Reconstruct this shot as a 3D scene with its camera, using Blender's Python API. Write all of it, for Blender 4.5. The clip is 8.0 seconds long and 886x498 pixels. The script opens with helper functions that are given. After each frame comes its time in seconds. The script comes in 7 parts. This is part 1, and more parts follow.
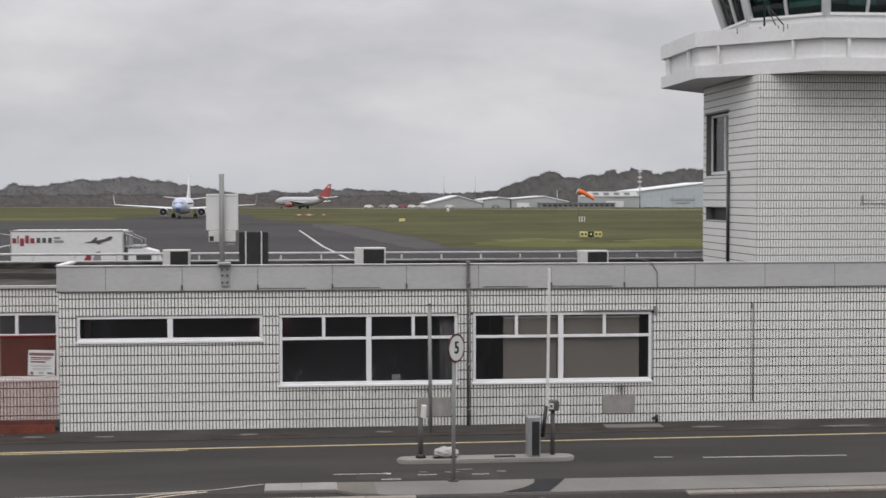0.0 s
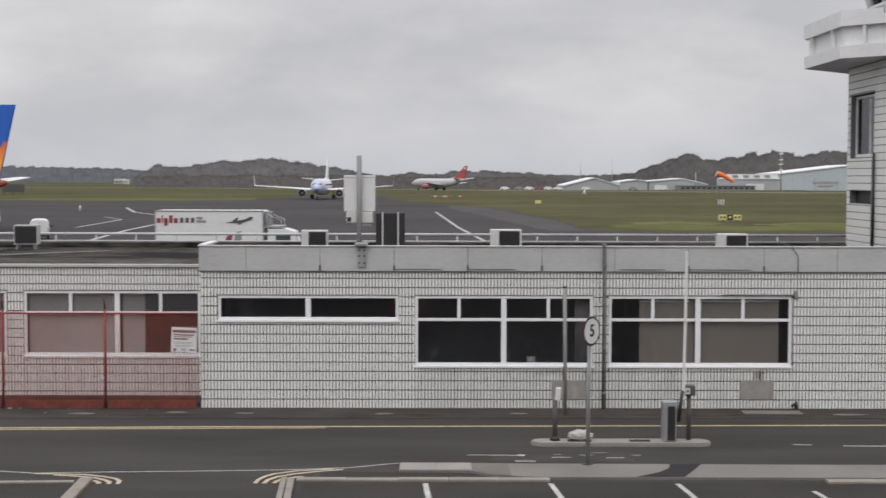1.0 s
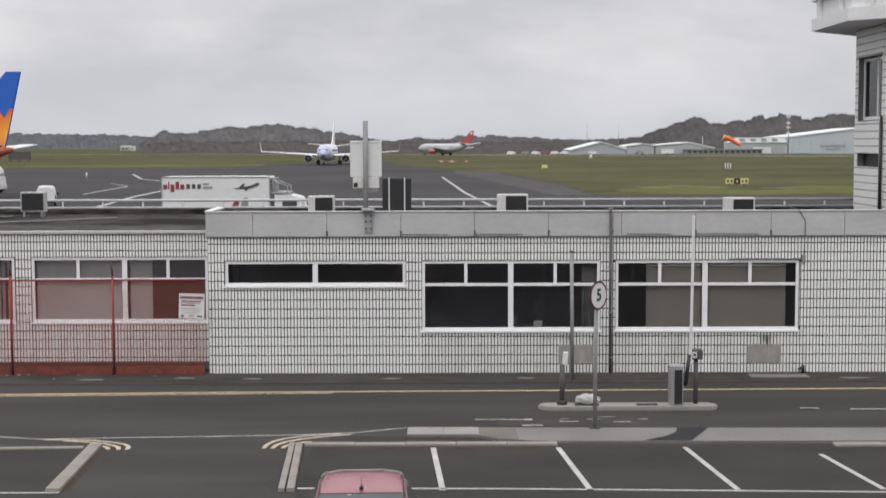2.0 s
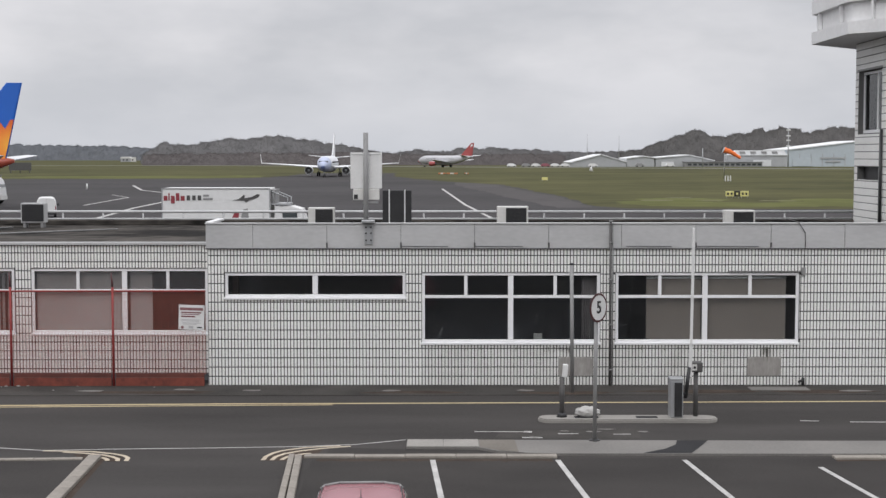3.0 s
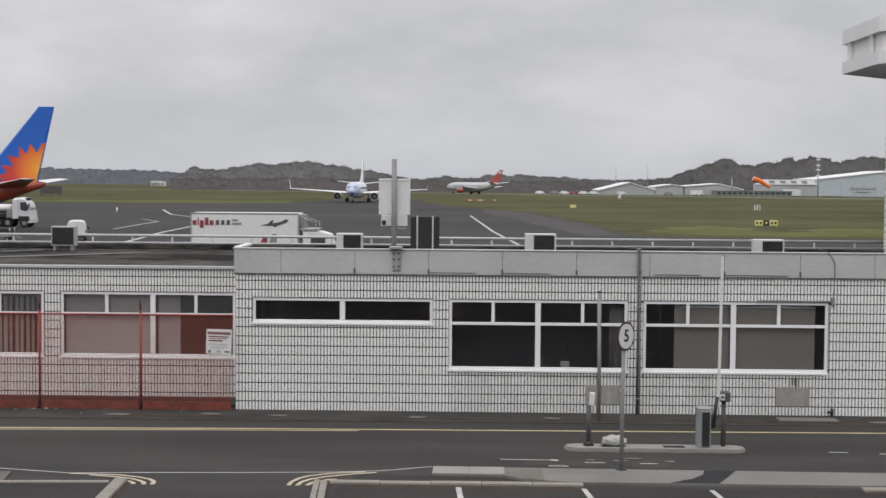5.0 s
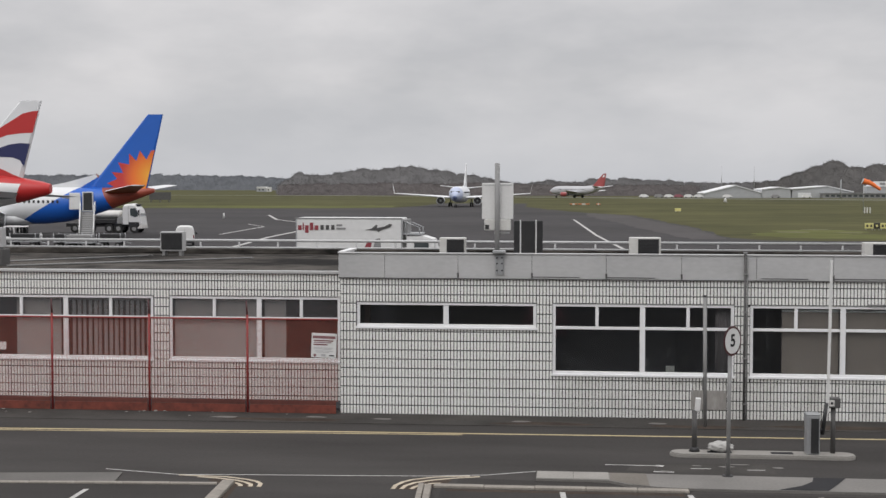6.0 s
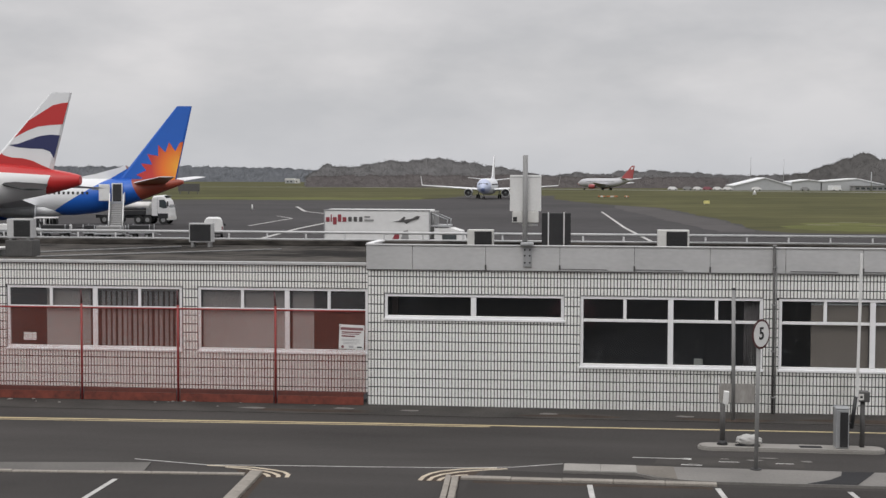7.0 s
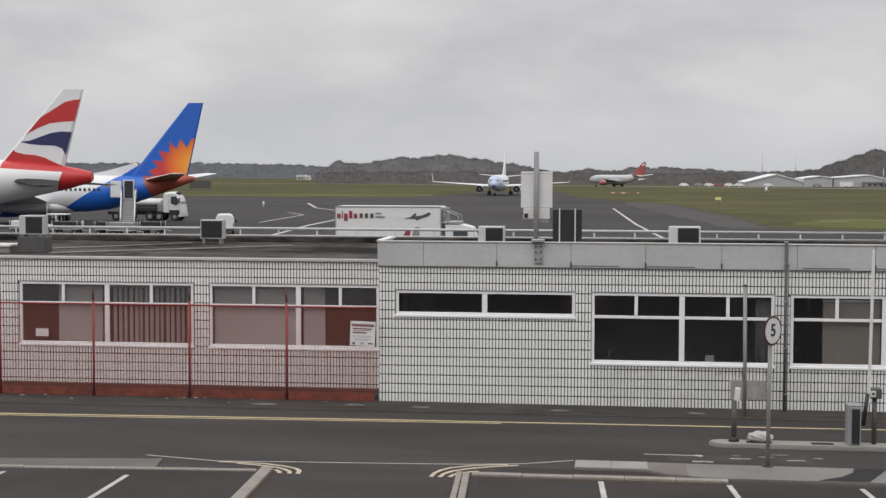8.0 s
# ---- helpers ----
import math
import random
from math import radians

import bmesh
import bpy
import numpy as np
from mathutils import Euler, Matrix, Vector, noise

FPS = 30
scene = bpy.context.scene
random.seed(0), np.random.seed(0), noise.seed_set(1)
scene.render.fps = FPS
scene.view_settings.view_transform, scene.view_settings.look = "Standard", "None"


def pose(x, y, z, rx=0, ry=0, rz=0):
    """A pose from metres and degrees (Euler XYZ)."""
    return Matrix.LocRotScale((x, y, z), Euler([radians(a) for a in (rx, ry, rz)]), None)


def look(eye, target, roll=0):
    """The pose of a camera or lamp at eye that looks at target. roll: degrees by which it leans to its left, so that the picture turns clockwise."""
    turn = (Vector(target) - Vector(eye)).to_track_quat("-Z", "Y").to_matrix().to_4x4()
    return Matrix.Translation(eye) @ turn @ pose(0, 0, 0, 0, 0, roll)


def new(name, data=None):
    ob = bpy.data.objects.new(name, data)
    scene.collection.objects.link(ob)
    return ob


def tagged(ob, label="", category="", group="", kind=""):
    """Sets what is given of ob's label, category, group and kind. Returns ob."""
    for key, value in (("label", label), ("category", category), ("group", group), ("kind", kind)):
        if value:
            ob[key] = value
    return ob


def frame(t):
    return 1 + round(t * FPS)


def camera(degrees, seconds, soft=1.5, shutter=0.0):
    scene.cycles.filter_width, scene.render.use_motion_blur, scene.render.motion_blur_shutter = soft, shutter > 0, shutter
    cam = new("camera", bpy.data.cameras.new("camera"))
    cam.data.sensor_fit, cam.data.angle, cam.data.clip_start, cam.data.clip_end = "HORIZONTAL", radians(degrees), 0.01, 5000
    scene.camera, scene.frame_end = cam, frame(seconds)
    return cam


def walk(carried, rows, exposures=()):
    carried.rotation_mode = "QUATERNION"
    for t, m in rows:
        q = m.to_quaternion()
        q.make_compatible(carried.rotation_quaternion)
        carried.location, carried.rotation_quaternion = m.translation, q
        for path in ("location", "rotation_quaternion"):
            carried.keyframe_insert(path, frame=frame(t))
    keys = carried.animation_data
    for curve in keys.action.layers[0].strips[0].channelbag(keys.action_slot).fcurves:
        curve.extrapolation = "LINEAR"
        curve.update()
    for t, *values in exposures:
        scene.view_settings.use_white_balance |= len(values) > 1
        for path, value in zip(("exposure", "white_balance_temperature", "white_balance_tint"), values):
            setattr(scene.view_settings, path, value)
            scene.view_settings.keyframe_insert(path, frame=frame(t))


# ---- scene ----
cam = camera(34.84, 8.0, soft=1.45, shutter=0.35)
EYE = (0.0, 0.0, 5.6)
# seconds, turn to the left, tilt up, lean
TURNS = [
    (0.0, -5.737, -2.143, -0.066),
    (0.3, -4.643, -1.815, 0.079),
    (0.5, -3.979, -2.279, 0.027),
    (0.7, -3.074, -2.298, 0.089),
    (0.8, -2.025, -2.467, 0.069),
    (0.9, -0.922, -2.739, 0.018),
    (1.0, -0.233, -2.880, 0.132),
    (1.2, 0.709, -3.262, -0.179),
    (1.3, 0.426, -3.266, -0.370),
    (1.5, 0.040, -4.176, -0.492),
    (1.7, 0.024, -4.838, -0.107),
    (1.8, 0.306, -5.221, -0.340),
    (2.0, 0.040, -4.293, -0.160),
    (2.2, 0.011, -3.888, -0.187),
    (3.3, 0.045, -3.808, 0.018),
    (3.5, 0.000, -3.847, 0.000),
    (3.8, -0.614, -3.407, 0.139),
    (4.0, -0.649, -3.296, 0.077),
    (4.2, -0.430, -3.218, 0.008),
    (5.3, 2.353, -2.667, 0.444),
    (5.5, 3.380, -3.044, 0.333),
    (5.8, 4.743, -2.645, 0.386),
    (6.0, 5.362, -2.580, 0.094),
    (6.2, 5.709, -2.726, 0.402),
    (6.5, 5.709, -2.149, 0.222),
    (6.8, 6.066, -2.584, 0.117),
    (7.0, 6.488, -2.908, 0.183),
    (7.2, 6.453, -2.913, 0.097),
    (7.5, 7.000, -3.115, 0.118),
    (8.0, 6.937, -3.049, 0.161),
]


def aim(turn, tilt, lean):
    """The pose at the eye for a turn, a tilt and a lean in degrees."""
    return Matrix.Translation(EYE) @ Euler((radians(90 + tilt), 0, radians(turn))).to_matrix().to_4x4() @ pose(0, 0, 0, 0, 0, lean)


walk(cam, [(t, aim(a, b, c)) for t, a, b, c in TURNS], exposures=[(0.0, -0.03, 6520, 11), (1.6, -0.04, 6520, 11), (2.0, 0.1, 6490, 11), (3.6, 0.08, 6400, 10.5), (4.2, 0.02, 6400, 10.5), (5.3, -0.05, 6520, 10), (8.0, -0.03, 6590, 10)])

# ---- light: an overcast day ----
SUN_ELEVATION, SUN_TURN = radians(48), radians(200)
world = bpy.data.worlds.new("overcast_sky")
scene.world = world
world.use_nodes = True
wn, wl = world.node_tree.nodes, world.node_tree.links
wn.clear()
w_out = wn.new("ShaderNodeOutputWorld")
w_sky = wn.new("ShaderNodeTexSky")
w_sky.sky_type, w_sky.sun_disc = "NISHITA", False
w_sky.sun_elevation, w_sky.sun_rotation = SUN_ELEVATION, SUN_TURN
w_sky_bg = wn.new("ShaderNodeBackground")
w_sky_bg.inputs["Strength"].default_value = 0.06
wl.new(w_sky.outputs["Color"], w_sky_bg.inputs["Color"])
w_co = wn.new("ShaderNodeTexCoord")
w_map = wn.new("ShaderNodeMapping")
w_map.inputs["Scale"].default_value = (2.2, 2.2, 5.5)
wl.new(w_co.outputs["Generated"], w_map.inputs["Vector"])
w_noise = wn.new("ShaderNodeTexNoise")
w_noise.inputs["Scale"].default_value = 2.4
w_noise.inputs["Detail"].default_value = 5.0
w_noise.inputs["Roughness"].default_value = 0.52
wl.new(w_map.outputs["Vector"], w_noise.inputs["Vector"])
w_ramp = wn.new("ShaderNodeValToRGB")
w_ramp.color_ramp.elements[0].position, w_ramp.color_ramp.elements[0].color = 0.36, (0.60, 0.605, 0.63, 1)
w_ramp.color_ramp.elements[1].position, w_ramp.color_ramp.elements[1].color = 0.62, (0.79, 0.78, 0.797, 1)
wl.new(w_noise.outputs["Fac"], w_ramp.inputs["Fac"])
# an overcast sky is about three times as bright overhead as at the horizon
w_sep = wn.new("ShaderNodeSeparateXYZ")
wl.new(w_co.outputs["Generated"], w_sep.inputs["Vector"])
w_rise = wn.new("ShaderNodeMapRange")
w_rise.inputs["From Min"].default_value, w_rise.inputs["From Max"].default_value = 0.12, 1.0
w_rise.inputs["To Min"].default_value, w_rise.inputs["To Max"].default_value = 0.92, 2.3
wl.new(w_sep.outputs["Z"], w_rise.inputs["Value"])
w_cloud = wn.new("ShaderNodeBackground")
# haze low over the horizon, a little bluer and dimmer than the cloud above it
w_low = wn.new("ShaderNodeMapRange")
w_low.inputs["From Min"].default_value, w_low.inputs["From Max"].default_value = 0.0, 0.075
w_low.inputs["To Min"].default_value, w_low.inputs["To Max"].default_value = 0.62, 0.0
wl.new(w_sep.outputs["Z"], w_low.inputs["Value"])
w_haze = wn.new("ShaderNodeMix")
w_haze.data_type = "RGBA"
w_haze.inputs[7].default_value = (0.60, 0.625, 0.675, 1)
wl.new(w_low.outputs["Result"], w_haze.inputs[0])
wl.new(w_ramp.outputs["Color"], w_haze.inputs[6])
wl.new(w_haze.outputs[2], w_cloud.inputs["Color"])
wl.new(w_rise.outputs["Result"], w_cloud.inputs["Strength"])
w_mix = wn.new("ShaderNodeMixShader")
w_mix.inputs["Fac"].default_value = 0.96
wl.new(w_sky_bg.outputs["Background"], w_mix.inputs[1])
wl.new(w_cloud.outputs["Background"], w_mix.inputs[2])
wl.new(w_mix.outputs["Shader"], w_out.inputs["Surface"])

sun_data = bpy.data.lights.new("sun", "SUN")
sun_data.energy, sun_data.angle, sun_data.color = 0.8, radians(40), (1.0, 0.985, 0.96)
sun = new("sun", sun_data)
sun.matrix_world = look((math.sin(SUN_TURN) * 50, math.cos(SUN_TURN) * 50, math.tan(SUN_ELEVATION) * 50), (0, 0, 0))


# ---- materials ----
def material(name, low, high, rough=0.6, metal=0.0, coarse=0.8, fine=14.0, bump=0.15, stretch=(1, 1, 1), random=0.0, sharp=0.5, spec=0.5):
    """A surface that varies between two colours at two scales, with a fine relief."""
    m = bpy.data.materials.new(name)
    m.use_nodes = True
    n, l = m.node_tree.nodes, m.node_tree.links
    b = n["Principled BSDF"]
    co = n.new("ShaderNodeTexCoord")
    mp = n.new("ShaderNodeMapping")
    mp.inputs["Scale"].default_value = stretch
    l.new(co.outputs["Object"], mp.inputs["Vector"])
    big, small = n.new("ShaderNodeTexNoise"), n.new("ShaderNodeTexNoise")
    for node, scale, detail in ((big, coarse, 4.0), (small, fine, 3.0)):
        node.inputs["Scale"].default_value = scale
        node.inputs["Detail"].default_value = detail
        l.new(mp.outputs["Vector"], node.inputs["Vector"])
    both = n.new("ShaderNodeMix")
    both.data_type = "FLOAT"
    both.inputs[0].default_value = 0.4
    l.new(big.outputs["Fac"], both.inputs[2])
    l.new(small.outputs["Fac"], both.inputs[3])
    value = both.outputs[0]
    if random:
        info, add = n.new("ShaderNodeNewGeometry"), n.new("ShaderNodeMath")
        add.operation = "MULTIPLY_ADD"
        l.new(info.outputs["Random Per Island"], add.inputs[0])
        add.inputs[1].default_value = random
        l.new(value, add.inputs[2])
        value = add.outputs[0]
    ramp = n.new("ShaderNodeValToRGB")
    ramp.color_ramp.elements[0].position, ramp.color_ramp.elements[0].color = 0.5 - sharp / 2, (*low, 1)
    ramp.color_ramp.elements[1].position, ramp.color_ramp.elements[1].color = 0.5 + sharp / 2 + random, (*high, 1)
    l.new(value, ramp.inputs["Fac"])
    l.new(ramp.outputs["Color"], b.inputs["Base Color"])
    b.inputs["Roughness"].default_value, b.inputs["Metallic"].default_value = rough, metal
    b.inputs["Specular IOR Level"].default_value = spec
    if bump:
        bm_node = n.new("ShaderNodeBump")
        bm_node.inputs["Strength"].default_value, bm_node.inputs["Distance"].default_value = bump, 0.01
        l.new(small.outputs["Fac"], bm_node.inputs["Height"])
        l.new(bm_node.outputs["Normal"], b.inputs["Normal"])
    return m


def glass_material(name, tint, gloss=0.1, pale_film=0.0):
    m = bpy.data.materials.new(name)
    m.use_nodes = True
    n, l = m.node_tree.nodes, m.node_tree.links
    n.clear()
    out, mix = n.new("ShaderNodeOutputMaterial"), n.new("ShaderNodeMixShader")
    see, shine, fres = n.new("ShaderNodeBsdfTransparent"), n.new("ShaderNodeBsdfGlossy"), n.new("ShaderNodeFresnel")
    see.inputs["Color"].default_value = (*tint, 1)
    shine.inputs["Roughness"].default_value = 0.03
    fres.inputs["IOR"].default_value = 1.0 + gloss * 4
    l.new(fres.outputs["Fac"], mix.inputs["Fac"])
    # pale diffuse film mixed in to brighten panes as a reflection would
    if pale_film:
        film, veil = n.new("ShaderNodeBsdfDiffuse"), n.new("ShaderNodeMixShader")
        film.inputs["Color"].default_value = (0.62, 0.63, 0.66, 1)
        veil.inputs["Fac"].default_value = pale_film
        l.new(see.outputs["BSDF"], veil.inputs[1])
        l.new(film.outputs["BSDF"], veil.inputs[2])
        l.new(veil.outputs["Shader"], mix.inputs[1])
    else:
        l.new(see.outputs["BSDF"], mix.inputs[1])
    l.new(shine.outputs["BSDF"], mix.inputs[2])
    l.new(mix.outputs["Shader"], out.inputs["Surface"])
    return m


M_ASPHALT = material("asphalt", (0.030, 0.0275, 0.0260), (0.061, 0.0565, 0.0535), 0.85, coarse=0.45, fine=40, bump=0.3, spec=0.2, stretch=(0.3, 1.3, 1), sharp=0.35)
M_ASPHALT_OLD = material("worn_asphalt", (0.027, 0.0255, 0.024), (0.085, 0.079, 0.073), 0.9, coarse=0.9, fine=30, bump=0.35, spec=0.15)
M_PATCH = material("asphalt_patch", (0.018, 0.018, 0.02), (0.032, 0.032, 0.034), 0.85, coarse=1.0, fine=40, bump=0.3, spec=0.2)
M_APRON = material("apron_tarmac", (0.043, 0.0412, 0.0420), (0.080, 0.0765, 0.0775), 0.95, coarse=0.03, fine=0.5, bump=0.0, spec=0.05)
M_APRON_WORN = material("worn_apron_tarmac", (0.064, 0.060, 0.060), (0.102, 0.096, 0.095), 0.95, coarse=0.05, fine=0.6, bump=0.0, spec=0.05)
M_BAY = material("car_park_asphalt", (0.017, 0.0150, 0.0138), (0.044, 0.0395, 0.0365), 0.8, coarse=0.5, fine=36, bump=0.3, spec=0.25, stretch=(0.6, 1.0, 1), sharp=0.4)
M_RUNWAY = material("runway_concrete", (0.13, 0.13, 0.125), (0.21, 0.205, 0.195), 0.85, coarse=0.02, fine=0.3, bump=0.0)
M_GRASS = material("airfield_grass", (0.040, 0.041, 0.019), (0.104, 0.100, 0.044), 0.9, coarse=0.03, fine=0.22, bump=0.0, stretch=(0.6, 0.9, 1), sharp=0.35, spec=0.05)
M_GRASS_LIME = material("fresh_lime_grass", (0.060, 0.066, 0.020), (0.145, 0.148, 0.056), 0.9, coarse=0.12, fine=0.6, bump=0.0, stretch=(0.5, 0.9, 1), sharp=0.4, spec=0.05)
M_GRASS_DRY = material("dry_bleached_grass", (0.10, 0.098, 0.055), (0.20, 0.19, 0.12), 0.9, coarse=0.2, fine=0.8, bump=0.0, spec=0.05)
M_CONCRETE = material("pale_concrete", (0.18, 0.172, 0.158), (0.33, 0.315, 0.29), 0.85, coarse=0.8, fine=25, bump=0.25)
M_PAVING = material("paving_concrete", (0.12, 0.115, 0.108), (0.22, 0.21, 0.195), 0.85, coarse=0.6, fine=18, bump=0.25)
M_TAN = material("tan_stained_concrete", (0.10, 0.090, 0.076), (0.19, 0.172, 0.148), 0.85, coarse=1.2, fine=18, bump=0.25)
M_KERB = material("weathered_kerb_concrete", (0.15, 0.135, 0.118), (0.34, 0.312, 0.272), 0.85, coarse=1.6, fine=22, bump=0.3)
M_STRIP_WORN = material("worn_grey_paving", (0.075, 0.071, 0.066), (0.135, 0.128, 0.118), 0.85, coarse=0.6, fine=18, bump=0.25)
M_FASCIA = material("grey_fascia_sheet", (0.39, 0.39, 0.39), (0.53, 0.53, 0.53), 0.55, coarse=0.5, fine=6, bump=0.04, stretch=(1, 1, 2.5))
M_TILE = material("white_glazed_tile", (0.78, 0.777, 0.752), (0.92, 0.917, 0.893), 0.30, coarse=0.45, fine=9, bump=0.03, random=0.12, stretch=(1, 1, 0.5))
M_GROUT_PALE = material("greyer_grout", (0.12, 0.12, 0.117), (0.20, 0.20, 0.195), 0.9, coarse=0.7, fine=12, bump=0.1)
M_GROUT = material("dark_grout", (0.025, 0.025, 0.025), (0.06, 0.06, 0.058), 0.9, coarse=0.7, fine=12, bump=0.1)
M_WHITE = material("white_paint", (0.66, 0.66, 0.66), (0.82, 0.82, 0.82), 0.5, coarse=0.6, fine=8, bump=0.05)
M_UPVC = material("white_window_plastic", (0.78, 0.78, 0.79), (0.89, 0.89, 0.90), 0.35, coarse=1.2, fine=10, bump=0.02)
# upper wing panes: the sky they reflect is put in as a pale film
M_VEILED_GLASS = glass_material("sky_veiled_window_glass", (0.75, 0.745, 0.74), 0.11, 0.055)
M_GLASS = glass_material("window_glass", (0.93, 0.95, 0.95), 0.11, 0.008)
M_CAB_GLASS = glass_material("green_tinted_glass", (0.27, 0.46, 0.43), 0.12)
M_ROOM = material("dim_room_paint", (0.27, 0.27, 0.31), (0.36, 0.36, 0.40), 0.9, coarse=1, fine=6, bump=0.0)
M_ROOM_RED = material("dull_red_room_paint", (0.17, 0.12, 0.11), (0.24, 0.17, 0.155), 0.9, coarse=1, fine=6, bump=0.0)
M_CARPET = material("dark_carpet", (0.03, 0.03, 0.035), (0.06, 0.06, 0.065), 0.95, coarse=2, fine=40, bump=0.1)
M_BLIND = material("taupe_blind_fabric", (0.245, 0.207, 0.185), (0.295, 0.252, 0.226), 0.9, coarse=0.8, fine=30, bump=0.05)
M_BLIND_PALE = material("pale_blind_fabric", (0.48, 0.46, 0.45), (0.58, 0.56, 0.55), 0.9, coarse=0.8, fine=30, bump=0.05)
M_CURTAIN = material("grey_curtain_cloth", (0.10, 0.088, 0.092), (0.17, 0.15, 0.155), 0.95, coarse=2, fine=30, bump=0.05)
M_FELT = material("mossy_roof_felt", (0.018, 0.017, 0.016), (0.092, 0.084, 0.076), 0.95, coarse=0.7, fine=5, bump=0.4, stretch=(0.3, 0.5, 1), sharp=0.16, spec=0.05)
M_STEEL = material("galvanised_steel", (0.36, 0.37, 0.38), (0.50, 0.51, 0.52), 0.45, 0.6, coarse=2, fine=20, bump=0.04)
M_GREY_POLE = material("grey_painted_steel", (0.20, 0.20, 0.20), (0.29, 0.29, 0.285), 0.55, coarse=3, fine=20, bump=0.04)
M_DARK_POST = material("dark_painted_steel", (0.055, 0.053, 0.052), (0.095, 0.092, 0.09), 0.6, coarse=3, fine=20, bump=0.04)
M_RAIL = material("weathered_galvanised_rail", (0.40, 0.405, 0.41), (0.56, 0.56, 0.56), 0.5, 0.1, coarse=2, fine=20, bump=0.04)
M_TILE_GRIMY = material("grimy_glazed_tile", (0.62, 0.615, 0.58), (0.88, 0.875, 0.86), 0.4, coarse=1.1, fine=9, bump=0.03, random=0.10, stretch=(1.6, 1, 0.35), sharp=0.4)
M_BAG = material("dull_woven_plastic", (0.34, 0.335, 0.32), (0.52, 0.51, 0.49), 0.7, coarse=4, fine=30, bump=0.3)
M_PLATE = material("stained_plate_paint", (0.20, 0.185, 0.17), (0.40, 0.385, 0.365), 0.7, coarse=2.2, fine=16, bump=0.1, stretch=(2.0, 1, 0.5))
M_DARK = material("black_plastic", (0.015, 0.015, 0.016), (0.032, 0.032, 0.034), 0.5, coarse=3, fine=30, bump=0.05)
M_RUBBER = material("tyre_rubber", (0.014, 0.014, 0.014), (0.03, 0.03, 0.03), 0.85, coarse=3, fine=20, bump=0.1)
M_AC = material("cream_metal_casing", (0.55, 0.545, 0.52), (0.70, 0.69, 0.665), 0.5, coarse=2, fine=14, bump=0.04)
M_RED_FENCE = material("red_coated_steel", (0.22, 0.027, 0.025), (0.32, 0.046, 0.041), 0.55, coarse=2, fine=20, bump=0.05)
M_RED_WIRE = material("pinkish_red_coated_wire", (0.35, 0.094, 0.068), (0.47, 0.140, 0.100), 0.5, coarse=2, fine=20, bump=0.05)
M_RED_BASE = material("mottled_red_foot_strip", (0.075, 0.026, 0.019), (0.26, 0.061, 0.040), 0.85, coarse=2.6, fine=9, bump=0.2)
M_LINE = material("worn_white_road_paint", (0.26, 0.26, 0.25), (0.58, 0.57, 0.55), 0.8, coarse=2.0, fine=16, bump=0.2)
M_CREAM = material("worn_cream_road_paint", (0.30, 0.255, 0.19), (0.60, 0.52, 0.40), 0.8, coarse=1.5, fine=16, bump=0.2)
M_DIRT = material("brown_gutter_dirt", (0.030, 0.023, 0.019), (0.095, 0.074, 0.060), 0.95, coarse=1.6, fine=14, bump=0.3, spec=0.1)
M_YELLOW = material("worn_yellow_road_paint", (0.36, 0.295, 0.165), (0.60, 0.495, 0.29), 0.8, coarse=1.5, fine=16, bump=0.2)
M_SIGN_RED = material("sign_red", (0.12, 0.012, 0.02), (0.20, 0.02, 0.028), 0.4, coarse=3, fine=20, bump=0.0)
M_SIGN_RING = material("darkened_red_ring", (0.045, 0.010, 0.012), (0.085, 0.016, 0.018), 0.4, coarse=3, fine=20, bump=0.0)
M_SIGN_WHITE = material("sign_white", (0.64, 0.64, 0.63), (0.76, 0.76, 0.75), 0.4, coarse=3, fine=20, bump=0.0)
M_SIGN_BLACK = material("sign_black", (0.012, 0.012, 0.012), (0.02, 0.02, 0.02), 0.4, coarse=3, fine=20, bump=0.0)
M_SIGN_YELLOW = material("sign_yellow", (0.58, 0.54, 0.20), (0.70, 0.65, 0.27), 0.5, coarse=3, fine=20, bump=0.0)
M_BARRIER = material("faded_orange_plastic", (0.40, 0.15, 0.06), (0.50, 0.20, 0.09), 0.7, coarse=1, fine=5, bump=0.0)
M_ORANGE = material("orange_fabric", (0.75, 0.14, 0.03), (0.90, 0.22, 0.05), 0.7, coarse=1, fine=5, bump=0.0)


# ---- building helpers ----
def box(bm, x0, x1, y0, y1, z0, z1, bevel=0.0):
    vs = [bm.verts.new((x, y, z)) for x in (x0, x1) for y in (y0, y1) for z in (z0, z1)]
    faces = [bm.faces.new([vs[i] for i in q]) for q in ((0, 1, 3, 2), (4, 6, 7, 5), (0, 4, 5, 1), (2, 3, 7, 6), (0, 2, 6, 4), (1, 5, 7, 3))]
    if bevel:
        edges = list({e for f in faces for e in f.edges})
        bmesh.ops.bevel(bm, geom=edges, offset=bevel, segments=2, affect="EDGES", profile=0.5)
    return bm


def boxed(x0, x1, y0, y1, z0, z1, bevel=0.0):
    return box(bmesh.new(), x0, x1, y0, y1, z0, z1, bevel)


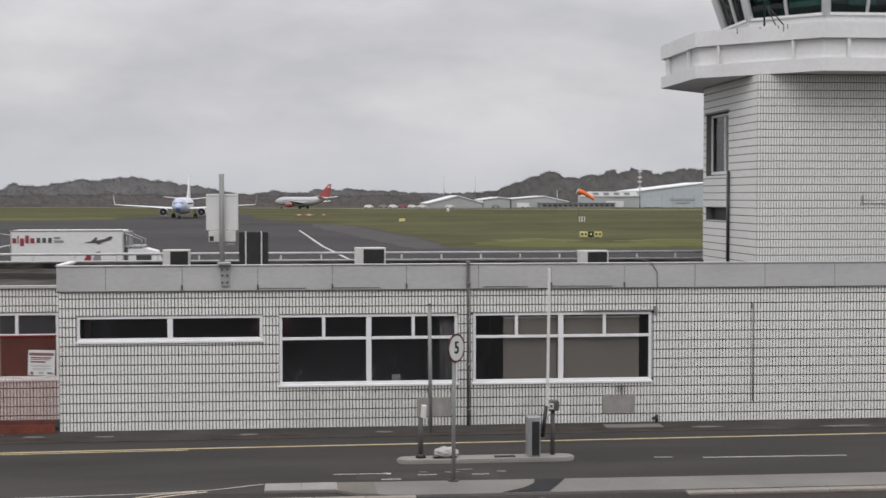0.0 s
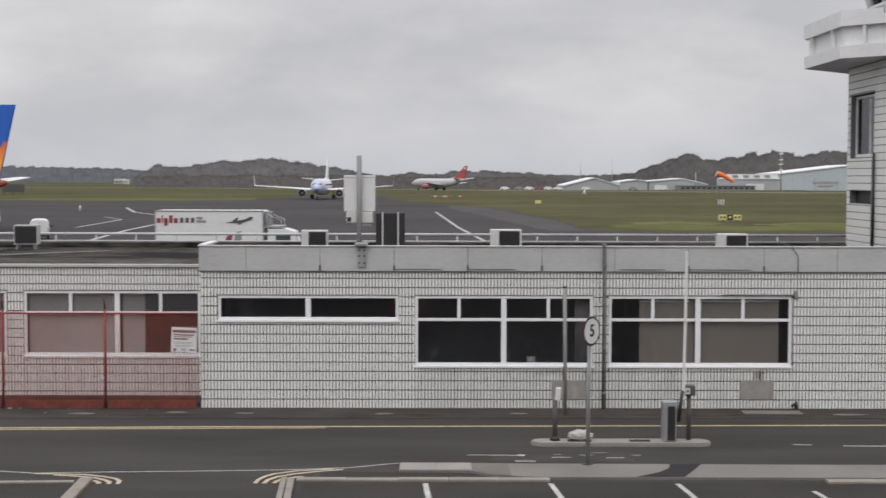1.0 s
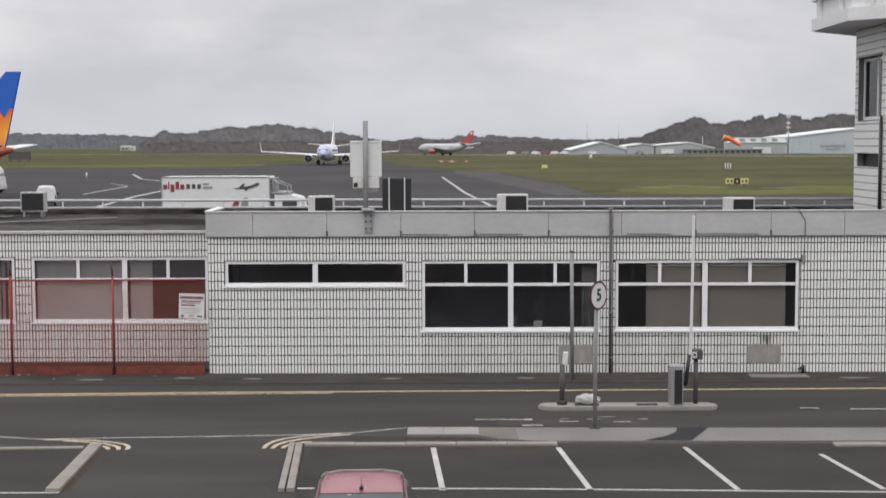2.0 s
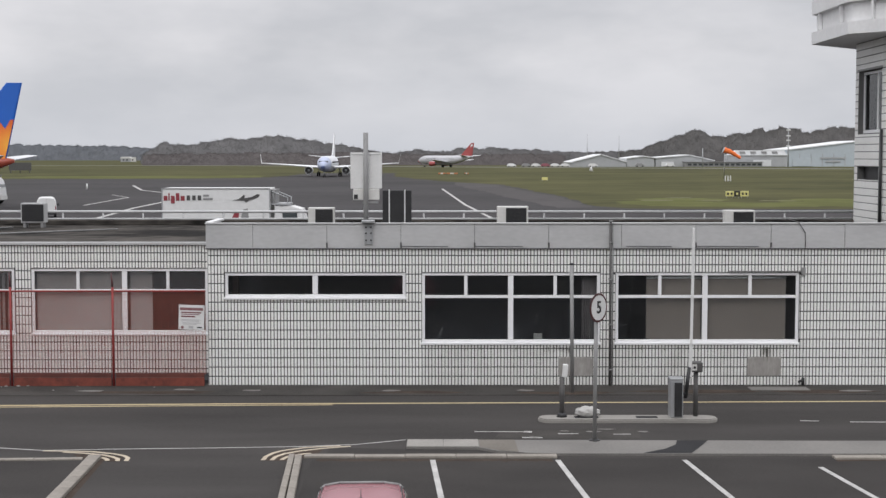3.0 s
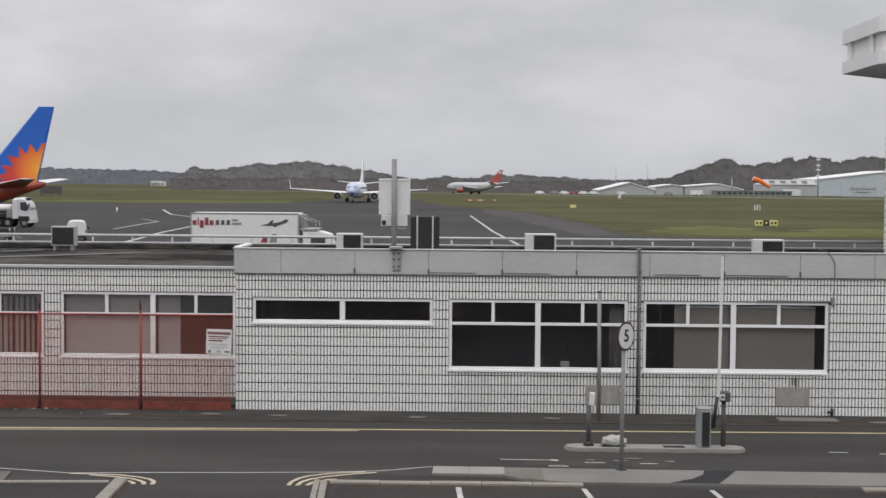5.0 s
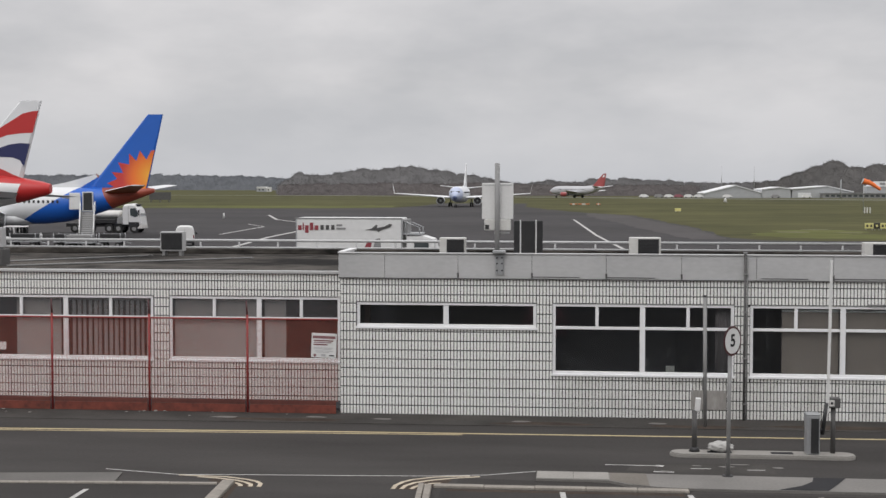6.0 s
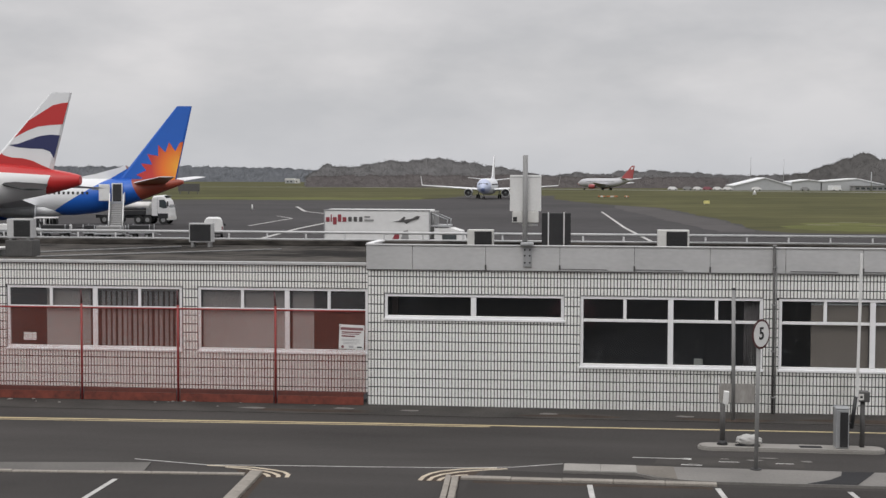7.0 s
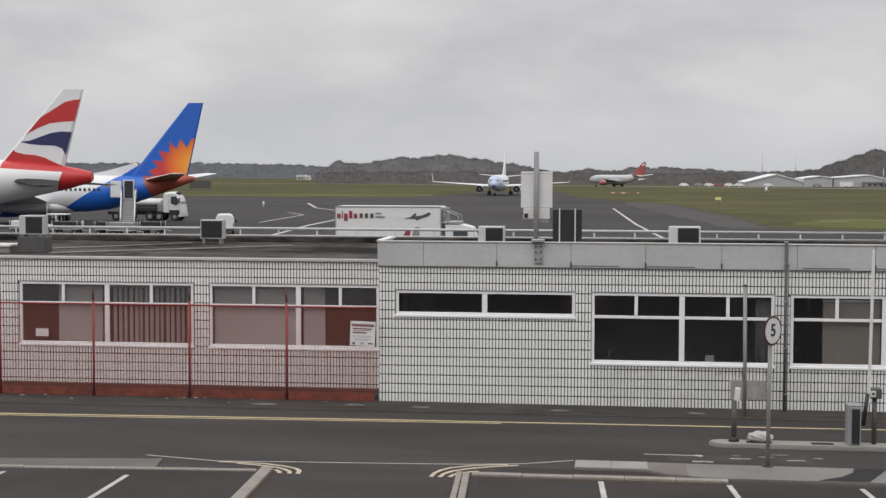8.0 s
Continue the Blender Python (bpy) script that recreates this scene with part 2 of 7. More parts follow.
def tube(bm, a, b, r, r2=None, sides=10):
    """A round bar from a to b."""
    a, b = Vector(a), Vector(b)
    r2 = r if r2 is None else r2
    turn = (b - a).to_track_quat("Z", "Y").to_matrix()
    rings = []
    for p, rad in ((a, r), (b, r2)):
        rings.append([bm.verts.new(p + turn @ Vector((rad * math.cos(k * math.tau / sides), rad * math.sin(k * math.tau / sides), 0))) for k in range(sides)])
    for k in range(sides):
        j = (k + 1) % sides
        bm.faces.new((rings[0][k], rings[0][j], rings[1][j], rings[1][k])).smooth = True
    bm.faces.new(rings[0][::-1])
    bm.faces.new(rings[1])
    return bm


def prism(bm, outline, y0, y1):
    """An outline of (x, z) made solid from y0 to y1."""
    front = [bm.verts.new((x, y0, z)) for x, z in outline]
    back = [bm.verts.new((x, y1, z)) for x, z in outline]
    bm.faces.new(front)
    bm.faces.new(back[::-1])
    for k in range(len(outline)):
        j = (k + 1) % len(outline)
        bm.faces.new((front[k], back[k], back[j], front[j]))
    bmesh.ops.recalc_face_normals(bm, faces=bm.faces)
    return bm


def slab(bm, outline, z0, z1):
    """An outline of (x, y) made solid from z0 to z1."""
    low = [bm.verts.new((x, y, z0)) for x, y in outline]
    high = [bm.verts.new((x, y, z1)) for x, y in outline]
    bm.faces.new(low[::-1])
    bm.faces.new(high)
    for k in range(len(outline)):
        j = (k + 1) % len(outline)
        bm.faces.new((low[k], low[j], high[j], high[k]))
    bmesh.ops.recalc_face_normals(bm, faces=bm.faces)
    return bm


def loft(bm, rings, cap=True, smooth=True):
    """Skins rings of points, each with the same count."""
    made = [[bm.verts.new(p) for p in ring] for ring in rings]
    for a, b in zip(made, made[1:]):
        for k in range(len(a)):
            j = (k + 1) % len(a)
            bm.faces.new((a[k], a[j], b[j], b[k])).smooth = smooth
    if cap:
        bm.faces.new(made[0][::-1])
        bm.faces.new(made[-1])
    bmesh.ops.recalc_face_normals(bm, faces=bm.faces)
    return bm


def part(name, bm, mat, parent=None, label=""):
    """Links a bmesh as one mesh object under a thing or a part."""
    me = bpy.data.meshes.new(name)
    bm.to_mesh(me)
    bm.free()
    me.materials.append(mat)
    ob = new(name, me)
    if parent:
        ob.parent = parent
    if label:
        ob["label"] = label
    return ob


def thing(name, label, category, m=None, group="", kind=""):
    ob = new(name)
    if m is not None:
        ob.matrix_world = m
    return tagged(ob, label, category, group, kind)


def structure(name, bm, mat, label, category):
    return tagged(part(name, bm, mat), label, category, kind="structure")


def lettering(name, text, size, mat, parent, m, label="", bold=0.0):
    """Raised letters in the built-in font, as a mesh."""
    curve = bpy.data.curves.new(name, "FONT")
    curve.body, curve.size, curve.extrude, curve.offset = text, size, 0.004, bold
    curve.align_x, curve.align_y = "CENTER", "CENTER"
    tmp = bpy.data.objects.new(name, curve)
    scene.collection.objects.link(tmp)
    me = bpy.data.meshes.new_from_object(tmp.evaluated_get(bpy.context.evaluated_depsgraph_get()))
    bpy.data.objects.remove(tmp)
    me.materials.clear()
    me.materials.append(mat)
    ob = new(name, me)
    ob.parent = parent
    ob.matrix_local = m
    if label:
        ob["label"] = label
    return ob
# ---- the ground ----
FRONT = 34.12      # the tiled front of the low building
WEST = -5.73       # its left end
EAST = 22.0        # its right end, beyond the tower
SET_BACK = 35.62   # the front of the lower wing


def sheet(name, outline, z, mat, label, category):
    bm = bmesh.new()
    bm.faces.new([bm.verts.new((x, y, z)) for x, y in outline])
    bmesh.ops.recalc_face_normals(bm, faces=bm.faces)
    if bm.faces[:][0].normal.z < 0:
        bmesh.ops.reverse_faces(bm, faces=bm.faces[:])
    return structure(name, bm, mat, label, category)


sheet("ground", [(-4500, -400), (4500, -400), (4500, 4500), (-4500, 4500)], -0.06, M_GRASS, "flat mown airfield grass with dry yellowish patches", "ground")
def ragged(pts, step, wander):
    """An outline with short uneven steps between its corners, for an edge that grass has grown over."""
    out = []
    for (xa, ya), (xb, yb) in zip(pts, pts[1:]):
        n = max(1, int(math.hypot(xb - xa, yb - ya) / step))
        out += [(xa + (xb - xa) * k / n + random.uniform(-wander, wander) * (k > 0), ya + (yb - ya) * k / n + random.uniform(-wander, wander) * (k > 0)) for k in range(n)]
    return out + [pts[-1]]


APRON_EDGE = ragged([(-500, 332), (-104, 333), (-60, 337), (-50, 344), (-44, 360), (-42, 394), (-42, 442), (-15, 442), (-13, 368), (-0.2, 303), (10.7, 270), (13.5, 228), (16.3, 190), (16.8, 155), (19.5, 149), (25, 147.5), (42, 147), (200, 146)], 5.0, 0.7)
sheet("apron", [(-900, 46), (-900, 330), *APRON_EDGE, (900, 145), (900, 46)], -0.03, M_APRON, "worn grey tarmac apron with faded markings", "apron")
sheet("runway", [(-330, 771), (-130, 752), (0, 665), (92, 590), (200, 545), (1500, 470), (1500, 492), (200, 569), (92, 613), (0, 688), (-130, 767), (-330, 777)], -0.03, M_RUNWAY, "pale concrete runway strip across the grass", "runway")
sheet("road", [(-60, -20), (60, -20), (60, 33.2), (-60, 33.2)], 0.0, M_ASPHALT, "dark asphalt service road and car park", "road")


def paint(name, outline, mat, label, z=0.004, category="road marking"):
    return sheet(name, outline, z, mat, label, category)


def strip(name, pts, width, mat, label, z=0.004, category="road marking"):
    """A painted band along a line of points."""
    bm = bmesh.new()
    left, right = [], []
    for k, (x, y) in enumerate(pts):
        a, b = pts[max(k - 1, 0)], pts[min(k + 1, len(pts) - 1)]
        d = Vector((b[0] - a[0], b[1] - a[1])).normalized() * width / 2
        left.append(bm.verts.new((x - d.y, y + d.x, z)))
        right.append(bm.verts.new((x + d.y, y - d.x, z)))
    for k in range(len(pts) - 1):
        bm.faces.new((right[k], right[k + 1], left[k + 1], left[k]))
    return structure(name, bm, mat, label, category)


# pavement along the building, one low kerb above the road
pave = bmesh.new()
slab(pave, [(-60, 32.35), (60, 32.95), (60, FRONT + 0.02), (WEST, FRONT + 0.02), (WEST, 35.9), (-60, 35.9)], -0.05, 0.012)
structure("pavement", pave, M_ASPHALT_OLD, "narrow dark stained pavement along the tiled building", "pavement")
strip("yellow_line", [(-40, 30.5), (-14, 31.15), (-5, 31.52), (3, 31.68), (12, 31.88), (40, 32.4)], 0.12, M_YELLOW, "worn double yellow line along the road edge")
strip("yellow_line", [(-40, 30.3), (-14, 30.95), (-5, 31.32), (-2.5, 31.4)], 0.08, M_YELLOW, "worn double yellow line along the road edge")

for x, y, w in ((-8.4, 33.2, 0.7), (-4.57, 33.3, 0.5), (-1.25, 33.25, 0.45), (1.94, 33.3, 0.4), (-6.2, 33.4, 0.5), (9.8, 33.2, 0.8), (13.2, 33.0, 1.3)):
    k = [(x + w * 0.5 * math.cos(a) * random.uniform(0.8, 1.2), y + 0.12 * math.sin(a) * random.uniform(0.6, 1.2)) for a in [q * math.tau / 9 for q in range(9)]]
    paint("worn_patch", k, M_PAVING, "pale worn concrete patch in the pavement", 0.017, "patch")

# the older and darker asphalt of the parking bays
paint("parking_bays", [(-2.45, 25.8), (60, 25.8), (60, 8), (-2.1, 8)], M_BAY, "darker oil-stained asphalt of the parking bays", 0.0015, "car park")
paint("parking_bays", [(-40, 24.86), (-12.0, 25.36), (-6.6, 25.68), (-6.2, 22.4), (-6.0, 8), (-40, 8)], M_BAY, "darker oil-stained asphalt of the parking bays", 0.0015, "car park")

# the paved strip between road and car park
strip_bm = bmesh.new()
slab(strip_bm, [(-0.72, 26.60), (0.65, 26.57), (1.0, 26.25), (1.6, 26.06), (2.1, 26.0), (7.1, 25.98), (60, 25.92), (60, 27.05), (7.5, 27.17), (2.2, 27.25), (-0.72, 27.29)], -0.05, 0.05)
paved_strip = structure("paved_strip", strip_bm, M_PAVING, "pale concrete paved strip beside the car park", "pavement")
for x0, x1 in ((-0.71, -0.02), (-0.01, 0.66)):
    part("paving_slab", boxed(x0, x1, 26.62, 27.27, 0.04, 0.062, 0.004), M_CONCRETE, paved_strip)
paint("tan_patch", [(0.68, 26.6), (1.02, 26.28), (1.40, 26.12), (1.38, 27.26), (0.68, 27.27)], M_TAN, "tan stained concrete patch in the strip", 0.054, "patch")
paint("asphalt_patch", [(3.72, 26.02), (4.2, 26.42), (4.45, 26.8), (4.53, 27.18), (5.13, 27.18), (4.95, 26.75), (4.62, 26.02)], M_PATCH, "dark asphalt patch across the paved strip", 0.056, "patch")
paint("asphalt_patch", [(0.65, 26.55), (1.0, 26.22), (1.6, 26.03), (2.05, 25.98), (-2.2, 26.0), (-2.2, 26.75), (-0.74, 26.62)], M_BAY, "dark asphalt patch behind the kerb", 0.005, "patch")
paint("asphalt_patch", [(3.0, 27.6), (3.9, 27.6), (4.0, 28.7), (1.2, 28.5), (1.0, 27.7)], M_ASPHALT_OLD, "greyer worn patch in the road", 0.0025, "patch")

strip_west = bmesh.new()
slab(strip_west, [(-40, 24.98), (-12.0, 25.475), (-8.62, 25.68), (-8.74, 26.52), (-12.0, 26.14), (-40, 25.6)], -0.05, 0.022)
structure("paved_strip", strip_west, M_STRIP_WORN, "worn grey paved strip behind the kerb", "pavement")


def kerb(pts, width=0.13, height=0.06):
    """A run of concrete kerb stones along a line."""
    run = thing("kerb", "row of pale weathered concrete kerb stones", "kerb", kind="structure")
    for (xa, ya), (xb, yb) in zip(pts, pts[1:]):
        d = Vector((xb - xa, yb - ya, 0))
        n = max(1, round(d.length / 0.915))
        step = d / n
        turn = math.degrees(math.atan2(d.y, d.x))
        for k in range(n):
            stone = part("kerb_stone", boxed(0.002, step.length - 0.002, -width / 2, width / 2, -0.05, height + random.uniform(-0.006, 0.006), 0.018), M_KERB, run)
            stone.matrix_local = pose(xa + step.x * k, ya + step.y * k, 0, 0, 0, turn)
    return run


kerb([(-2.6, 25.92), (2.1, 25.90)], 0.20, 0.045)
kerb([(-2.83, 25.93), (-2.635, 22.4)], 0.11, 0.07)
kerb([(-2.69, 25.80), (-2.485, 22.4)], 0.13, 0.08)
kerb([(7.2, 25.80), (30, 25.74)], 0.24, 0.05)
kerb([(-40, 24.9), (-12.0, 25.40), (-6.66, 25.72)], 0.13, 0.035)
kerb([(-6.47, 25.86), (-6.32, 22.4)], 0.24, 0.07)
# the kerb's shaded side painted flat on the ground, with dirt
paint("kerb_edge_strip", [(-6.195, 22.4), (-6.07, 22.4), (-6.25, 25.70), (-6.345, 25.72)], M_DIRT, "dark strip of kerb-side shade and dirt against the stones", 0.004, "dirt")
for xa, xb in ((-0.21, -0.03), (2.09, 2.36), (4.42, 4.74), (6.76, 7.1), (9.1, 9.48), (11.45, 11.9), (-8.94, -8.94), (-11.33, -11.33), (-13.72, -13.72)):
    strip("bay_line", [(xa, 25.66 if -4 < xa < 6 else 25.05), (xb, 22.46)], 0.10, M_LINE, "worn white parking bay line on asphalt")
strip("bay_line", [(-2.4, 22.62), (1.0, 22.56), (7.07, 22.28), (20, 21.75)], 0.075, M_LINE, "worn white parking bay line on asphalt")
strip("bay_line", [(-20, 22.2), (-6.2, 22.38)], 0.075, M_LINE, "worn white parking bay line on asphalt")


# worn lines that curl round the two corners of the car park's mouth and run together
for pts in ([(-3.33, 25.63), (-3.31, 25.96), (-3.21, 26.26), (-3.06, 26.48), (-2.66, 26.75), (-2.0, 26.92)],
            [(-3.17, 25.63), (-3.13, 25.93), (-2.99, 26.2), (-2.7, 26.46), (-2.3, 26.68), (-1.8, 26.88)],
            [(-2.99, 25.65), (-2.95, 25.84), (-2.86, 26.0), (-2.66, 26.16), (-2.5, 26.22)],
            [(-5.83, 25.56), (-5.85, 25.82), (-5.97, 26.02), (-6.21, 26.19), (-6.65, 26.38), (-7.6, 26.46)],
            [(-5.99, 25.56), (-6.02, 25.74), (-6.16, 25.92), (-6.36, 26.08), (-6.76, 26.24), (-7.2, 26.34)],
            [(-6.18, 25.58), (-6.21, 25.70), (-6.30, 25.82), (-6.46, 25.90)]):
    strip("corner_line", pts, 0.085, M_CREAM, "worn cream line curling round a corner", 0.006)
paint("dirt_patch", [(-3.28, 25.6), (-3.22, 26.18), (-2.9, 26.53), (-2.3, 26.58), (-2.4, 26.08), (-2.8, 25.6)], M_DIRT, "brown dirt gathered in the corner", 0.003, "dirt")
paint("dirt_patch", [(-5.92, 25.54), (-5.96, 25.91), (-6.26, 26.12), (-6.96, 26.16), (-6.76, 25.81), (-6.16, 25.54)], M_DIRT, "brown dirt gathered in the corner", 0.003, "dirt")
for x0, x1, y in ((-2.35, 2.0, 25.60), (7.2, 30, 25.60)):
    n = 40
    far = [(x0 + (x1 - x0) * k / n, y + 0.14) for k in range(n + 1)]
    near = [(x1 - (x1 - x0) * k / n, y - 0.10 * random.random()) for k in range(n + 1)]
    paint("kerb_edge_strip", far[::-1] + near[::-1], M_DIRT, "line of brown dirt along the kerb foot", 0.003, "dirt")
strip("edge_line", [(-9.2, 26.9), (-7.6, 26.5), (-6.3, 26.62), (-4.5, 26.72), (-2.8, 26.85), (-1.7, 27.05), (-0.75, 27.5)], 0.045, M_LINE, "thin faded white edge line on asphalt")
strip("edge_line", [(0.62, 28.32), (1.7, 28.3)], 0.05, M_LINE, "thin faded white edge line on asphalt")
strip("edge_line", [(1.55, 27.72), (1.95, 27.7)], 0.10, M_LINE, "short faded white road mark")
strip("edge_line", [(1.62, 28.32), (1.78, 28.28)], 0.14, M_LINE, "short faded white road mark")
strip("edge_line", [(2.3, 28.1), (2.7, 28.1)], 0.05, M_LINE, "short faded white road mark")
strip("edge_line", [(3.4, 28.05), (3.75, 28.06)], 0.05, M_LINE, "short faded white road mark")
strip("edge_line", [(7.51, 29.49), (7.90, 29.45)], 0.07, M_LINE, "thin faded white edge line on asphalt")
strip("edge_line", [(8.53, 29.35), (11.69, 29.27)], 0.07, M_LINE, "thin faded white edge line on asphalt")

# the plain terminal front that the view is taken from
structure("wall_terminal", boxed(-30, 30, -9.0, -0.7, -0.05, 9.5), M_CONCRETE, "plain concrete front of the terminal building", "wall")
structure("terminal_ledge", boxed(-30, 30, -0.7, 0.35, 3.75, 3.95, 0.02), M_CONCRETE, "plain concrete viewing ledge of the terminal", "ledge")

# fresher and drier patches in the grass along the apron's edge
def grass_patch(x, y, long, deep, mat, label, z):
    ring = []
    for k in range(26):
        a = k * math.tau / 26
        r = random.uniform(0.72, 1.12)
        ring.append((x + long * r * math.cos(a), y + deep * r * math.sin(a)))
    paint("grass_patch", ring, mat, label, z, "grass")


for k, (x, y, long, deep) in enumerate(((27, 166, 7, 11), (36, 160, 9, 9), (46, 163, 9, 12), (57, 160, 8, 9), (30, 178, 6, 8), (50, 176, 8, 7), (-80, 362, 34, 22), (-140, 358, 40, 22), (-210, 360, 45, 24), (-58, 372, 12, 20))):
    grass_patch(x, y, long, deep, M_GRASS_LIME, "fresher lime green patch in the mown grass", -0.056 + 0.0015 * k)
for k, (x, y, long, deep) in enumerate(((26.5, 176, 2.2, 2.0), (33, 175, 1.8, 1.5), (41, 174, 2.4, 1.6), (52, 172, 2.6, 1.6), (31, 186, 2.0, 1.6))):
    grass_patch(x, y, long, deep, M_GRASS_DRY, "small dry bleached patch in the grass", -0.038 + 0.0015 * k)

# scuffed patches by the island and along the pavement
for x, y, w, d in ((2.43, 28.36, 0.10, 0.06), (3.0, 28.3, 0.16, 0.07), (4.03, 28.3, 0.12, 0.08), (1.78, 27.75, 0.12, 0.07), (3.3, 28.55, 0.22, 0.05)):
    k = [(x + w * math.cos(a) * random.uniform(0.7, 1.3), y + d * math.sin(a) * random.uniform(0.6, 1.3)) for a in [q * math.tau / 9 for q in range(9)]]
    paint("worn_patch", k, M_PAVING, "pale scuffed patch in the asphalt", 0.009, "patch")
for x, y, w in ((-0.6, 33.0, 1.4), (3.0, 32.95, 1.2), (6.1, 33.1, 1.8), (-6.9, 33.0, 1.6), (9.0, 33.1, 1.5)):
    k = [(x + w * math.cos(a) * random.uniform(0.7, 1.2), y + 0.22 * math.sin(a) * random.uniform(0.6, 1.2)) for a in [q * math.tau / 13 for q in range(13)]]
    paint("dirt_patch", k, M_DIRT, "brown dirt stain on the pavement", 0.0145, "dirt")

# paler worn tarmac beside the grass, and darker oil-stained stands
for outline in ([(2, 292), (9.5, 268), (12.3, 228), (15.4, 190), (15.9, 152), (12.2, 150), (9.5, 175), (6.5, 215), (2.5, 258)], [(-6, 120), (4, 112), (7, 88), (-2, 86), (-12, 96)]):
    paint("worn_tarmac", ragged(outline + outline[:1], 4.0, 0.5)[:-1], M_APRON_WORN, "paler worn tarmac at the apron's edge", -0.024, "patch")
# apron markings
strip("apron_line", [(-57.6, 262), (-48.6, 227), (-35.4, 196.5)], 0.5, M_LINE, "faded white guide line on the apron", -0.02)
strip("apron_line", [(-34.8, 197.5), (-33.0, 150), (-30.3, 118)], 0.5, M_LINE, "faded white guide line on the apron", -0.016)
strip("apron_line", [(-42.0, 188), (-40.4, 158)], 0.35, M_LINE, "faded white guide line on the apron", -0.02)
strip("apron_line", [(-47, 200), (-42, 188)], 0.25, M_LINE, "faded white guide line on the apron", -0.02)
strip("apron_line", [(-0.3, 235), (2.4, 160), (4.8, 116), (6, 90)], 0.35, M_LINE, "faded white guide line on the apron", -0.02)
strip("apron_line", [(9.5, 122), (11.5, 118)], 0.35, M_LINE, "faded white guide line on the apron", -0.02)


# ---- the tiled low building ----
TW, TH, GAP_U, GAP_W, PROUD = 0.080, 0.2268, 0.022, 0.024, 0.008


def tile_mesh(cells, place, mat=M_TILE):
    """One mesh of tiles with chamfered edges. place(u, w, out) gives a point from along, up and outwards."""
    verts, faces = [], []
    for u, w, du, dw in cells:
        g, h, c, k = GAP_U / 2, GAP_W / 2, 0.003, len(verts)
        o = random.uniform(-0.0008, 0.0008)
        for more, out in ((0.0, -PROUD), (0.0, -0.002), (c, o)):
            i, j = g + more, h + more
            for a, b in ((u + i, w + j), (u + du - i, w + j), (u + du - i, w + dw - j), (u + i, w + dw - j)):
                verts.append(place(a, b, out))
        for r in (0, 4):
            for q in range(4):
                p = (q + 1) % 4
                faces.append((k + r + q, k + r + p, k + r + 4 + p, k + r + 4 + q))
        faces.append((k + 8, k + 9, k + 10, k + 11))
    me = bpy.data.meshes.new("tile")
    me.from_pydata(verts, [], faces)
    me.materials.append(mat)
    return me


def tile_cells(u0, u1, w0, w1, holes, pitch=TH):
    """The tiles of a wall, cut at its openings."""
    cells = []
    rows, cols = math.ceil((w1 - w0) / pitch - 0.01), max(1, round((u1 - u0) / TW))
    dw, du = pitch, (u1 - u0) / cols
    for i in range(rows):
        for j in range(cols):
            a, b, c, d = u0 + j * du, u0 + (j + 1) * du, w0 + i * dw, min(w0 + (i + 1) * dw, w1)
            keep = True
            for p, q, r, s in holes:
                if a < q and b > p and c < s and d > r:
                    over_u, over_w = min(b, q) - max(a, p), min(d, s) - max(c, r)
                    if over_u > du * 0.7 and over_w > dw * 0.8:
                        keep = False
                        break
                    if over_w < over_u * dw / du:
                        if c < r:
                            d = min(d, r)
                        else:
                            c = max(c, s)
                    elif a < p:
                        b = min(b, p)
                    else:
                        a = max(a, q)
            if keep and b - a > 0.03 and d - c > 0.03:
                cells.append((a, c, b - a, d - c))
    return cells


def wall_with_holes(bm, x0, x1, y0, y1, z0, z1, holes):
    """A wall of upright and level pieces round its openings."""
    xs = sorted({x0, x1, *[v for h in holes for v in h[:2]]})
    for a, b in zip(xs, xs[1:]):
        cuts = sorted((h[2], h[3]) for h in holes if h[0] <= a and h[1] >= b)
        z = z0
        for lo, hi in cuts:
            if lo > z:
                box(bm, a, b, y0, y1, z, lo)
            z = hi
        if z < z1:
            box(bm, a, b, y0, y1, z, z1)
    bmesh.ops.remove_doubles(bm, verts=bm.verts, dist=1e-5)
    return bm


FASCIA_LOW, FASCIA_TOP = 3.35, 3.935
MAIN_HOLES = [(-5.32, -0.93, 2.145, 2.755), (-0.54, 3.79, 1.04, 2.755), (4.16, 8.62, 1.04, 2.755)]
wall_front = structure("wall_front", wall_with_holes(bmesh.new(), WEST, EAST, FRONT, FRONT + 0.28, -0.05, FASCIA_TOP - 0.1, MAIN_HOLES), M_GROUT, "white glazed tile wall with dark joints and grimy patches", "wall")
cells = tile_cells(WEST, EAST, -0.005, FASCIA_LOW, MAIN_HOLES)
NEAR = [c for c in cells if -5.6 < c[0] < -0.4 and 1.0 < c[1] < 2.0][:300]
near_set = set(NEAR)
def grimy(c):
    """Tiles below the windows, that dirt has run over."""
    return c[1] < 0.95 and -0.6 < c[0] < 8.8


rest_cells = [(c, grimy(c)) for c in cells if c not in near_set]
for dirty, mat, words in ((False, M_TILE, "white glazed vertical tiles with dark joints"), (True, M_TILE_GRIMY, "grimy stained glazed tiles under the windows")):
    rest = new("tile_field", tile_mesh([c for c, g in rest_cells if g == dirty], lambda u, w, o: (u, FRONT - PROUD - o, w), mat))
    rest.parent = wall_front
    tagged(rest, words, kind="stuff")
tile_sizes = {}


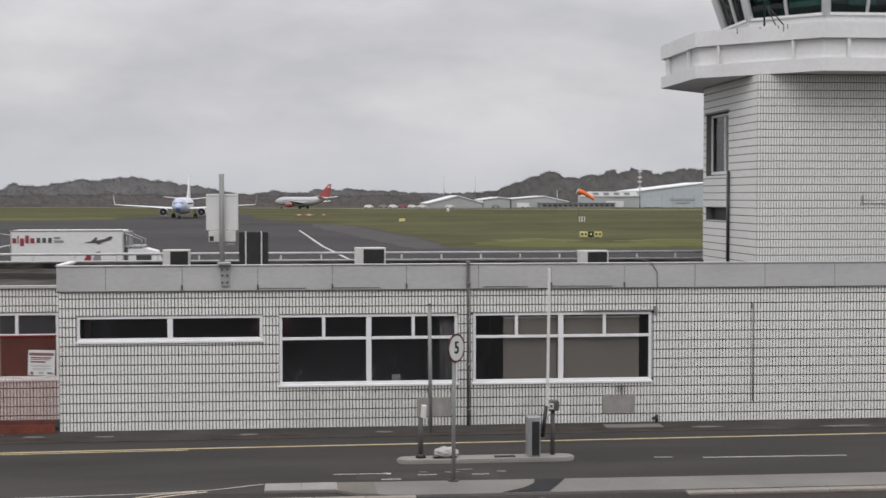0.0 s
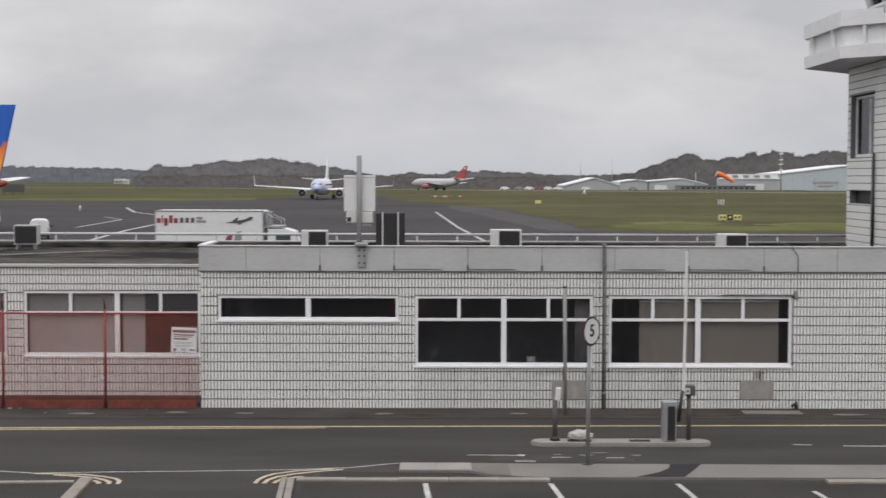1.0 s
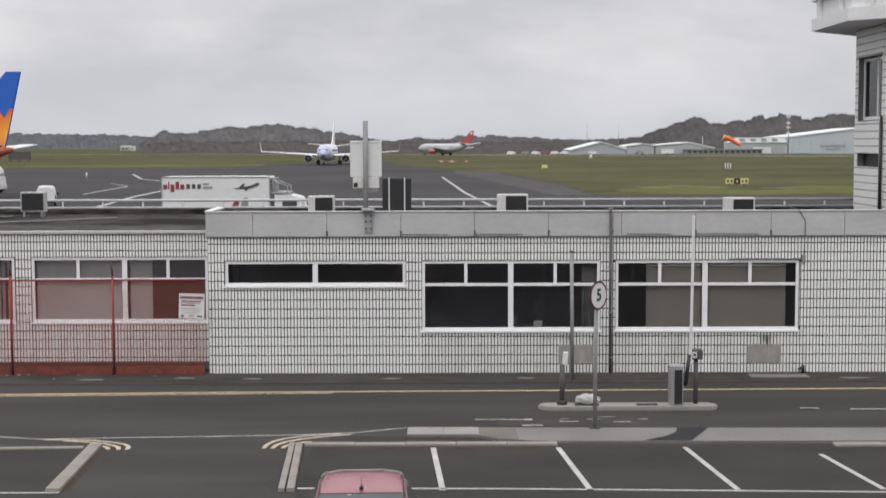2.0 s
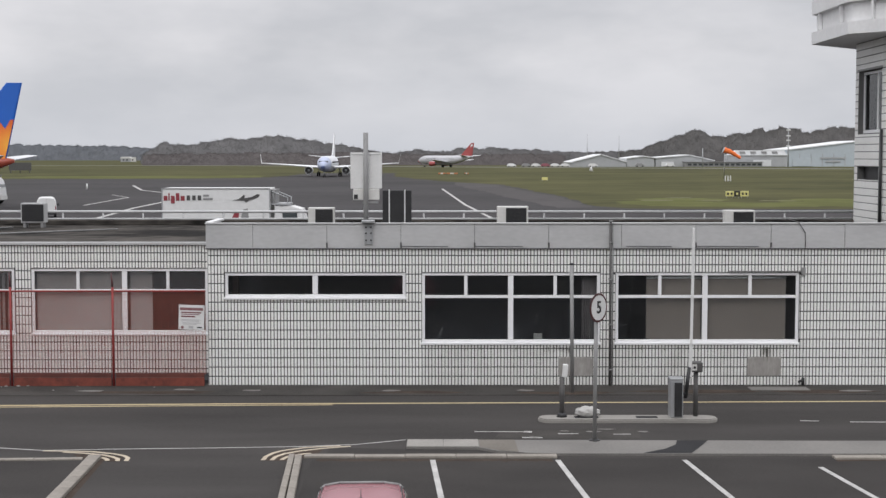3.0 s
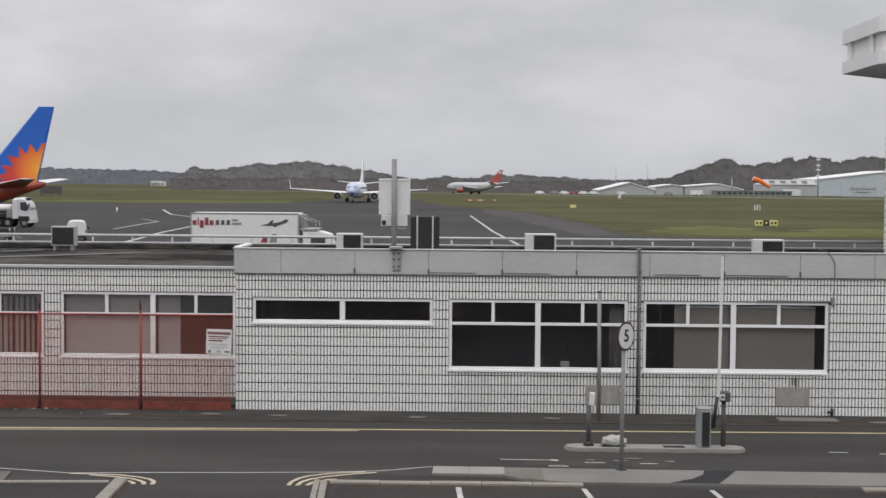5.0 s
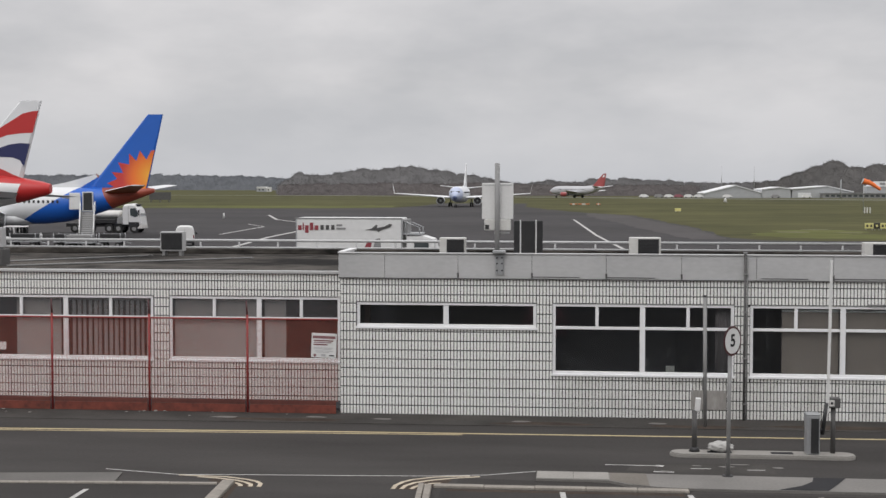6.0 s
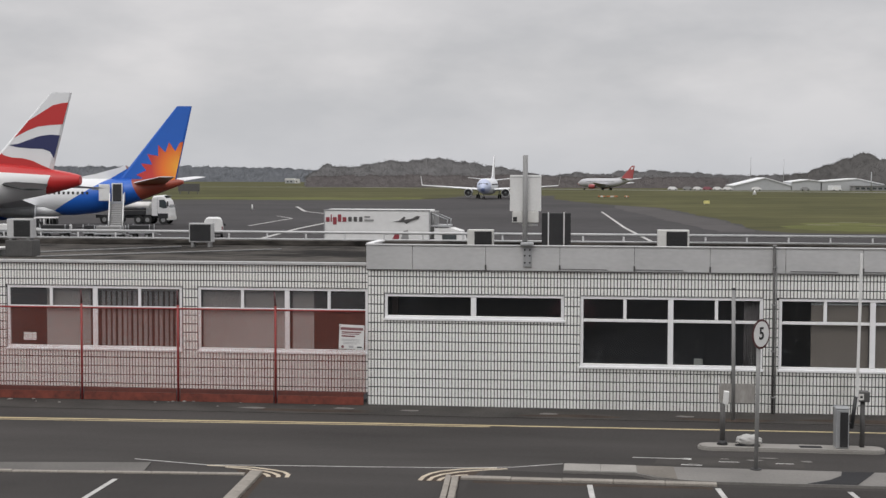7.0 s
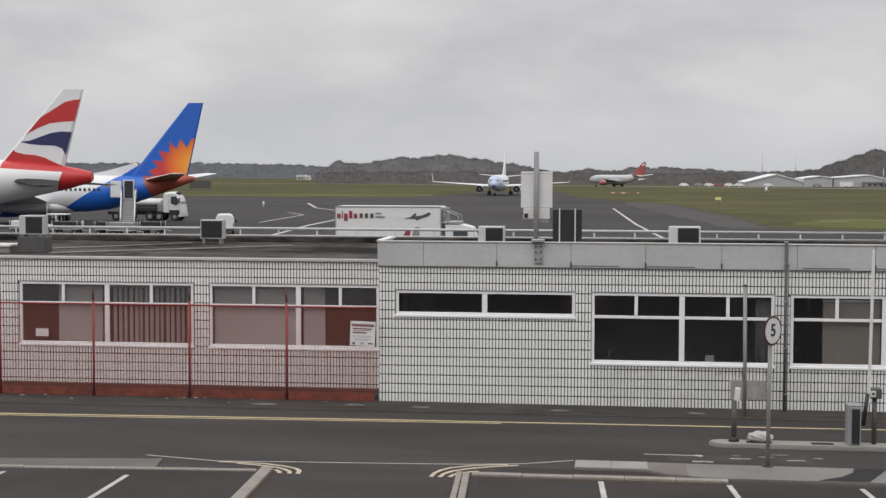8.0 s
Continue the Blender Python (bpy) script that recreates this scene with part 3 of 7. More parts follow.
def single_tiles(parent, chosen, spot):
    """Tiles of their own on shared meshes. spot(u, w): where a tile's lower left corner lies."""
    for u, w, du, dw in chosen:
        key = (round(du, 4), round(dw, 4))
        if key not in tile_sizes:
            tile_sizes[key] = tile_mesh([(0, 0, du, dw)], lambda a, b, o: (a, -o, b))
        piece = new("tile", tile_sizes[key])
        piece.parent = parent
        piece.location = spot(u, w)


single_tiles(wall_front, NEAR, lambda u, w: (u, FRONT - PROUD, w))

# the grey sheet fascia, its panels side by side
fascia = thing("fascia", "band of grey metal fascia panels above the tiles", "fascia", kind="structure")
joints = [WEST - 0.03, -4.62, -2.83, -1.04, 0.74, 2.53, 4.29, 6.08, 7.90, 9.68, 11.46, 13.25, 15.03, 16.82, 18.6, 20.4, EAST]
for a, b in zip(joints, joints[1:]):
    o = random.uniform(0.0, 0.006)
    part("fascia_panel", boxed(a + 0.004, b - 0.004, FRONT - 0.075 - o, FRONT - 0.01, FASCIA_LOW, FASCIA_TOP, 0.006), M_FASCIA, fascia)
part("fascia_return", boxed(WEST - 0.03, WEST + 0.10, FRONT - 0.005, FRONT + 1.6, FASCIA_LOW, FASCIA_TOP, 0.006), M_FASCIA, fascia)
part("coping", boxed(WEST - 0.05, EAST, FRONT - 0.10, FRONT + 0.12, FASCIA_TOP + 0.002, FASCIA_TOP + 0.03, 0.006), M_FASCIA, fascia)
part("coping", boxed(WEST - 0.06, WEST + 0.12, FRONT + 0.125, FRONT + 1.9, FASCIA_TOP + 0.002, FASCIA_TOP + 0.05, 0.006), M_WHITE, fascia)
part("drip_strip", boxed(WEST - 0.03, EAST, FRONT - 0.05, FRONT - 0.012, FASCIA_LOW - 0.03, FASCIA_LOW - 0.004, 0.004), M_GREY_POLE, fascia)
for x in (-2.83, -1.04, 0.74, 2.53, 6.08, 7.90):
    bolt = boxed(x - 0.02, x + 0.02, FRONT - 0.11, FRONT - 0.085, FASCIA_LOW + 0.02, FASCIA_LOW + 0.14, 0.004)
    part("bracket", bolt, M_DARK_POST, fascia)
for xa, xb in ((-1.04, 0.1), (0.74, 1.9), (4.4, 5.5), (6.08, 7.6)):
    part("cable", tube(bmesh.new(), (xa, FRONT - 0.09, FASCIA_LOW + 0.05), (xb, FRONT - 0.09, FASCIA_LOW + 0.045), 0.008, sides=6), M_DARK_POST, fascia)

roof_bm = boxed(WEST + 0.12, EAST, FRONT + 0.3, 45.0, 3.15, 3.30)
structure("roof", roof_bm, M_FELT, "flat dark felt roof", "roof")
structure("wall_east", boxed(EAST, EAST + 0.28, FRONT, 45.0, -0.05, FASCIA_TOP), M_GROUT, "plain side wall of the low building", "wall")
structure("wall_back", boxed(WEST, EAST, 44.6, 44.88, -0.05, 3.15), M_ROOM, "plain back wall of the low building", "wall")
structure("wall_rooms", boxed(WEST + 0.3, EAST, 39.2, 39.35, 0.0, 3.15), M_ROOM, "dim inner wall behind the offices", "wall")
structure("floor_rooms", boxed(-20, EAST, FRONT + 0.3, 44.6, -0.02, 0.08), M_CARPET, "dark carpet floor of the offices", "floor")
for x in (-0.73, 3.97, 9.0):
    structure("wall_partition", boxed(x - 0.05, x + 0.05, FRONT + 0.3, 39.2, 0.08, 3.15), M_ROOM, "plain partition between offices", "wall")


# ---- windows ----
def window(name, x0, x1, z0, z1, y, columns, transom=None, top_splits=(), label="white plastic window with dark glass", sill=True):
    """A plastic window in an opening: frame, mullions, transom, panes and sill. columns: edges of the bays between frame members."""
    w = thing(name, label, "window", kind="structure")
    f, d0, d1 = 0.075, y + 0.02, y + 0.10
    frame_bm = bmesh.new()
    for a in ((x0, x1, z0, z0 + f), (x0, x1, z1 - f, z1), (x0, x0 + f, z0 + f + 0.001, z1 - f - 0.001), (x1 - f, x1, z0 + f + 0.001, z1 - f - 0.001)):
        box(frame_bm, a[0], a[1], d0, d1, a[2], a[3], 0.008)
    part("window_frame", frame_bm, M_UPVC, w)
    xs = [x0 + f, *columns, x1 - f]
    for c in columns:
        part("mullion", boxed(c - 0.065, c + 0.065, d0 + 0.004, d1 - 0.004, z0 + f + 0.002, z1 - f - 0.002, 0.008), M_UPVC, w)
    for k, (a, b) in enumerate(zip(xs, xs[1:])):
        a, b = a + (0.065 if k else 0) + 0.002, b - (0.065 if k < len(columns) else 0) - 0.002
        if transom is None:
            pane = part("pane", boxed(a, b, d0 + 0.035, d0 + 0.043, z0 + f + 0.002, z1 - f - 0.002), M_GLASS, w)
            pane.visible_shadow = False
            continue
        part("transom", boxed(a, b, d0 + 0.006, d1 - 0.006, transom - 0.035, transom + 0.035, 0.006), M_UPVC, w)
        pane = part("pane", boxed(a, b, d0 + 0.035, d0 + 0.043, z0 + f + 0.002, transom - 0.037), M_GLASS, w)
        pane.visible_shadow = False
        cuts = [a, *[s for s in top_splits if a < s < b], b]
        for s in cuts[1:-1]:
            part("glazing_bar", boxed(s - 0.04, s + 0.04, d0 + 0.006, d1 - 0.006, transom + 0.037, z1 - f - 0.002, 0.006), M_UPVC, w)
        for i, (p, q) in enumerate(zip(cuts, cuts[1:])):
            pane = part("pane", boxed(p + (0.042 if i else 0), q - (0.042 if i < len(cuts) - 2 else 0), d0 + 0.035, d0 + 0.043, transom + 0.037, z1 - f - 0.002), M_VEILED_GLASS if z0 < 1.5 and x1 < WEST else M_GLASS, w)
            pane.visible_shadow = False
    if sill:
        part("window_sill", boxed(x0 - 0.02, x1 + 0.02, y - 0.045, y + 0.018, z0 - 0.045, z0 + 0.012, 0.008), M_UPVC, w)
    return w


window("window_1", -5.32, -0.93, 2.145, 2.755, FRONT, [-3.13], label="long narrow white plastic window with dark glass")
window("window_2", -0.54, 3.79, 1.04, 2.755, FRONT, [1.62], 2.165, (0.53, 2.70), label="four-light white plastic window with a dark office behind")
window("window_3", 4.16, 8.62, 1.04, 2.755, FRONT, [6.34], 2.165, (5.24, 7.43), label="four-light white plastic window with taupe roller blinds")

# ---- the lower wing to the left ----
WING_WEST = -24.0
WING_TOP = 3.40
WING_HOLES = [(-20.6, -16.15, 1.08, 2.72), (-15.63, -10.88, 1.08, 2.74), (-10.46, WEST - 0.25, 1.08, 2.74)]
wall_wing = structure("wall_wing", wall_with_holes(bmesh.new(), WING_WEST, WEST, SET_BACK, SET_BACK + 0.28, -0.05, WING_TOP - 0.1, WING_HOLES), M_GROUT, "white tiled wall of the lower wing behind a red fence", "wall")
wing_cells = tile_cells(WING_WEST, WEST, -0.043, 3.33, WING_HOLES)
wing_near = [c for c in wing_cells if -13.5 < c[0] and c[1] > 2.6][:300]
single_tiles(wall_wing, wing_near, lambda u, w: (u, SET_BACK - PROUD, w))
wing_set = set(wing_near)
wing_tiles = new("tile_field", tile_mesh([c for c in wing_cells if c not in wing_set], lambda u, w, o: (u, SET_BACK - PROUD - o, w)))
wing_tiles.parent = wall_wing
tagged(wing_tiles, "white glazed vertical tiles with dark joints", kind="stuff")
structure("wall_side", boxed(WEST, WEST + 0.28, FRONT + 0.284, SET_BACK + 0.6, -0.05, FASCIA_TOP - 0.1), M_GROUT, "short return wall beside the wing", "wall")
side_tiles = new("wall_side_tiles", tile_mesh(tile_cells(FRONT, SET_BACK, -0.005, FASCIA_LOW, []), lambda u, w, o: (WEST - PROUD - o, u, w)))
tagged(side_tiles, "white glazed tiles on the return wall", "wall tiles", kind="stuff")
window("window_4", -20.6, -16.15, 1.08, 2.72, SET_BACK, [-18.3], 2.17, (-19.4, -17.2))
window("window_5", -15.63, -10.88, 1.08, 2.74, SET_BACK, [-13.23], 2.17, (-14.43, -12.03), label="white plastic window with pale vertical blinds")
window("window_6", -10.46, WEST - 0.25, 1.08, 2.74, SET_BACK, [-8.1], 2.17, (-9.28, -7.0), label="white plastic window with a warning notice inside")
wing_edge = boxed(WING_WEST, WEST - 0.035, SET_BACK - 0.08, SET_BACK + 0.1, 3.335, WING_TOP + 0.01, 0.01)
structure("wing_edge_trim", wing_edge, M_FASCIA, "pale grey painted roof edge of the wing", "trim")
structure("roof_wing", boxed(WING_WEST, WEST - 0.035, SET_BACK + 0.105, 45.0, 3.15, WING_TOP), M_FELT, "flat mossy grey felt roof with dark stains", "roof")
structure("wall_wing_inner", boxed(WING_WEST, WEST, 39.2, 39.35, 0.0, 3.15), M_ROOM_RED, "dim reddish inner wall behind the offices", "wall")
structure("wall_wing_back", boxed(WING_WEST, WEST, 44.6, 44.88, -0.05, 3.15), M_ROOM, "plain back wall of the wing", "wall")
structure("wall_wing_west", boxed(WING_WEST - 0.28, WING_WEST, SET_BACK, 44.88, -0.05, WING_TOP), M_GROUT, "plain end wall of the wing", "wall")
for x in (-15.9, -10.7):
    structure("wall_partition", boxed(x - 0.05, x + 0.05, SET_BACK + 0.3, 39.2, 0.08, 3.15), M_ROOM, "plain partition between offices", "wall")
# ---- the control tower ----
TX, TY = 16.35, 42.66     # the middle of the tower's octagons
tower = thing("control_tower", "white tiled airport control tower with a painted balcony", "tower")


def octagon(a):
    """The corners of a regular octagon with that distance from middle to side."""
    h = a * math.tan(math.pi / 8)
    return [(TX + x, TY + y) for x, y in ((-h, -a), (h, -a), (a, -h), (a, h), (h, a), (-h, a), (-a, h), (-a, -h))]


S_X0, S_Y0, S_X1, S_Y1, S_Z0, S_Z1 = 12.88, 39.0, 20.0, 44.4, 3.24, 9.045
shaft_ob = part("shaft_wall", box(bmesh.new(), S_X0, S_X1, S_Y0, S_Y0 + 0.3, S_Z0, S_Z1), M_GROUT_PALE, tower, "white glazed tile wall with dark joints")
part("shaft_wall", box(bmesh.new(), S_X0, S_X1, S_Y1 - 0.3, S_Y1, S_Z0, S_Z1), M_GROUT_PALE, tower)
part("shaft_wall", box(bmesh.new(), S_X1 - 0.3, S_X1, S_Y0 + 0.3, S_Y1 - 0.3, S_Z0, S_Z1), M_GROUT_PALE, tower)
SIDE_HOLES = [(41.72, 44.05, 6.24, 8.16), (41.76, 44.05, 4.85, 5.24)]
for a, b in ((S_Y0 + 0.3, 41.72), (44.05, S_Y1 - 0.3)):
    part("shaft_wall", box(bmesh.new(), S_X0, S_X0 + 0.3, a, b, S_Z0, S_Z1), M_GROUT_PALE, tower)
for a, b in ((S_Z0, 4.85), (5.24, 6.24), (8.16, S_Z1)):
    part("shaft_wall", box(bmesh.new(), S_X0, S_X0 + 0.3, 41.72, 44.05, a, b), M_GROUT_PALE, tower)
front_cells = tile_cells(S_X0, S_X1, S_Z0, S_Z1, [], 0.2231)
front_near = [c for c in front_cells if 13.0 < c[0] < 14.7 and 4.6 < c[1] < 7.5][:300]
single_tiles(shaft_ob, front_near, lambda u, w: (u, S_Y0 - PROUD, w))
front_set = set(front_near)
t1 = new("tile_field", tile_mesh([c for c in front_cells if c not in front_set], lambda u, w, o: (u, S_Y0 - PROUD - o, w)))
t2 = new("tile_field", tile_mesh(tile_cells(S_Y0, S_Y1, S_Z0, S_Z1, SIDE_HOLES, 0.2231), lambda u, w, o: (S_X0 - PROUD - o, u, w)))
for ob in (t1, t2):
    ob.parent = shaft_ob
    ob["kind"] = "stuff"
tw = part("side_window", boxed(S_X0 + 0.14, S_X0 + 0.20, 41.74, 44.03, 6.26, 6.36, 0.01), M_UPVC, tower, "grey framed side window with dark glass")
for a, b, c, d in ((41.74, 44.03, 8.06, 8.14), (41.74, 41.84, 6.37, 8.05), (43.93, 44.03, 6.37, 8.05), (42.55, 42.63, 6.37, 8.05)):
    part("frame_bar", boxed(S_X0 + 0.14, S_X0 + 0.20, a, b, c, d, 0.01), M_UPVC, tw)
part("pane", boxed(S_X0 + 0.165, S_X0 + 0.172, 41.85, 43.92, 6.37, 8.05), M_GLASS, tw).visible_shadow = False
part("window_hood", boxed(S_X0 - 0.05, S_X0 - 0.01, 41.65, 44.1, 8.16, 8.22, 0.006), M_GREY_POLE, tower)
part("vent_plate", boxed(S_X0 + 0.2, S_X0 + 0.24, 41.77, 44.04, 4.86, 5.23), M_DARK, tower, "dark vent opening")
part("downpipe", tube(bmesh.new(), (S_X0 - 0.07, 41.5, 3.35), (S_X0 - 0.07, 41.5, 6.35), 0.045), M_DARK, tower, "black downpipe")
part("cable", tube(bmesh.new(), (S_X0 - 0.03, 41.78, 3.35), (S_X0 - 0.03, 41.78, 6.2), 0.015, sides=6), M_GREY_POLE, tower)
part("wall_bracket", boxed(15.95, 16.0, S_Y0 - 0.06, S_Y0 - 0.01, 5.35, 5.62, 0.008), M_GREY_POLE, tower)
part("wall_cable", tube(bmesh.new(), (15.97, S_Y0 - 0.03, 5.38), (17.6, S_Y0 - 0.03, 5.38), 0.012, sides=6), M_GREY_POLE, tower)

BALC = 4.81
outer, inner = octagon(BALC), octagon(BALC - 0.16)
part("balcony_floor", slab(bmesh.new(), octagon(BALC), 9.05, 9.42), M_WHITE, tower, "white painted balcony edge with grime")


def ring_wall(a0, a1, z0, z1, lean=0.0):
    o, i = octagon(a1), octagon(a0)
    o2, i2 = octagon(a1 + lean), octagon(a0 + lean)
    bm = bmesh.new()
    for k in range(8):
        j = (k + 1) % 8
        pts = [(*o[k], z0), (*o[j], z0), (*i[j], z0), (*i[k], z0), (*o2[k], z1), (*o2[j], z1), (*i2[j], z1), (*i2[k], z1)]
        v = [bm.verts.new(p) for p in pts]
        for q in ((0, 1, 5, 4), (2, 3, 7, 6), (4, 5, 6, 7), (3, 2, 1, 0)):
            bm.faces.new([v[t] for t in q])
    bmesh.ops.remove_doubles(bm, verts=bm.verts, dist=1e-5)
    bmesh.ops.recalc_face_normals(bm, faces=bm.faces)
    return bm


part("balcony_panel", ring_wall(BALC - 0.28, BALC - 0.14, 9.425, 9.96), M_WHITE, tower, "recessed white balcony panels")
part("balcony_cap", ring_wall(BALC - 0.30, BALC + 0.01, 9.965, 10.40), M_WHITE, tower, "white painted balcony cap with rust streaks")
for k in range(8):
    (xa, ya), (xb, yb) = octagon(BALC - 0.06)[k], octagon(BALC - 0.06)[(k + 1) % 8]
    turn = math.degrees(math.atan2(yb - ya, xb - xa))
    for s in (0.18, 0.77):
        post = part("balcony_post", boxed(-0.035, 0.035, -0.06, 0.06, 9.425, 9.96, 0.006), M_WHITE, tower)
        post.matrix_local = pose(xa + (xb - xa) * s, ya + (yb - ya) * s, 0, 0, 0, turn)
part("cab_wall", ring_wall(2.74, 2.95, 9.425, 10.82), M_WHITE, tower, "white cab wall under the windows")
cab = part("cab_glazing", ring_wall(2.86, 2.87, 10.84, 13.2, 0.72), M_CAB_GLASS, tower, "outward leaning green tinted cab windows")
cab.visible_shadow = False
part("cab_sill", ring_wall(2.74, 3.02, 10.822, 10.90), M_WHITE, tower)
low, high = octagon(2.93), octagon(2.93 + 0.72)
for k in range(8):
    j = (k + 1) % 8
    for s, r in ((0.0, 0.13), (0.5, 0.055)):
        a = (low[k][0] + (low[j][0] - low[k][0]) * s, low[k][1] + (low[j][1] - low[k][1]) * s, 10.86)
        b = (high[k][0] + (high[j][0] - high[k][0]) * s, high[k][1] + (high[j][1] - high[k][1]) * s, 13.2)
        part("cab_mullion", tube(bmesh.new(), a, b, r, sides=8), M_WHITE, tower)
part("cab_floor", slab(bmesh.new(), octagon(2.72), 10.2, 10.35), M_CARPET, tower)
part("cab_roof", slab(bmesh.new(), octagon(4.2), 13.21, 13.6), M_WHITE, tower)
part("cab_desk", ring_wall(2.0, 2.62, 10.9, 11.15), M_DARK, tower, "dark console desk inside the cab")
for x, y in ((14.35, 41.5), (15.9, 40.75), (17.4, 40.8), (14.2, 43.2)):
    part("cab_monitor", boxed(x - 0.3, x + 0.3, y - 0.05, y + 0.05, 11.16, 11.65, 0.02), M_DARK, tower)
part("aerial", tube(bmesh.new(), (13.12, 39.2, 10.40), (13.12, 39.2, 12.6), 0.03, sides=8), M_DARK, tower, "thin dark aerial on the balcony")
for dx in (0.25, 0.42):
    part("aerial_stay", tube(bmesh.new(), (13.12 + dx, 39.2 - dx, 10.40), (13.12 + dx * 0.3, 39.2, 10.95), 0.018, sides=6), M_DARK, tower)
(xa, ya), (xb, yb) = octagon(BALC + 0.012)[7], octagon(BALC + 0.012)[0]
turn = math.degrees(math.atan2(yb - ya, xb - xa))
for s, drop in ((0.34, 0.16), (0.52, 0.07), (0.66, 0.10), (0.70, 0.2), (0.73, 0.14)):
    streak = part("rust_streak", boxed(-0.012, 0.012, -0.003, 0.003, 10.402 - drop, 10.402), M_DARK_POST, tower)
    streak.matrix_local = pose(xa + (xb - xa) * s, ya + (yb - ya) * s, 0, 0, 0, turn)
# ---- blinds and things behind the glass ----
def roller_blind(x0, x1, z0, z1, y, mat, label):
    b = thing("roller_blind", label, "blind")
    part("fabric", boxed(x0, x1, y, y + 0.004, z0, z1 - 0.03), mat, b)
    part("roller", tube(bmesh.new(), (x0, y, z1), (x1, y, z1), 0.03), M_UPVC, b)
    part("bottom_bar", boxed(x0, x1, y - 0.008, y + 0.012, z0 - 0.025, z0 - 0.001, 0.004), M_UPVC, b)
    return b


for x0, x1 in ((4.93, 6.26), (6.42, 8.33)):
    roller_blind(x0, x1, 1.06, 2.62, FRONT + 0.16, M_BLIND, "lowered taupe roller blind behind an office window")
for x0, x1 in ((-14.6, -13.4), (-10.36, -8.2), (-19.3, -18.4)):
    roller_blind(x0, x1, 1.07, 2.64, SET_BACK + 0.16, M_BLIND_PALE, "lowered pale roller blind behind an office window")
blind = thing("vertical_blind", "pale vertical slat blind half open behind glass", "blind")
part("head_rail", boxed(-13.2, -11.05, SET_BACK + 0.14, SET_BACK + 0.19, 2.60, 2.66, 0.006), M_UPVC, blind)
for k in range(15):
    slat = part("slat", boxed(-0.045, 0.045, -0.002, 0.002, 1.08, 2.59), M_BLIND_PALE, blind)
    slat.matrix_local = pose(-13.05 + k * 0.142 + random.uniform(-0.012, 0.012), SET_BACK + 0.17, 0, 0, 0, random.uniform(15, 55))
roller_blind(-7.98, -7.42, 1.10, 2.64, SET_BACK + 0.16, M_BLIND_PALE, "narrow pale fabric blind panel beside the window")

small_notice = thing("paper", "small white paper sheet stuck on the window", "paper")
part("sheet", boxed(-15.2, -14.85, SET_BACK + 0.045, SET_BACK + 0.051, 1.28, 1.48), M_SIGN_WHITE, small_notice)


def desk(x, y):
    d = thing("desk", "plain office desk dimly seen through the window", "desk", pose(x, y, 0.08))
    part("desktop", boxed(-0.8, 0.8, -0.4, 0.4, 0.71, 0.745, 0.008), M_ROOM, d)
    for sx in (-0.72, 0.72):
        part("leg_panel", boxed(sx - 0.02, sx + 0.02, -0.36, 0.36, 0.0, 0.709, 0.004), M_ROOM, d)
    return d


desk(2.3, 35.4)
desk(0.4, 35.6)
desk(-14.7, 37.1)
monitor = thing("computer_monitor", "pale back of a computer monitor on a desk", "monitor", pose(2.36, 35.3, 0.826))
part("screen", boxed(-0.11, 0.11, -0.03, 0.03, 0.10, 0.30, 0.012), M_AC, monitor)
part("stand", tube(bmesh.new(), (0, 0, 0.01), (0, 0, 0.13), 0.025), M_DARK, monitor)
part("foot", boxed(-0.11, 0.11, -0.08, 0.08, 0.0, 0.012, 0.004), M_DARK, monitor)
curtain = thing("curtain", "dim grey curtain drawn to the side of the office window", "curtain")
part("fabric", loft(bmesh.new(), [[(3.36 + 0.36 * k / 24, FRONT + 0.20 + 0.022 * math.sin(k * 1.9) + d, z) for k, d in [(q, 0.0) for q in range(25)] + [(q, 0.004) for q in range(24, -1, -1)]] for z in (1.08, 2.66)]), M_CURTAIN, curtain)
part("rail", boxed(3.30, 3.72, FRONT + 0.185, FRONT + 0.215, 2.665, 2.69, 0.004), M_UPVC, curtain)
tube_light = thing("ceiling_light", "slim white ceiling light tube in the office", "ceiling light", pose(-1.9, 36.5, 3.0))
part("body", boxed(-0.6, 0.6, -0.05, 0.05, 0.03, 0.15, 0.01), M_UPVC, tube_light)
part("diffuser", boxed(-0.58, 0.58, -0.04, 0.04, 0.0, 0.029, 0.01), M_SIGN_WHITE, tube_light)

# ---- pipes, plates and cables on the wall ----
pipe = thing("downpipe", "grey painted downpipe on the tiled wall", "pipe")
part("pipe", tube(bmesh.new(), (4.02, FRONT - 0.13, 0.012), (4.02, FRONT - 0.13, 3.99), 0.03), M_DARK_POST, pipe)
part("conduit", tube(bmesh.new(), (4.075, FRONT - 0.10, 0.012), (4.075, FRONT - 0.10, 3.90), 0.016, sides=8), M_GREY_POLE, pipe)
for z in (0.4, 1.5, 2.6, 3.5):
    part("clip", boxed(3.98, 4.10, FRONT - 0.165, FRONT - 0.012, z - 0.015, z + 0.015, 0.004), M_GREY_POLE, pipe)
part("cap", boxed(3.98, 4.07, FRONT - 0.18, FRONT - 0.07, 3.99, 4.03, 0.01), M_GREY_POLE, pipe)
thin_pipe = thing("drain_pipe", "thin rusty drain pipe on the tiled wall", "pipe")
part("pipe", tube(bmesh.new(), (11.17, FRONT - 0.05, 0.5), (11.17, FRONT - 0.05, 2.85), 0.015), M_GREY_POLE, thin_pipe)
part("head", boxed(11.14, 11.20, FRONT - 0.07, FRONT - 0.012, 2.82, 2.95, 0.008), M_GREY_POLE, thin_pipe)
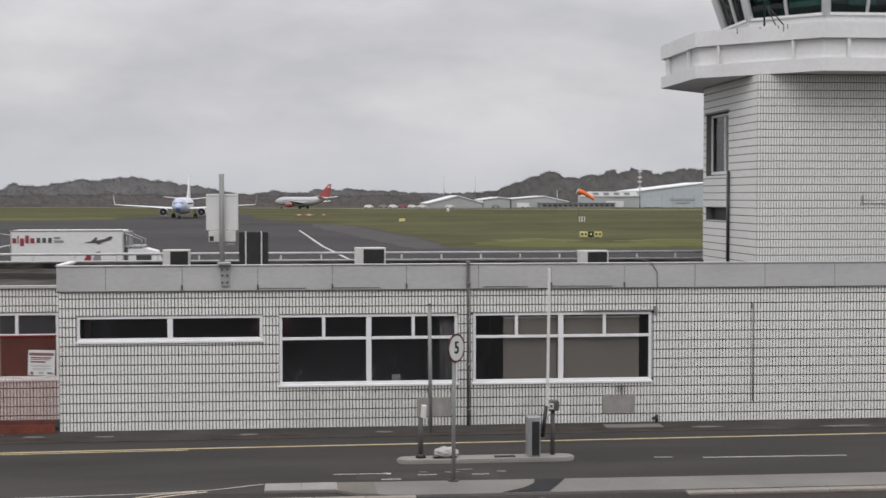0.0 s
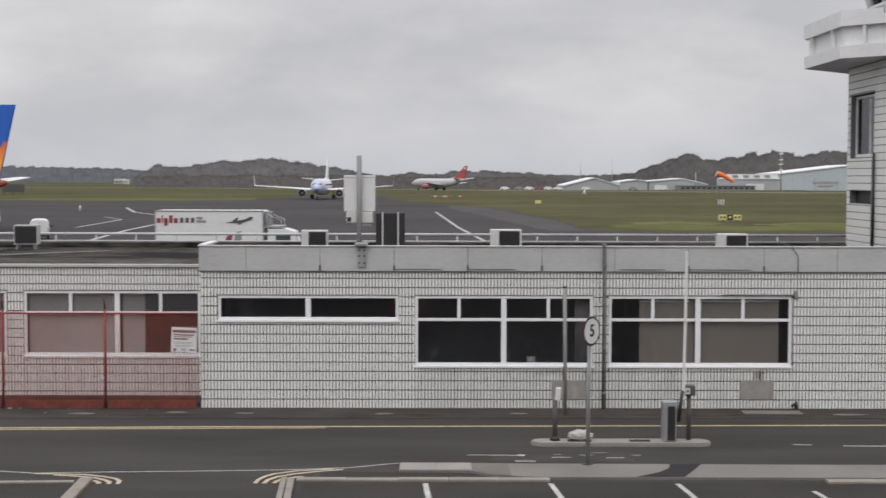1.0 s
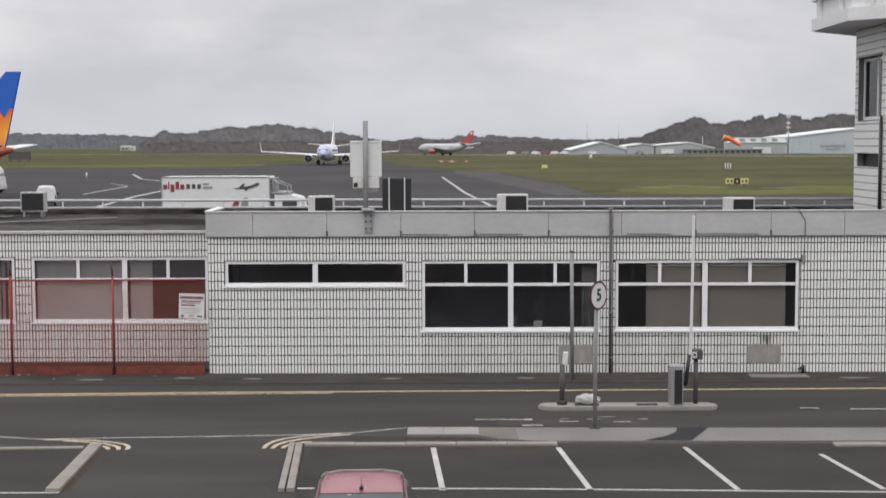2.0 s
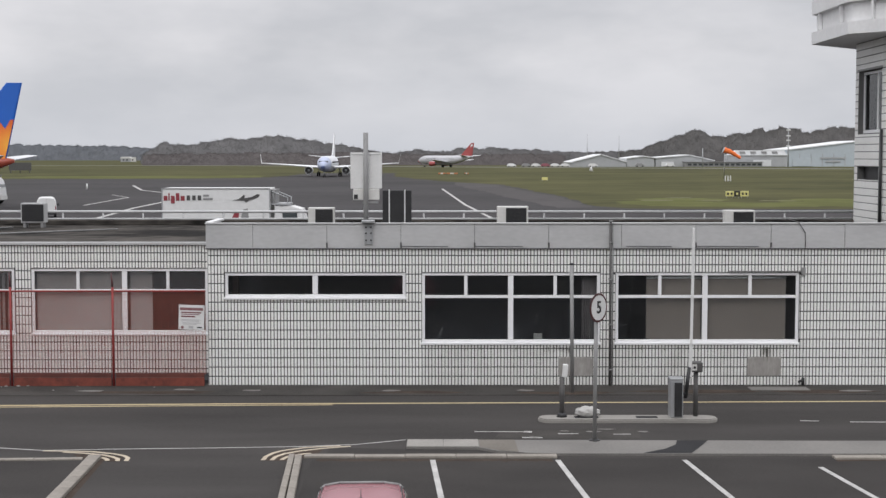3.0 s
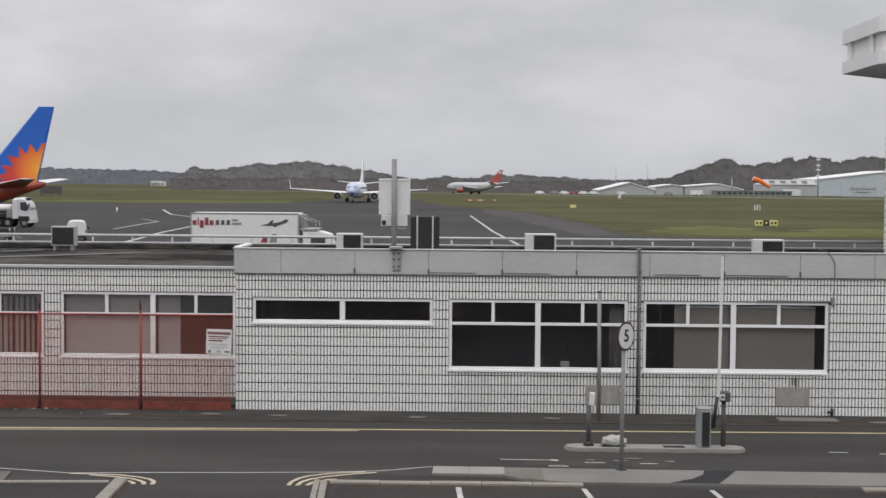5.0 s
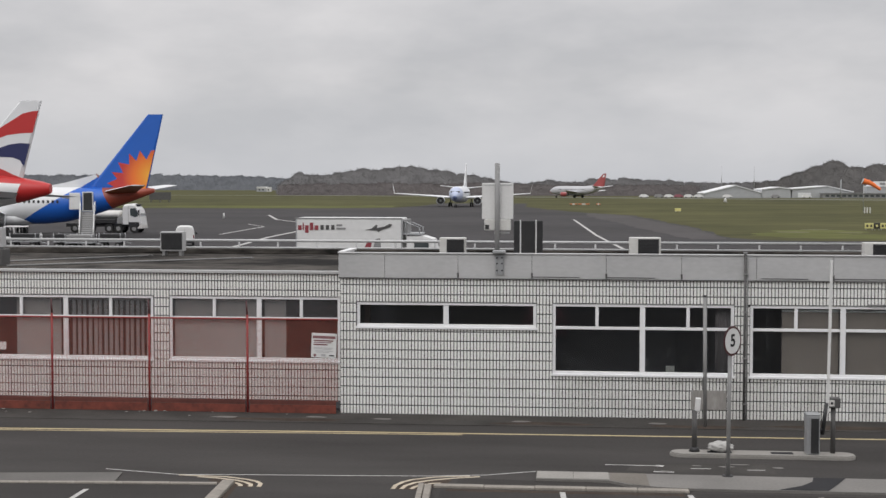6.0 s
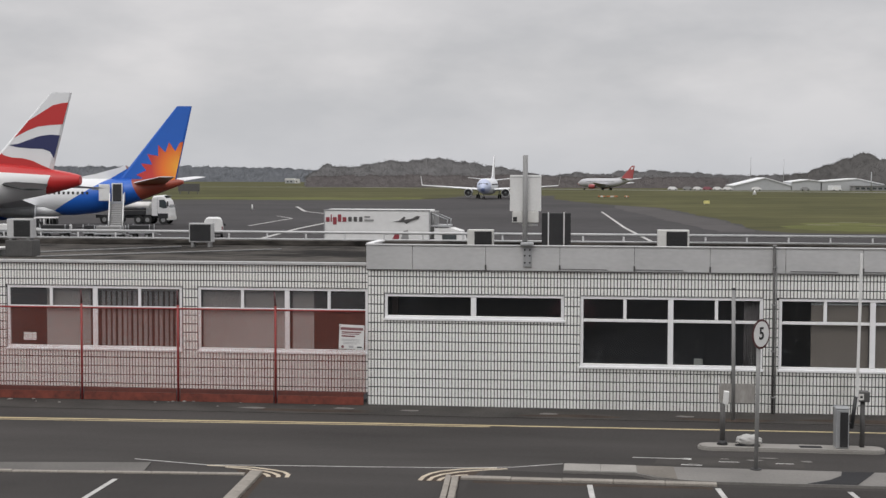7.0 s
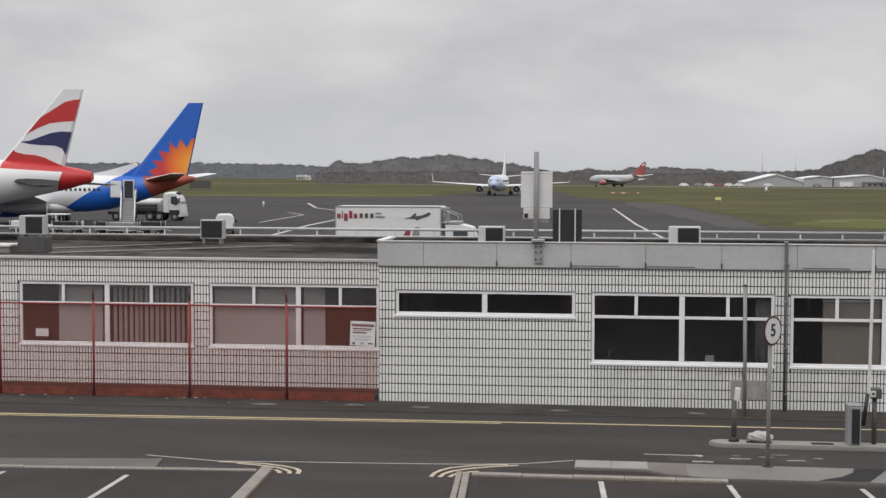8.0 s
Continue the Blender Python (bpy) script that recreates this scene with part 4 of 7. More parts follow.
cable = thing("wall_cable", "dark cable running down from the roof edge", "cable")
for a, b in (((8.5, 35.0, 4.02), (8.55, FRONT - 0.11, 3.98)), ((8.55, FRONT - 0.11, 3.98), (8.72, FRONT - 0.11, 3.72)), ((8.72, FRONT - 0.11, 3.72), (8.72, FRONT - 0.10, 3.33)), ((8.72, FRONT - 0.06, 3.33), (8.72, FRONT - 0.03, 2.85))):
    part("run", tube(bmesh.new(), a, b, 0.010, sides=6), M_DARK_POST, cable)
part("junction_box", boxed(8.655, 8.745, FRONT - 0.09, FRONT - 0.012, 2.70, 2.88, 0.012), M_GREY_POLE, cable)
lintel = thing("hood_rail", "thin grey rail above the blinded window", "rail")
part("bar", boxed(6.9, 8.64, FRONT - 0.045, FRONT - 0.012, 2.775, 2.80, 0.005), M_GREY_POLE, lintel)
for x0, x1 in ((2.78, 3.62), (7.38, 8.20)):
    plate = thing("wall_plate", "stained grey sheet plate fixed low on the tiles", "plate", group="plates on the wall")
    part("plate", boxed(x0, x1, FRONT - 0.022, FRONT - 0.009, 0.23, 0.70, 0.004), M_PLATE, plate)
    for sx in (x0 + 0.04, x1 - 0.04):
        for sz in (0.27, 0.66):
            part("screw", tube(bmesh.new(), (sx, FRONT - 0.028, sz), (sx, FRONT - 0.02, sz), 0.012, sides=8), M_STEEL, plate)
tap = thing("stand_pipe", "small dark standpipe at the wall's foot", "pipe")
part("pipe", tube(bmesh.new(), (8.72, FRONT - 0.10, 0.012), (8.72, FRONT - 0.10, 0.2), 0.04), M_DARK, tap)
part("spout", tube(bmesh.new(), (8.72, FRONT - 0.10, 0.14), (8.60, FRONT - 0.14, 0.10), 0.03), M_DARK, tap)
ledge = thing("concrete_ledge", "low worn concrete ledge on the pavement", "ledge", pose(8.0, 33.45, 0.012))
part("slab", boxed(-0.7, 0.7, -0.22, 0.22, 0, 0.025, 0.01), M_PAVING, ledge)
# grime that has run down from the sills on to the tiles and the plates
M_GRIME = material("black_green_grime", (0.10, 0.10, 0.085), (0.24, 0.24, 0.21), 0.9, coarse=6, fine=30, bump=0.0)
for x0, x1, top, reach, count in ((7.46, 8.12, 0.93, 0.36, 11), (2.2, 3.6, 0.93, 0.16, 11), (0.3, 2.2, 0.93, 0.12, 9), (4.6, 6.4, 0.93, 0.11, 8)):
    run = thing("grime_streaks", "dark grime run down the tiles below a sill", "stain", kind="structure")
    for k in range(count):
        x, w, d = random.uniform(x0, x1), random.uniform(0.004, 0.012), reach * random.uniform(0.3, 1.0)
        part("streak", prism(bmesh.new(), [(x - w, top), (x + w, top), (x + w * 0.8, top - d * 0.6), (x, top - d), (x - w * 0.7, top - d * 0.5)], FRONT - 0.0285, FRONT - 0.008), M_GRIME, run)

# ---- on the roof ----
def ac_unit(x0, x1, y, z0, z1, base, grille_right=True, mat=M_AC):
    """An outdoor cooling unit: casing with a dark fan grille."""
    a = thing("air_conditioning_unit", "pale metal cooling unit with a dark fan grille on the roof", "cooling unit", group="cooling units on the roof")
    part("casing", boxed(x0, x1, y, y + 0.33, z0, z1, 0.015), mat, a)
    w = x1 - x0
    gx0, gx1 = (x0 + w * 0.28, x1 - w * 0.06) if grille_right else (x0 + w * 0.05, x1 - w * 0.05)
    g = part("grille", boxed(gx0, gx1, y - 0.018, y - 0.002, z0 + 0.045, z1 - 0.04, 0.004), M_DARK, a, "dark fan grille")
    n = 9
    for k in range(n):
        z = z0 + 0.09 + (z1 - z0 - 0.17) * k / (n - 1)
        part("louvre", boxed(gx0 + 0.02, gx1 - 0.02, y - 0.028, y - 0.019, z - 0.008, z + 0.008), M_DARK, g)
    for sx in (x0 + 0.1, x1 - 0.1):
        part("foot", boxed(sx - 0.04, sx + 0.04, y + 0.02, y + 0.31, base, z0 - 0.001, 0.005), M_GREY_POLE, a)
    return a


ac_unit(-3.47, -2.80, 36.0, 3.40, 4.26, 3.30)
ac_unit(1.36, 2.15, 36.0, 3.40, 4.29, 3.30)
ac_unit(7.17, 7.94, 36.0, 3.40, 4.19, 3.30)
ac_unit(-12.84, -12.11, 42.8, 3.55, 4.15, WING_TOP, False, M_FASCIA)
ac_unit(-16.22, -15.51, 37.0, 3.90, 4.43, 3.85, True, M_FASCIA)
plinth = thing("roof_plinth", "low grey duct box under a cooling unit", "duct box")
part("box", boxed(-16.25, -15.47, 36.95, 37.5, WING_TOP, 3.849, 0.02), M_DARK_POST, plinth)
hatch = thing("roof_hatch", "low pale roof hatch on the felt roof", "hatch", pose(-17.2, 37.4, WING_TOP))
part("curb", boxed(-0.7, 0.7, -0.4, 0.4, 0, 0.16, 0.01), M_GREY_POLE, hatch)
part("lid", boxed(-0.75, 0.75, -0.45, 0.45, 0.162, 0.23, 0.015), M_AC, hatch)
for (xa, ya), (xb, yb) in (((-17.5, 37.0), (-13.0, 42.5)), ((-15.2, 36.6), (-9.6, 41.5))):
    strap = thing("roof_batten", "pale timber batten lying across the felt roof", "batten")
    part("batten", tube(bmesh.new(), (xa, ya, WING_TOP + 0.03), (xb, yb, WING_TOP + 0.03), 0.025, sides=6), M_GREY_POLE, strap)

rail = thing("roof_railing", "low galvanised guard rail along the roof's back edge", "railing")
RAIL_Y = 44.7
for x0, x1 in ((-24, 13.1),):
    part("top_rail", tube(bmesh.new(), (x0, RAIL_Y, 3.82), (x1, RAIL_Y, 3.80), 0.045), M_RAIL, rail)
    part("mid_rail", tube(bmesh.new(), (x0, RAIL_Y, 3.585), (x1, RAIL_Y, 3.585), 0.032), M_RAIL, rail)
x = -23.5
while x < 13:
    part("post", tube(bmesh.new(), (x, RAIL_Y, 3.30), (x, RAIL_Y, 3.84), 0.03, sides=8), M_RAIL, rail)
    x += 1.27
structure("roof_kerb", boxed(WING_WEST, EAST, 44.3, 45.0, 3.405, 3.56, 0.02), M_FELT, "low felted upstand at the roof's back edge", "trim")

mast = thing("camera_mast", "grey steel mast carrying two white equipment cabinets", "mast")
part("pole", tube(bmesh.new(), (-1.90, FRONT + 0.24, 3.5), (-1.90, FRONT + 0.24, 6.14), 0.062), M_GREY_POLE, mast)
for x0, x1 in ((-2.28, -1.93), (-1.88, -1.52)):
    c = part("cabinet", boxed(x0, x1, FRONT + 0.34, FRONT + 0.56, 4.78, 5.66, 0.012), M_SIGN_WHITE, mast, "white equipment cabinet")
    part("cabinet_seam", boxed(x0 + 0.02, x1 - 0.02, FRONT + 0.334, FRONT + 0.339, 5.60, 5.62), M_FASCIA, c)
part("camera_housing", boxed(-2.22, -1.96, FRONT + 0.32, FRONT + 0.55, 4.50, 4.775, 0.02), M_AC, mast, "small pale housing with a dark lens window")
part("lens_window", boxed(-2.20, -2.10, FRONT + 0.312, FRONT + 0.319, 4.53, 4.64, 0.003), M_DARK, mast)
part("camera_housing", boxed(-1.86, -1.58, FRONT + 0.32, FRONT + 0.55, 4.50, 4.775, 0.02), M_AC, mast)
part("strut", boxed(-1.98, -1.60, FRONT + 0.29, FRONT + 0.33, 4.42, 4.47, 0.006), M_GREY_POLE, mast)
bracket = part("bracket", boxed(-1.98, -1.68, FRONT - 0.28, FRONT + 0.1, FASCIA_TOP + 0.035, FASCIA_TOP + 0.10, 0.01), M_STEEL, mast, "steel bracket bolted over the fascia")
part("bracket_plate", boxed(-1.92, -1.72, FRONT - 0.13, FRONT - 0.09, 3.45, FASCIA_TOP - 0.02, 0.008), M_STEEL, mast)
for sx in (-1.88, -1.76):
    for sz in (3.55, 3.72, 3.86):
        part("bolt", tube(bmesh.new(), (sx, FRONT - 0.17, sz), (sx, FRONT - 0.13, sz), 0.022, sides=6), M_DARK, mast)

board = thing("dark_board", "black slatted board on white posts behind the roof", "board")
for x0, x1 in ((-1.74, -1.57), (-1.53, -1.13), (-1.09, -0.92)):
    part("panel", boxed(x0, x1, 39.98, 40.04, 3.5, 4.60, 0.006), M_DARK, board)
for x in (-1.55, -1.11):
    part("post", boxed(x - 0.016, x + 0.016, 39.96, 40.03, 3.30, 4.62, 0.003), M_SIGN_WHITE, board)

# ---- the red fence before the wing ----
M_DARK_STRIP = material("dark_brown_foot_strip", (0.075, 0.026, 0.020), (0.165, 0.050, 0.038), 0.85, coarse=1.4, fine=9, bump=0.2)
FENCE_Y, BAY = 33.95, 2.33
fence_x = [WEST - 0.03, -8.01, -10.48, -12.96, -15.42, -17.89, -20.37, -22.85]
for a, b in zip(fence_x, fence_x[1:]):
    f = thing("fence_panel", "red wire mesh security fence panel on red posts", "fence", group="red fence panels")
    post = bmesh.new()
    tube(post, (b, FENCE_Y, 0.01), (b, FENCE_Y, 2.42), 0.031, sides=8)
    part("post", post, M_RED_FENCE, f)
    part("post_tip", tube(bmesh.new(), (b, FENCE_Y, 2.42), (b - 0.05, FENCE_Y + 0.10, 2.76), 0.028, 0.02, sides=8), M_SIGN_RING, f, "dark red cranked tip")
    part("top_rail", tube(bmesh.new(), (a, FENCE_Y, 2.32), (b, FENCE_Y, 2.32), 0.022, sides=8), M_RED_FENCE, f)
    wires, faces_w = [], []
    verts_w = []
    n = int((a - b) / 0.034)
    for k in range(n):
        x = b + (k + 0.5) * (a - b) / n
        i = len(verts_w)
        for dx, dy in ((-0.0025, 0), (0, -0.0025), (0.0025, 0), (0, 0.0025)):
            verts_w += [(x + dx, FENCE_Y + dy, 0.30), (x + dx, FENCE_Y + dy, 2.30)]
        for q in range(4):
            p = (q + 1) % 4
            faces_w.append((i + 2 * q, i + 2 * p, i + 2 * p + 1, i + 2 * q + 1))
    for k in range(58):
        z = 0.31 + k * 0.0345
        i = len(verts_w)
        for dy, dz in ((-0.0025, 0), (0, -0.0025), (0.0025, 0), (0, 0.0025)):
            verts_w += [(b, FENCE_Y + dy + 0.006, z + dz), (a, FENCE_Y + dy + 0.006, z + dz)]
        for q in range(4):
            p = (q + 1) % 4
            faces_w.append((i + 2 * q, i + 2 * p, i + 2 * p + 1, i + 2 * q + 1))
    me = bpy.data.meshes.new("wire_mesh")
    me.from_pydata(verts_w, [], faces_w)
    me.materials.append(M_RED_WIRE)
    mesh_ob = new("wire_mesh", me)
    mesh_ob.parent = f
    # added strips: red for the fence foot, dark for the wall's plinth and shade
    part("foot_strip", boxed(b + 0.05, a - 0.05, FENCE_Y - 0.02, FENCE_Y + 0.02, 0.012, 0.215, 0.008), M_RED_BASE, f, "mottled red strip at the fence's foot")
    part("foot_strip", boxed(b + 0.05, a - 0.05, FENCE_Y - 0.012, FENCE_Y + 0.02, 0.22, 0.325, 0.008), M_DARK_STRIP, f, "dark brown strip for the wall's plinth and shade")
M_HEADING = material("faded_dark_red_ink", (0.19, 0.075, 0.085), (0.30, 0.15, 0.155), 0.5, coarse=6, fine=40, bump=0.0)
M_FADED_INK = material("faded_grey_ink", (0.36, 0.36, 0.37), (0.48, 0.47, 0.48), 0.6, coarse=6, fine=40, bump=0.0)
notice = thing("notice", "white notice sheet with a red heading tied to the fence", "notice", pose(-6.42, FENCE_Y - 0.04, 1.40, 0, 2, 0))
part("sheet", boxed(0.0, 0.62, -0.006, 0.006, 0.0, 0.60, 0.003), M_SIGN_WHITE, notice)
part("heading_bar", boxed(0.03, 0.59, -0.011, -0.007, 0.47, 0.535), M_HEADING, notice, "faded dark red heading bar")
for x0, x1, z, thick, ink in ((0.06, 0.54, 0.405, 0.026, M_SIGN_RED), (0.06, 0.50, 0.365, 0.018, M_HEADING), (0.06, 0.40, 0.305, 0.030, M_SIGN_RED), (0.06, 0.54, 0.235, 0.012, M_FADED_INK), (0.06, 0.50, 0.205, 0.012, M_FADED_INK), (0.10, 0.54, 0.160, 0.012, M_FADED_INK), (0.10, 0.44, 0.130, 0.012, M_FADED_INK)):
    part("text_bar", boxed(x0, x1, -0.010, -0.007, z, z + thick), ink, notice)
part("symbol", tube(bmesh.new(), (0.095, -0.007, 0.055), (0.095, -0.011, 0.055), 0.036, sides=16), M_HEADING, notice, "round red symbol")
part("symbol", boxed(0.25, 0.36, -0.010, -0.007, 0.035, 0.09), M_FADED_INK, notice)
part("symbol", boxed(0.45, 0.57, -0.010, -0.007, 0.045, 0.075), M_SIGN_BLACK, notice)
for x in (0.03, 0.59):
    for z in (0.03, 0.57):
        part("cable_tie", tube(bmesh.new(), (x, -0.012, z), (x, 0.05, z), 0.008, sides=6), M_DARK, notice)
for k in range(16):
    litter = thing("litter", "scrap of pale litter at the fence foot", "litter", pose(random.uniform(-17, -6), random.uniform(33.2, 34.1), 0.012, 0, 0, random.uniform(0, 180)))
    lb = bmesh.new()
    bmesh.ops.create_icosphere(lb, subdivisions=1, radius=random.uniform(0.025, 0.06))
    for v in lb.verts:
        v.co.z = max(0.0, v.co.z * 0.5)
        v.co.x *= random.uniform(0.8, 1.6)
    part("scrap", lb, M_CONCRETE, litter)

# ---- the traffic island and what stands on it ----
isle = bmesh.new()
pts = []
for k in range(9):
    a = math.pi / 2 + math.pi * k / 8
    pts.append((2.25 + 0.27 * math.cos(a), 29.50 + 0.27 * math.sin(a)))
for k in range(9):
    a = -math.pi / 2 + math.pi * k / 8
    pts.append((5.50 + 0.27 * math.cos(a), 29.50 + 0.27 * math.sin(a)))
slab(isle, pts, -0.04, 0.08)
bmesh.ops.bevel(isle, geom=[e for e in isle.edges if all(v.co.z > 0.07 for v in e.verts)], offset=0.025, segments=2, affect="EDGES")
island = structure("traffic_island", isle, M_CONCRETE, "low worn concrete traffic island in the road", "traffic island")
for x0, x1 in ((2.75, 3.25), (4.05, 4.5)):
    part("inset", boxed(x0, x1, 29.38, 29.6, 0.081, 0.085, 0.002), M_PATCH, island, "dark asphalt inset")

bollard = thing("barrier_cabinet", "grey barrier cabinet with a black front panel", "barrier", pose(4.90, 29.52, 0.08))
part("body", boxed(-0.145, 0.125, -0.14, 0.18, 0, 0.80, 0.02), M_STEEL, bollard)
part("front_panel", boxed(-0.06, 0.10, -0.158, -0.142, 0.03, 0.75, 0.006), M_DARK, bollard, "black front panel")
part("lid", boxed(-0.155, 0.135, -0.155, 0.195, 0.802, 0.84, 0.012), M_STEEL, bollard)
part("arm_pivot", tube(bmesh.new(), (0.19, 0.0, 0.40), (0.27, 0.0, 1.06), 0.042), M_DARK, bollard, "black rubber pivot of the barrier arm")
part("pivot_shaft", tube(bmesh.new(), (0.11, 0.0, 0.5), (0.21, 0.0, 0.5), 0.04), M_DARK, bollard)
part("barrier_arm", boxed(0.28, 0.338, -0.02, 0.03, 0.86, 4.0, 0.008), M_SIGN_WHITE, bollard, "raised white barrier arm").matrix_local = pose(-0.03, 0, 0, 0, 0.8, 0)
reader = thing("card_reader", "grey card reader box on a short post", "card reader", pose(5.325, 29.62, 0.08))
part("post", tube(bmesh.new(), (0, 0, 0), (0, 0, 0.95), 0.05), M_DARK_POST, reader)
part("reader_box", boxed(-0.115, 0.125, -0.12, 0.12, 0.95, 1.16, 0.02), M_DARK_POST, reader)
part("reader_face", boxed(-0.10, 0.0, -0.132, -0.122, 0.99, 1.12, 0.004), M_AC, reader)
part("reader_slot", boxed(-0.075, -0.025, -0.138, -0.133, 1.03, 1.08), M_DARK, reader)
post = thing("marker_post", "short dark post with a white reflective head", "post", pose(2.49, 29.55, 0.08))
part("shaft", tube(bmesh.new(), (0, 0, 0), (0, 0, 0.86), 0.055), M_DARK_POST, post)
part("head", boxed(-0.06, 0.05, -0.05, 0.05, 0.84, 1.12, 0.02), M_SIGN_WHITE, post, "white reflective head").matrix_local = pose(0, 0, 0, 0, 4, 0)
part("base", tube(bmesh.new(), (0, 0, 0), (0, 0, 0.09), 0.12, 0.07), M_DARK, post)
bag = thing("sandbag", "crumpled off-white sandbag lying on the island", "sandbag", pose(3.03, 29.55, 0.08))
sb = bmesh.new()
bmesh.ops.create_icosphere(sb, subdivisions=4, radius=1.0)
for v in sb.verts:
    q = v.co.normalized()
    s = 1 + 0.22 * noise.noise(q * 2.3) + 0.10 * noise.noise(q * 6.0) + 0.05 * noise.noise(q * 13.0)
    v.co = Vector((q.x * 0.25 * s, q.y * 0.15 * s, 0.10 + max(-0.10, q.z * 0.12 * s)))
for f_ in sb.faces:
    f_.smooth = True
part("bag", sb, M_BAG, bag)

lamp_post = thing("steel_post", "plain slim grey steel post by the wall", "post", pose(3.02, 32.98, 0.012))
part("shaft", tube(bmesh.new(), (0, 0, 0), (-0.03, 0, 3.02), 0.045), M_GREY_POLE, lamp_post)
part("cap", tube(bmesh.new(), (-0.03, 0, 3.02), (-0.03, 0, 3.06), 0.05), M_DARK, lamp_post)

sign = thing("speed_limit_sign", "round red-ringed speed limit sign on a grey pole", "road sign", pose(2.93, 27.2, 0.05))
part("pole", tube(bmesh.new(), (0, 0, 0), (0.02, 0, 2.62), 0.04), M_GREY_POLE, sign)
part("base_ring", tube(bmesh.new(), (0, 0, 0), (0, 0, 0.02), 0.11, 0.10, 14), M_DARK, sign)
face = part("sign_plate", tube(bmesh.new(), (0, -0.052, 0), (0, -0.042, 0), 0.285, sides=40), M_SIGN_RING, sign, "round red ring plate")
face.matrix_local = pose(0.02, 0, 2.60, 0, 0, 49)
part("white_disc", tube(bmesh.new(), (0, -0.057, 0), (0, -0.053, 0), 0.243, sides=40), M_SIGN_WHITE, face, "white sign face")
lettering("numeral", "5", 0.33, M_SIGN_BLACK, face, pose(0, -0.062, 0, 90, 0, 0), "black numeral", 0.006)
part("back_clip", boxed(-0.06, 0.06, -0.04, 0.03, -0.03, 0.03, 0.005), M_STEEL, face)

# ---- the parked car ----
M_CAR = material("faded_red_car_paint", (0.250, 0.080, 0.100), (0.30, 0.108, 0.128), 0.22, 0.0, coarse=1, fine=60, bump=0.0)
M_CAR_GLASS = material("dark_car_glass", (0.05, 0.06, 0.062), (0.08, 0.09, 0.092), 0.06, 0.0, coarse=1, fine=6, bump=0.0)
car = thing("car", "small faded pinkish red hatchback standing on asphalt", "car", pose(-0.93, 15.03, 0, 0, 0, 2.5) @ Matrix.Scale(0.96, 4))


def car_ring(y, half_low, half_high, z_low, z_mid, z_top):
    side = [(half_low * 0.92, z_low), (half_low, z_low + 0.15), (half_low, z_mid - 0.12), (half_low * 0.97, z_mid), ((half_low * 0.97 + half_high) / 2, (z_mid + z_top) / 2), (half_high + 0.03, z_top - 0.07), (half_high - 0.03, z_top - 0.025), (half_high * 0.55, z_top)]
    return [(x, y, z) for x, z in side] + [(-x, y, z) for x, z in side[::-1]]


rings = [car_ring(-0.25, 0.66, 0.5, 0.30, 0.62, 0.68), car_ring(0.0, 0.76, 0.55, 0.22, 0.74, 0.82), car_ring(0.5, 0.82, 0.60, 0.20, 0.86, 0.95), car_ring(0.95, 0.83, 0.64, 0.20, 0.93, 1.02),
         car_ring(1.35, 0.81, 0.585, 0.20, 0.94, 1.22), car_ring(1.72, 0.80, 0.535, 0.20, 0.94, 1.435), car_ring(1.95, 0.80, 0.53, 0.20, 0.94, 1.455), car_ring(2.5, 0.80, 0.53, 0.20, 0.94, 1.465),
         car_ring(3.0, 0.80, 0.52, 0.20, 0.94, 1.44), car_ring(3.25, 0.82, 0.50, 0.22, 0.93, 1.40), car_ring(3.5, 0.78, 0.52, 0.24, 0.90, 1.05), car_ring(3.6, 0.72, 0.5, 0.3, 0.8, 0.86)]
part("body", loft(bmesh.new(), rings), M_CAR, car)
ws = bmesh.new()
loft(ws, [[(-0.66, 0.88, 1.035), (0.66, 0.88, 1.035), (0.66, 0.97, 0.96), (-0.66, 0.97, 0.96)], [(-0.515, 1.70, 1.468), (0.515, 1.70, 1.468), (0.51, 1.76, 1.42), (-0.51, 1.76, 1.42)]], smooth=False)
part("windscreen", ws, M_CAR_GLASS, car, "sloping windscreen reflecting the grey sky")
# grey edging along the back of the roof
rim = bmesh.new()
edge = [(-0.55, 3.0, 1.375), (-0.50, 3.02, 1.418), (-0.29, 3.04, 1.447), (0.29, 3.04, 1.447), (0.50, 3.02, 1.418), (0.55, 3.0, 1.375)]
for a, b in zip(edge, edge[1:]):
    tube(rim, a, b, 0.020, sides=8)
part("roof_back_edging", rim, M_GREY_POLE, car, "grey rear roof edge")
part("windscreen_seal", boxed(-0.51, 0.51, 1.725, 1.745, 1.462, 1.472, 0.003), M_DARK, car)
part("sticker", boxed(0.42, 0.52, 1.16, 1.19, 1.185, 1.205, 0.002), M_SIGN_WHITE, car)
part("mirror_mount", boxed(-0.17, -0.12, 1.68, 1.70, 1.44, 1.462, 0.004), M_SIGN_WHITE, car)
part("aerial", tube(bmesh.new(), (0, 1.95, 1.46), (0, 2.15, 1.56), 0.007, 0.004, 6), M_DARK, car, "thin black roof aerial")
part("aerial_base", tube(bmesh.new(), (0, 1.93, 1.475), (0, 1.96, 1.505), 0.03, 0.018, 8), M_DARK, car)
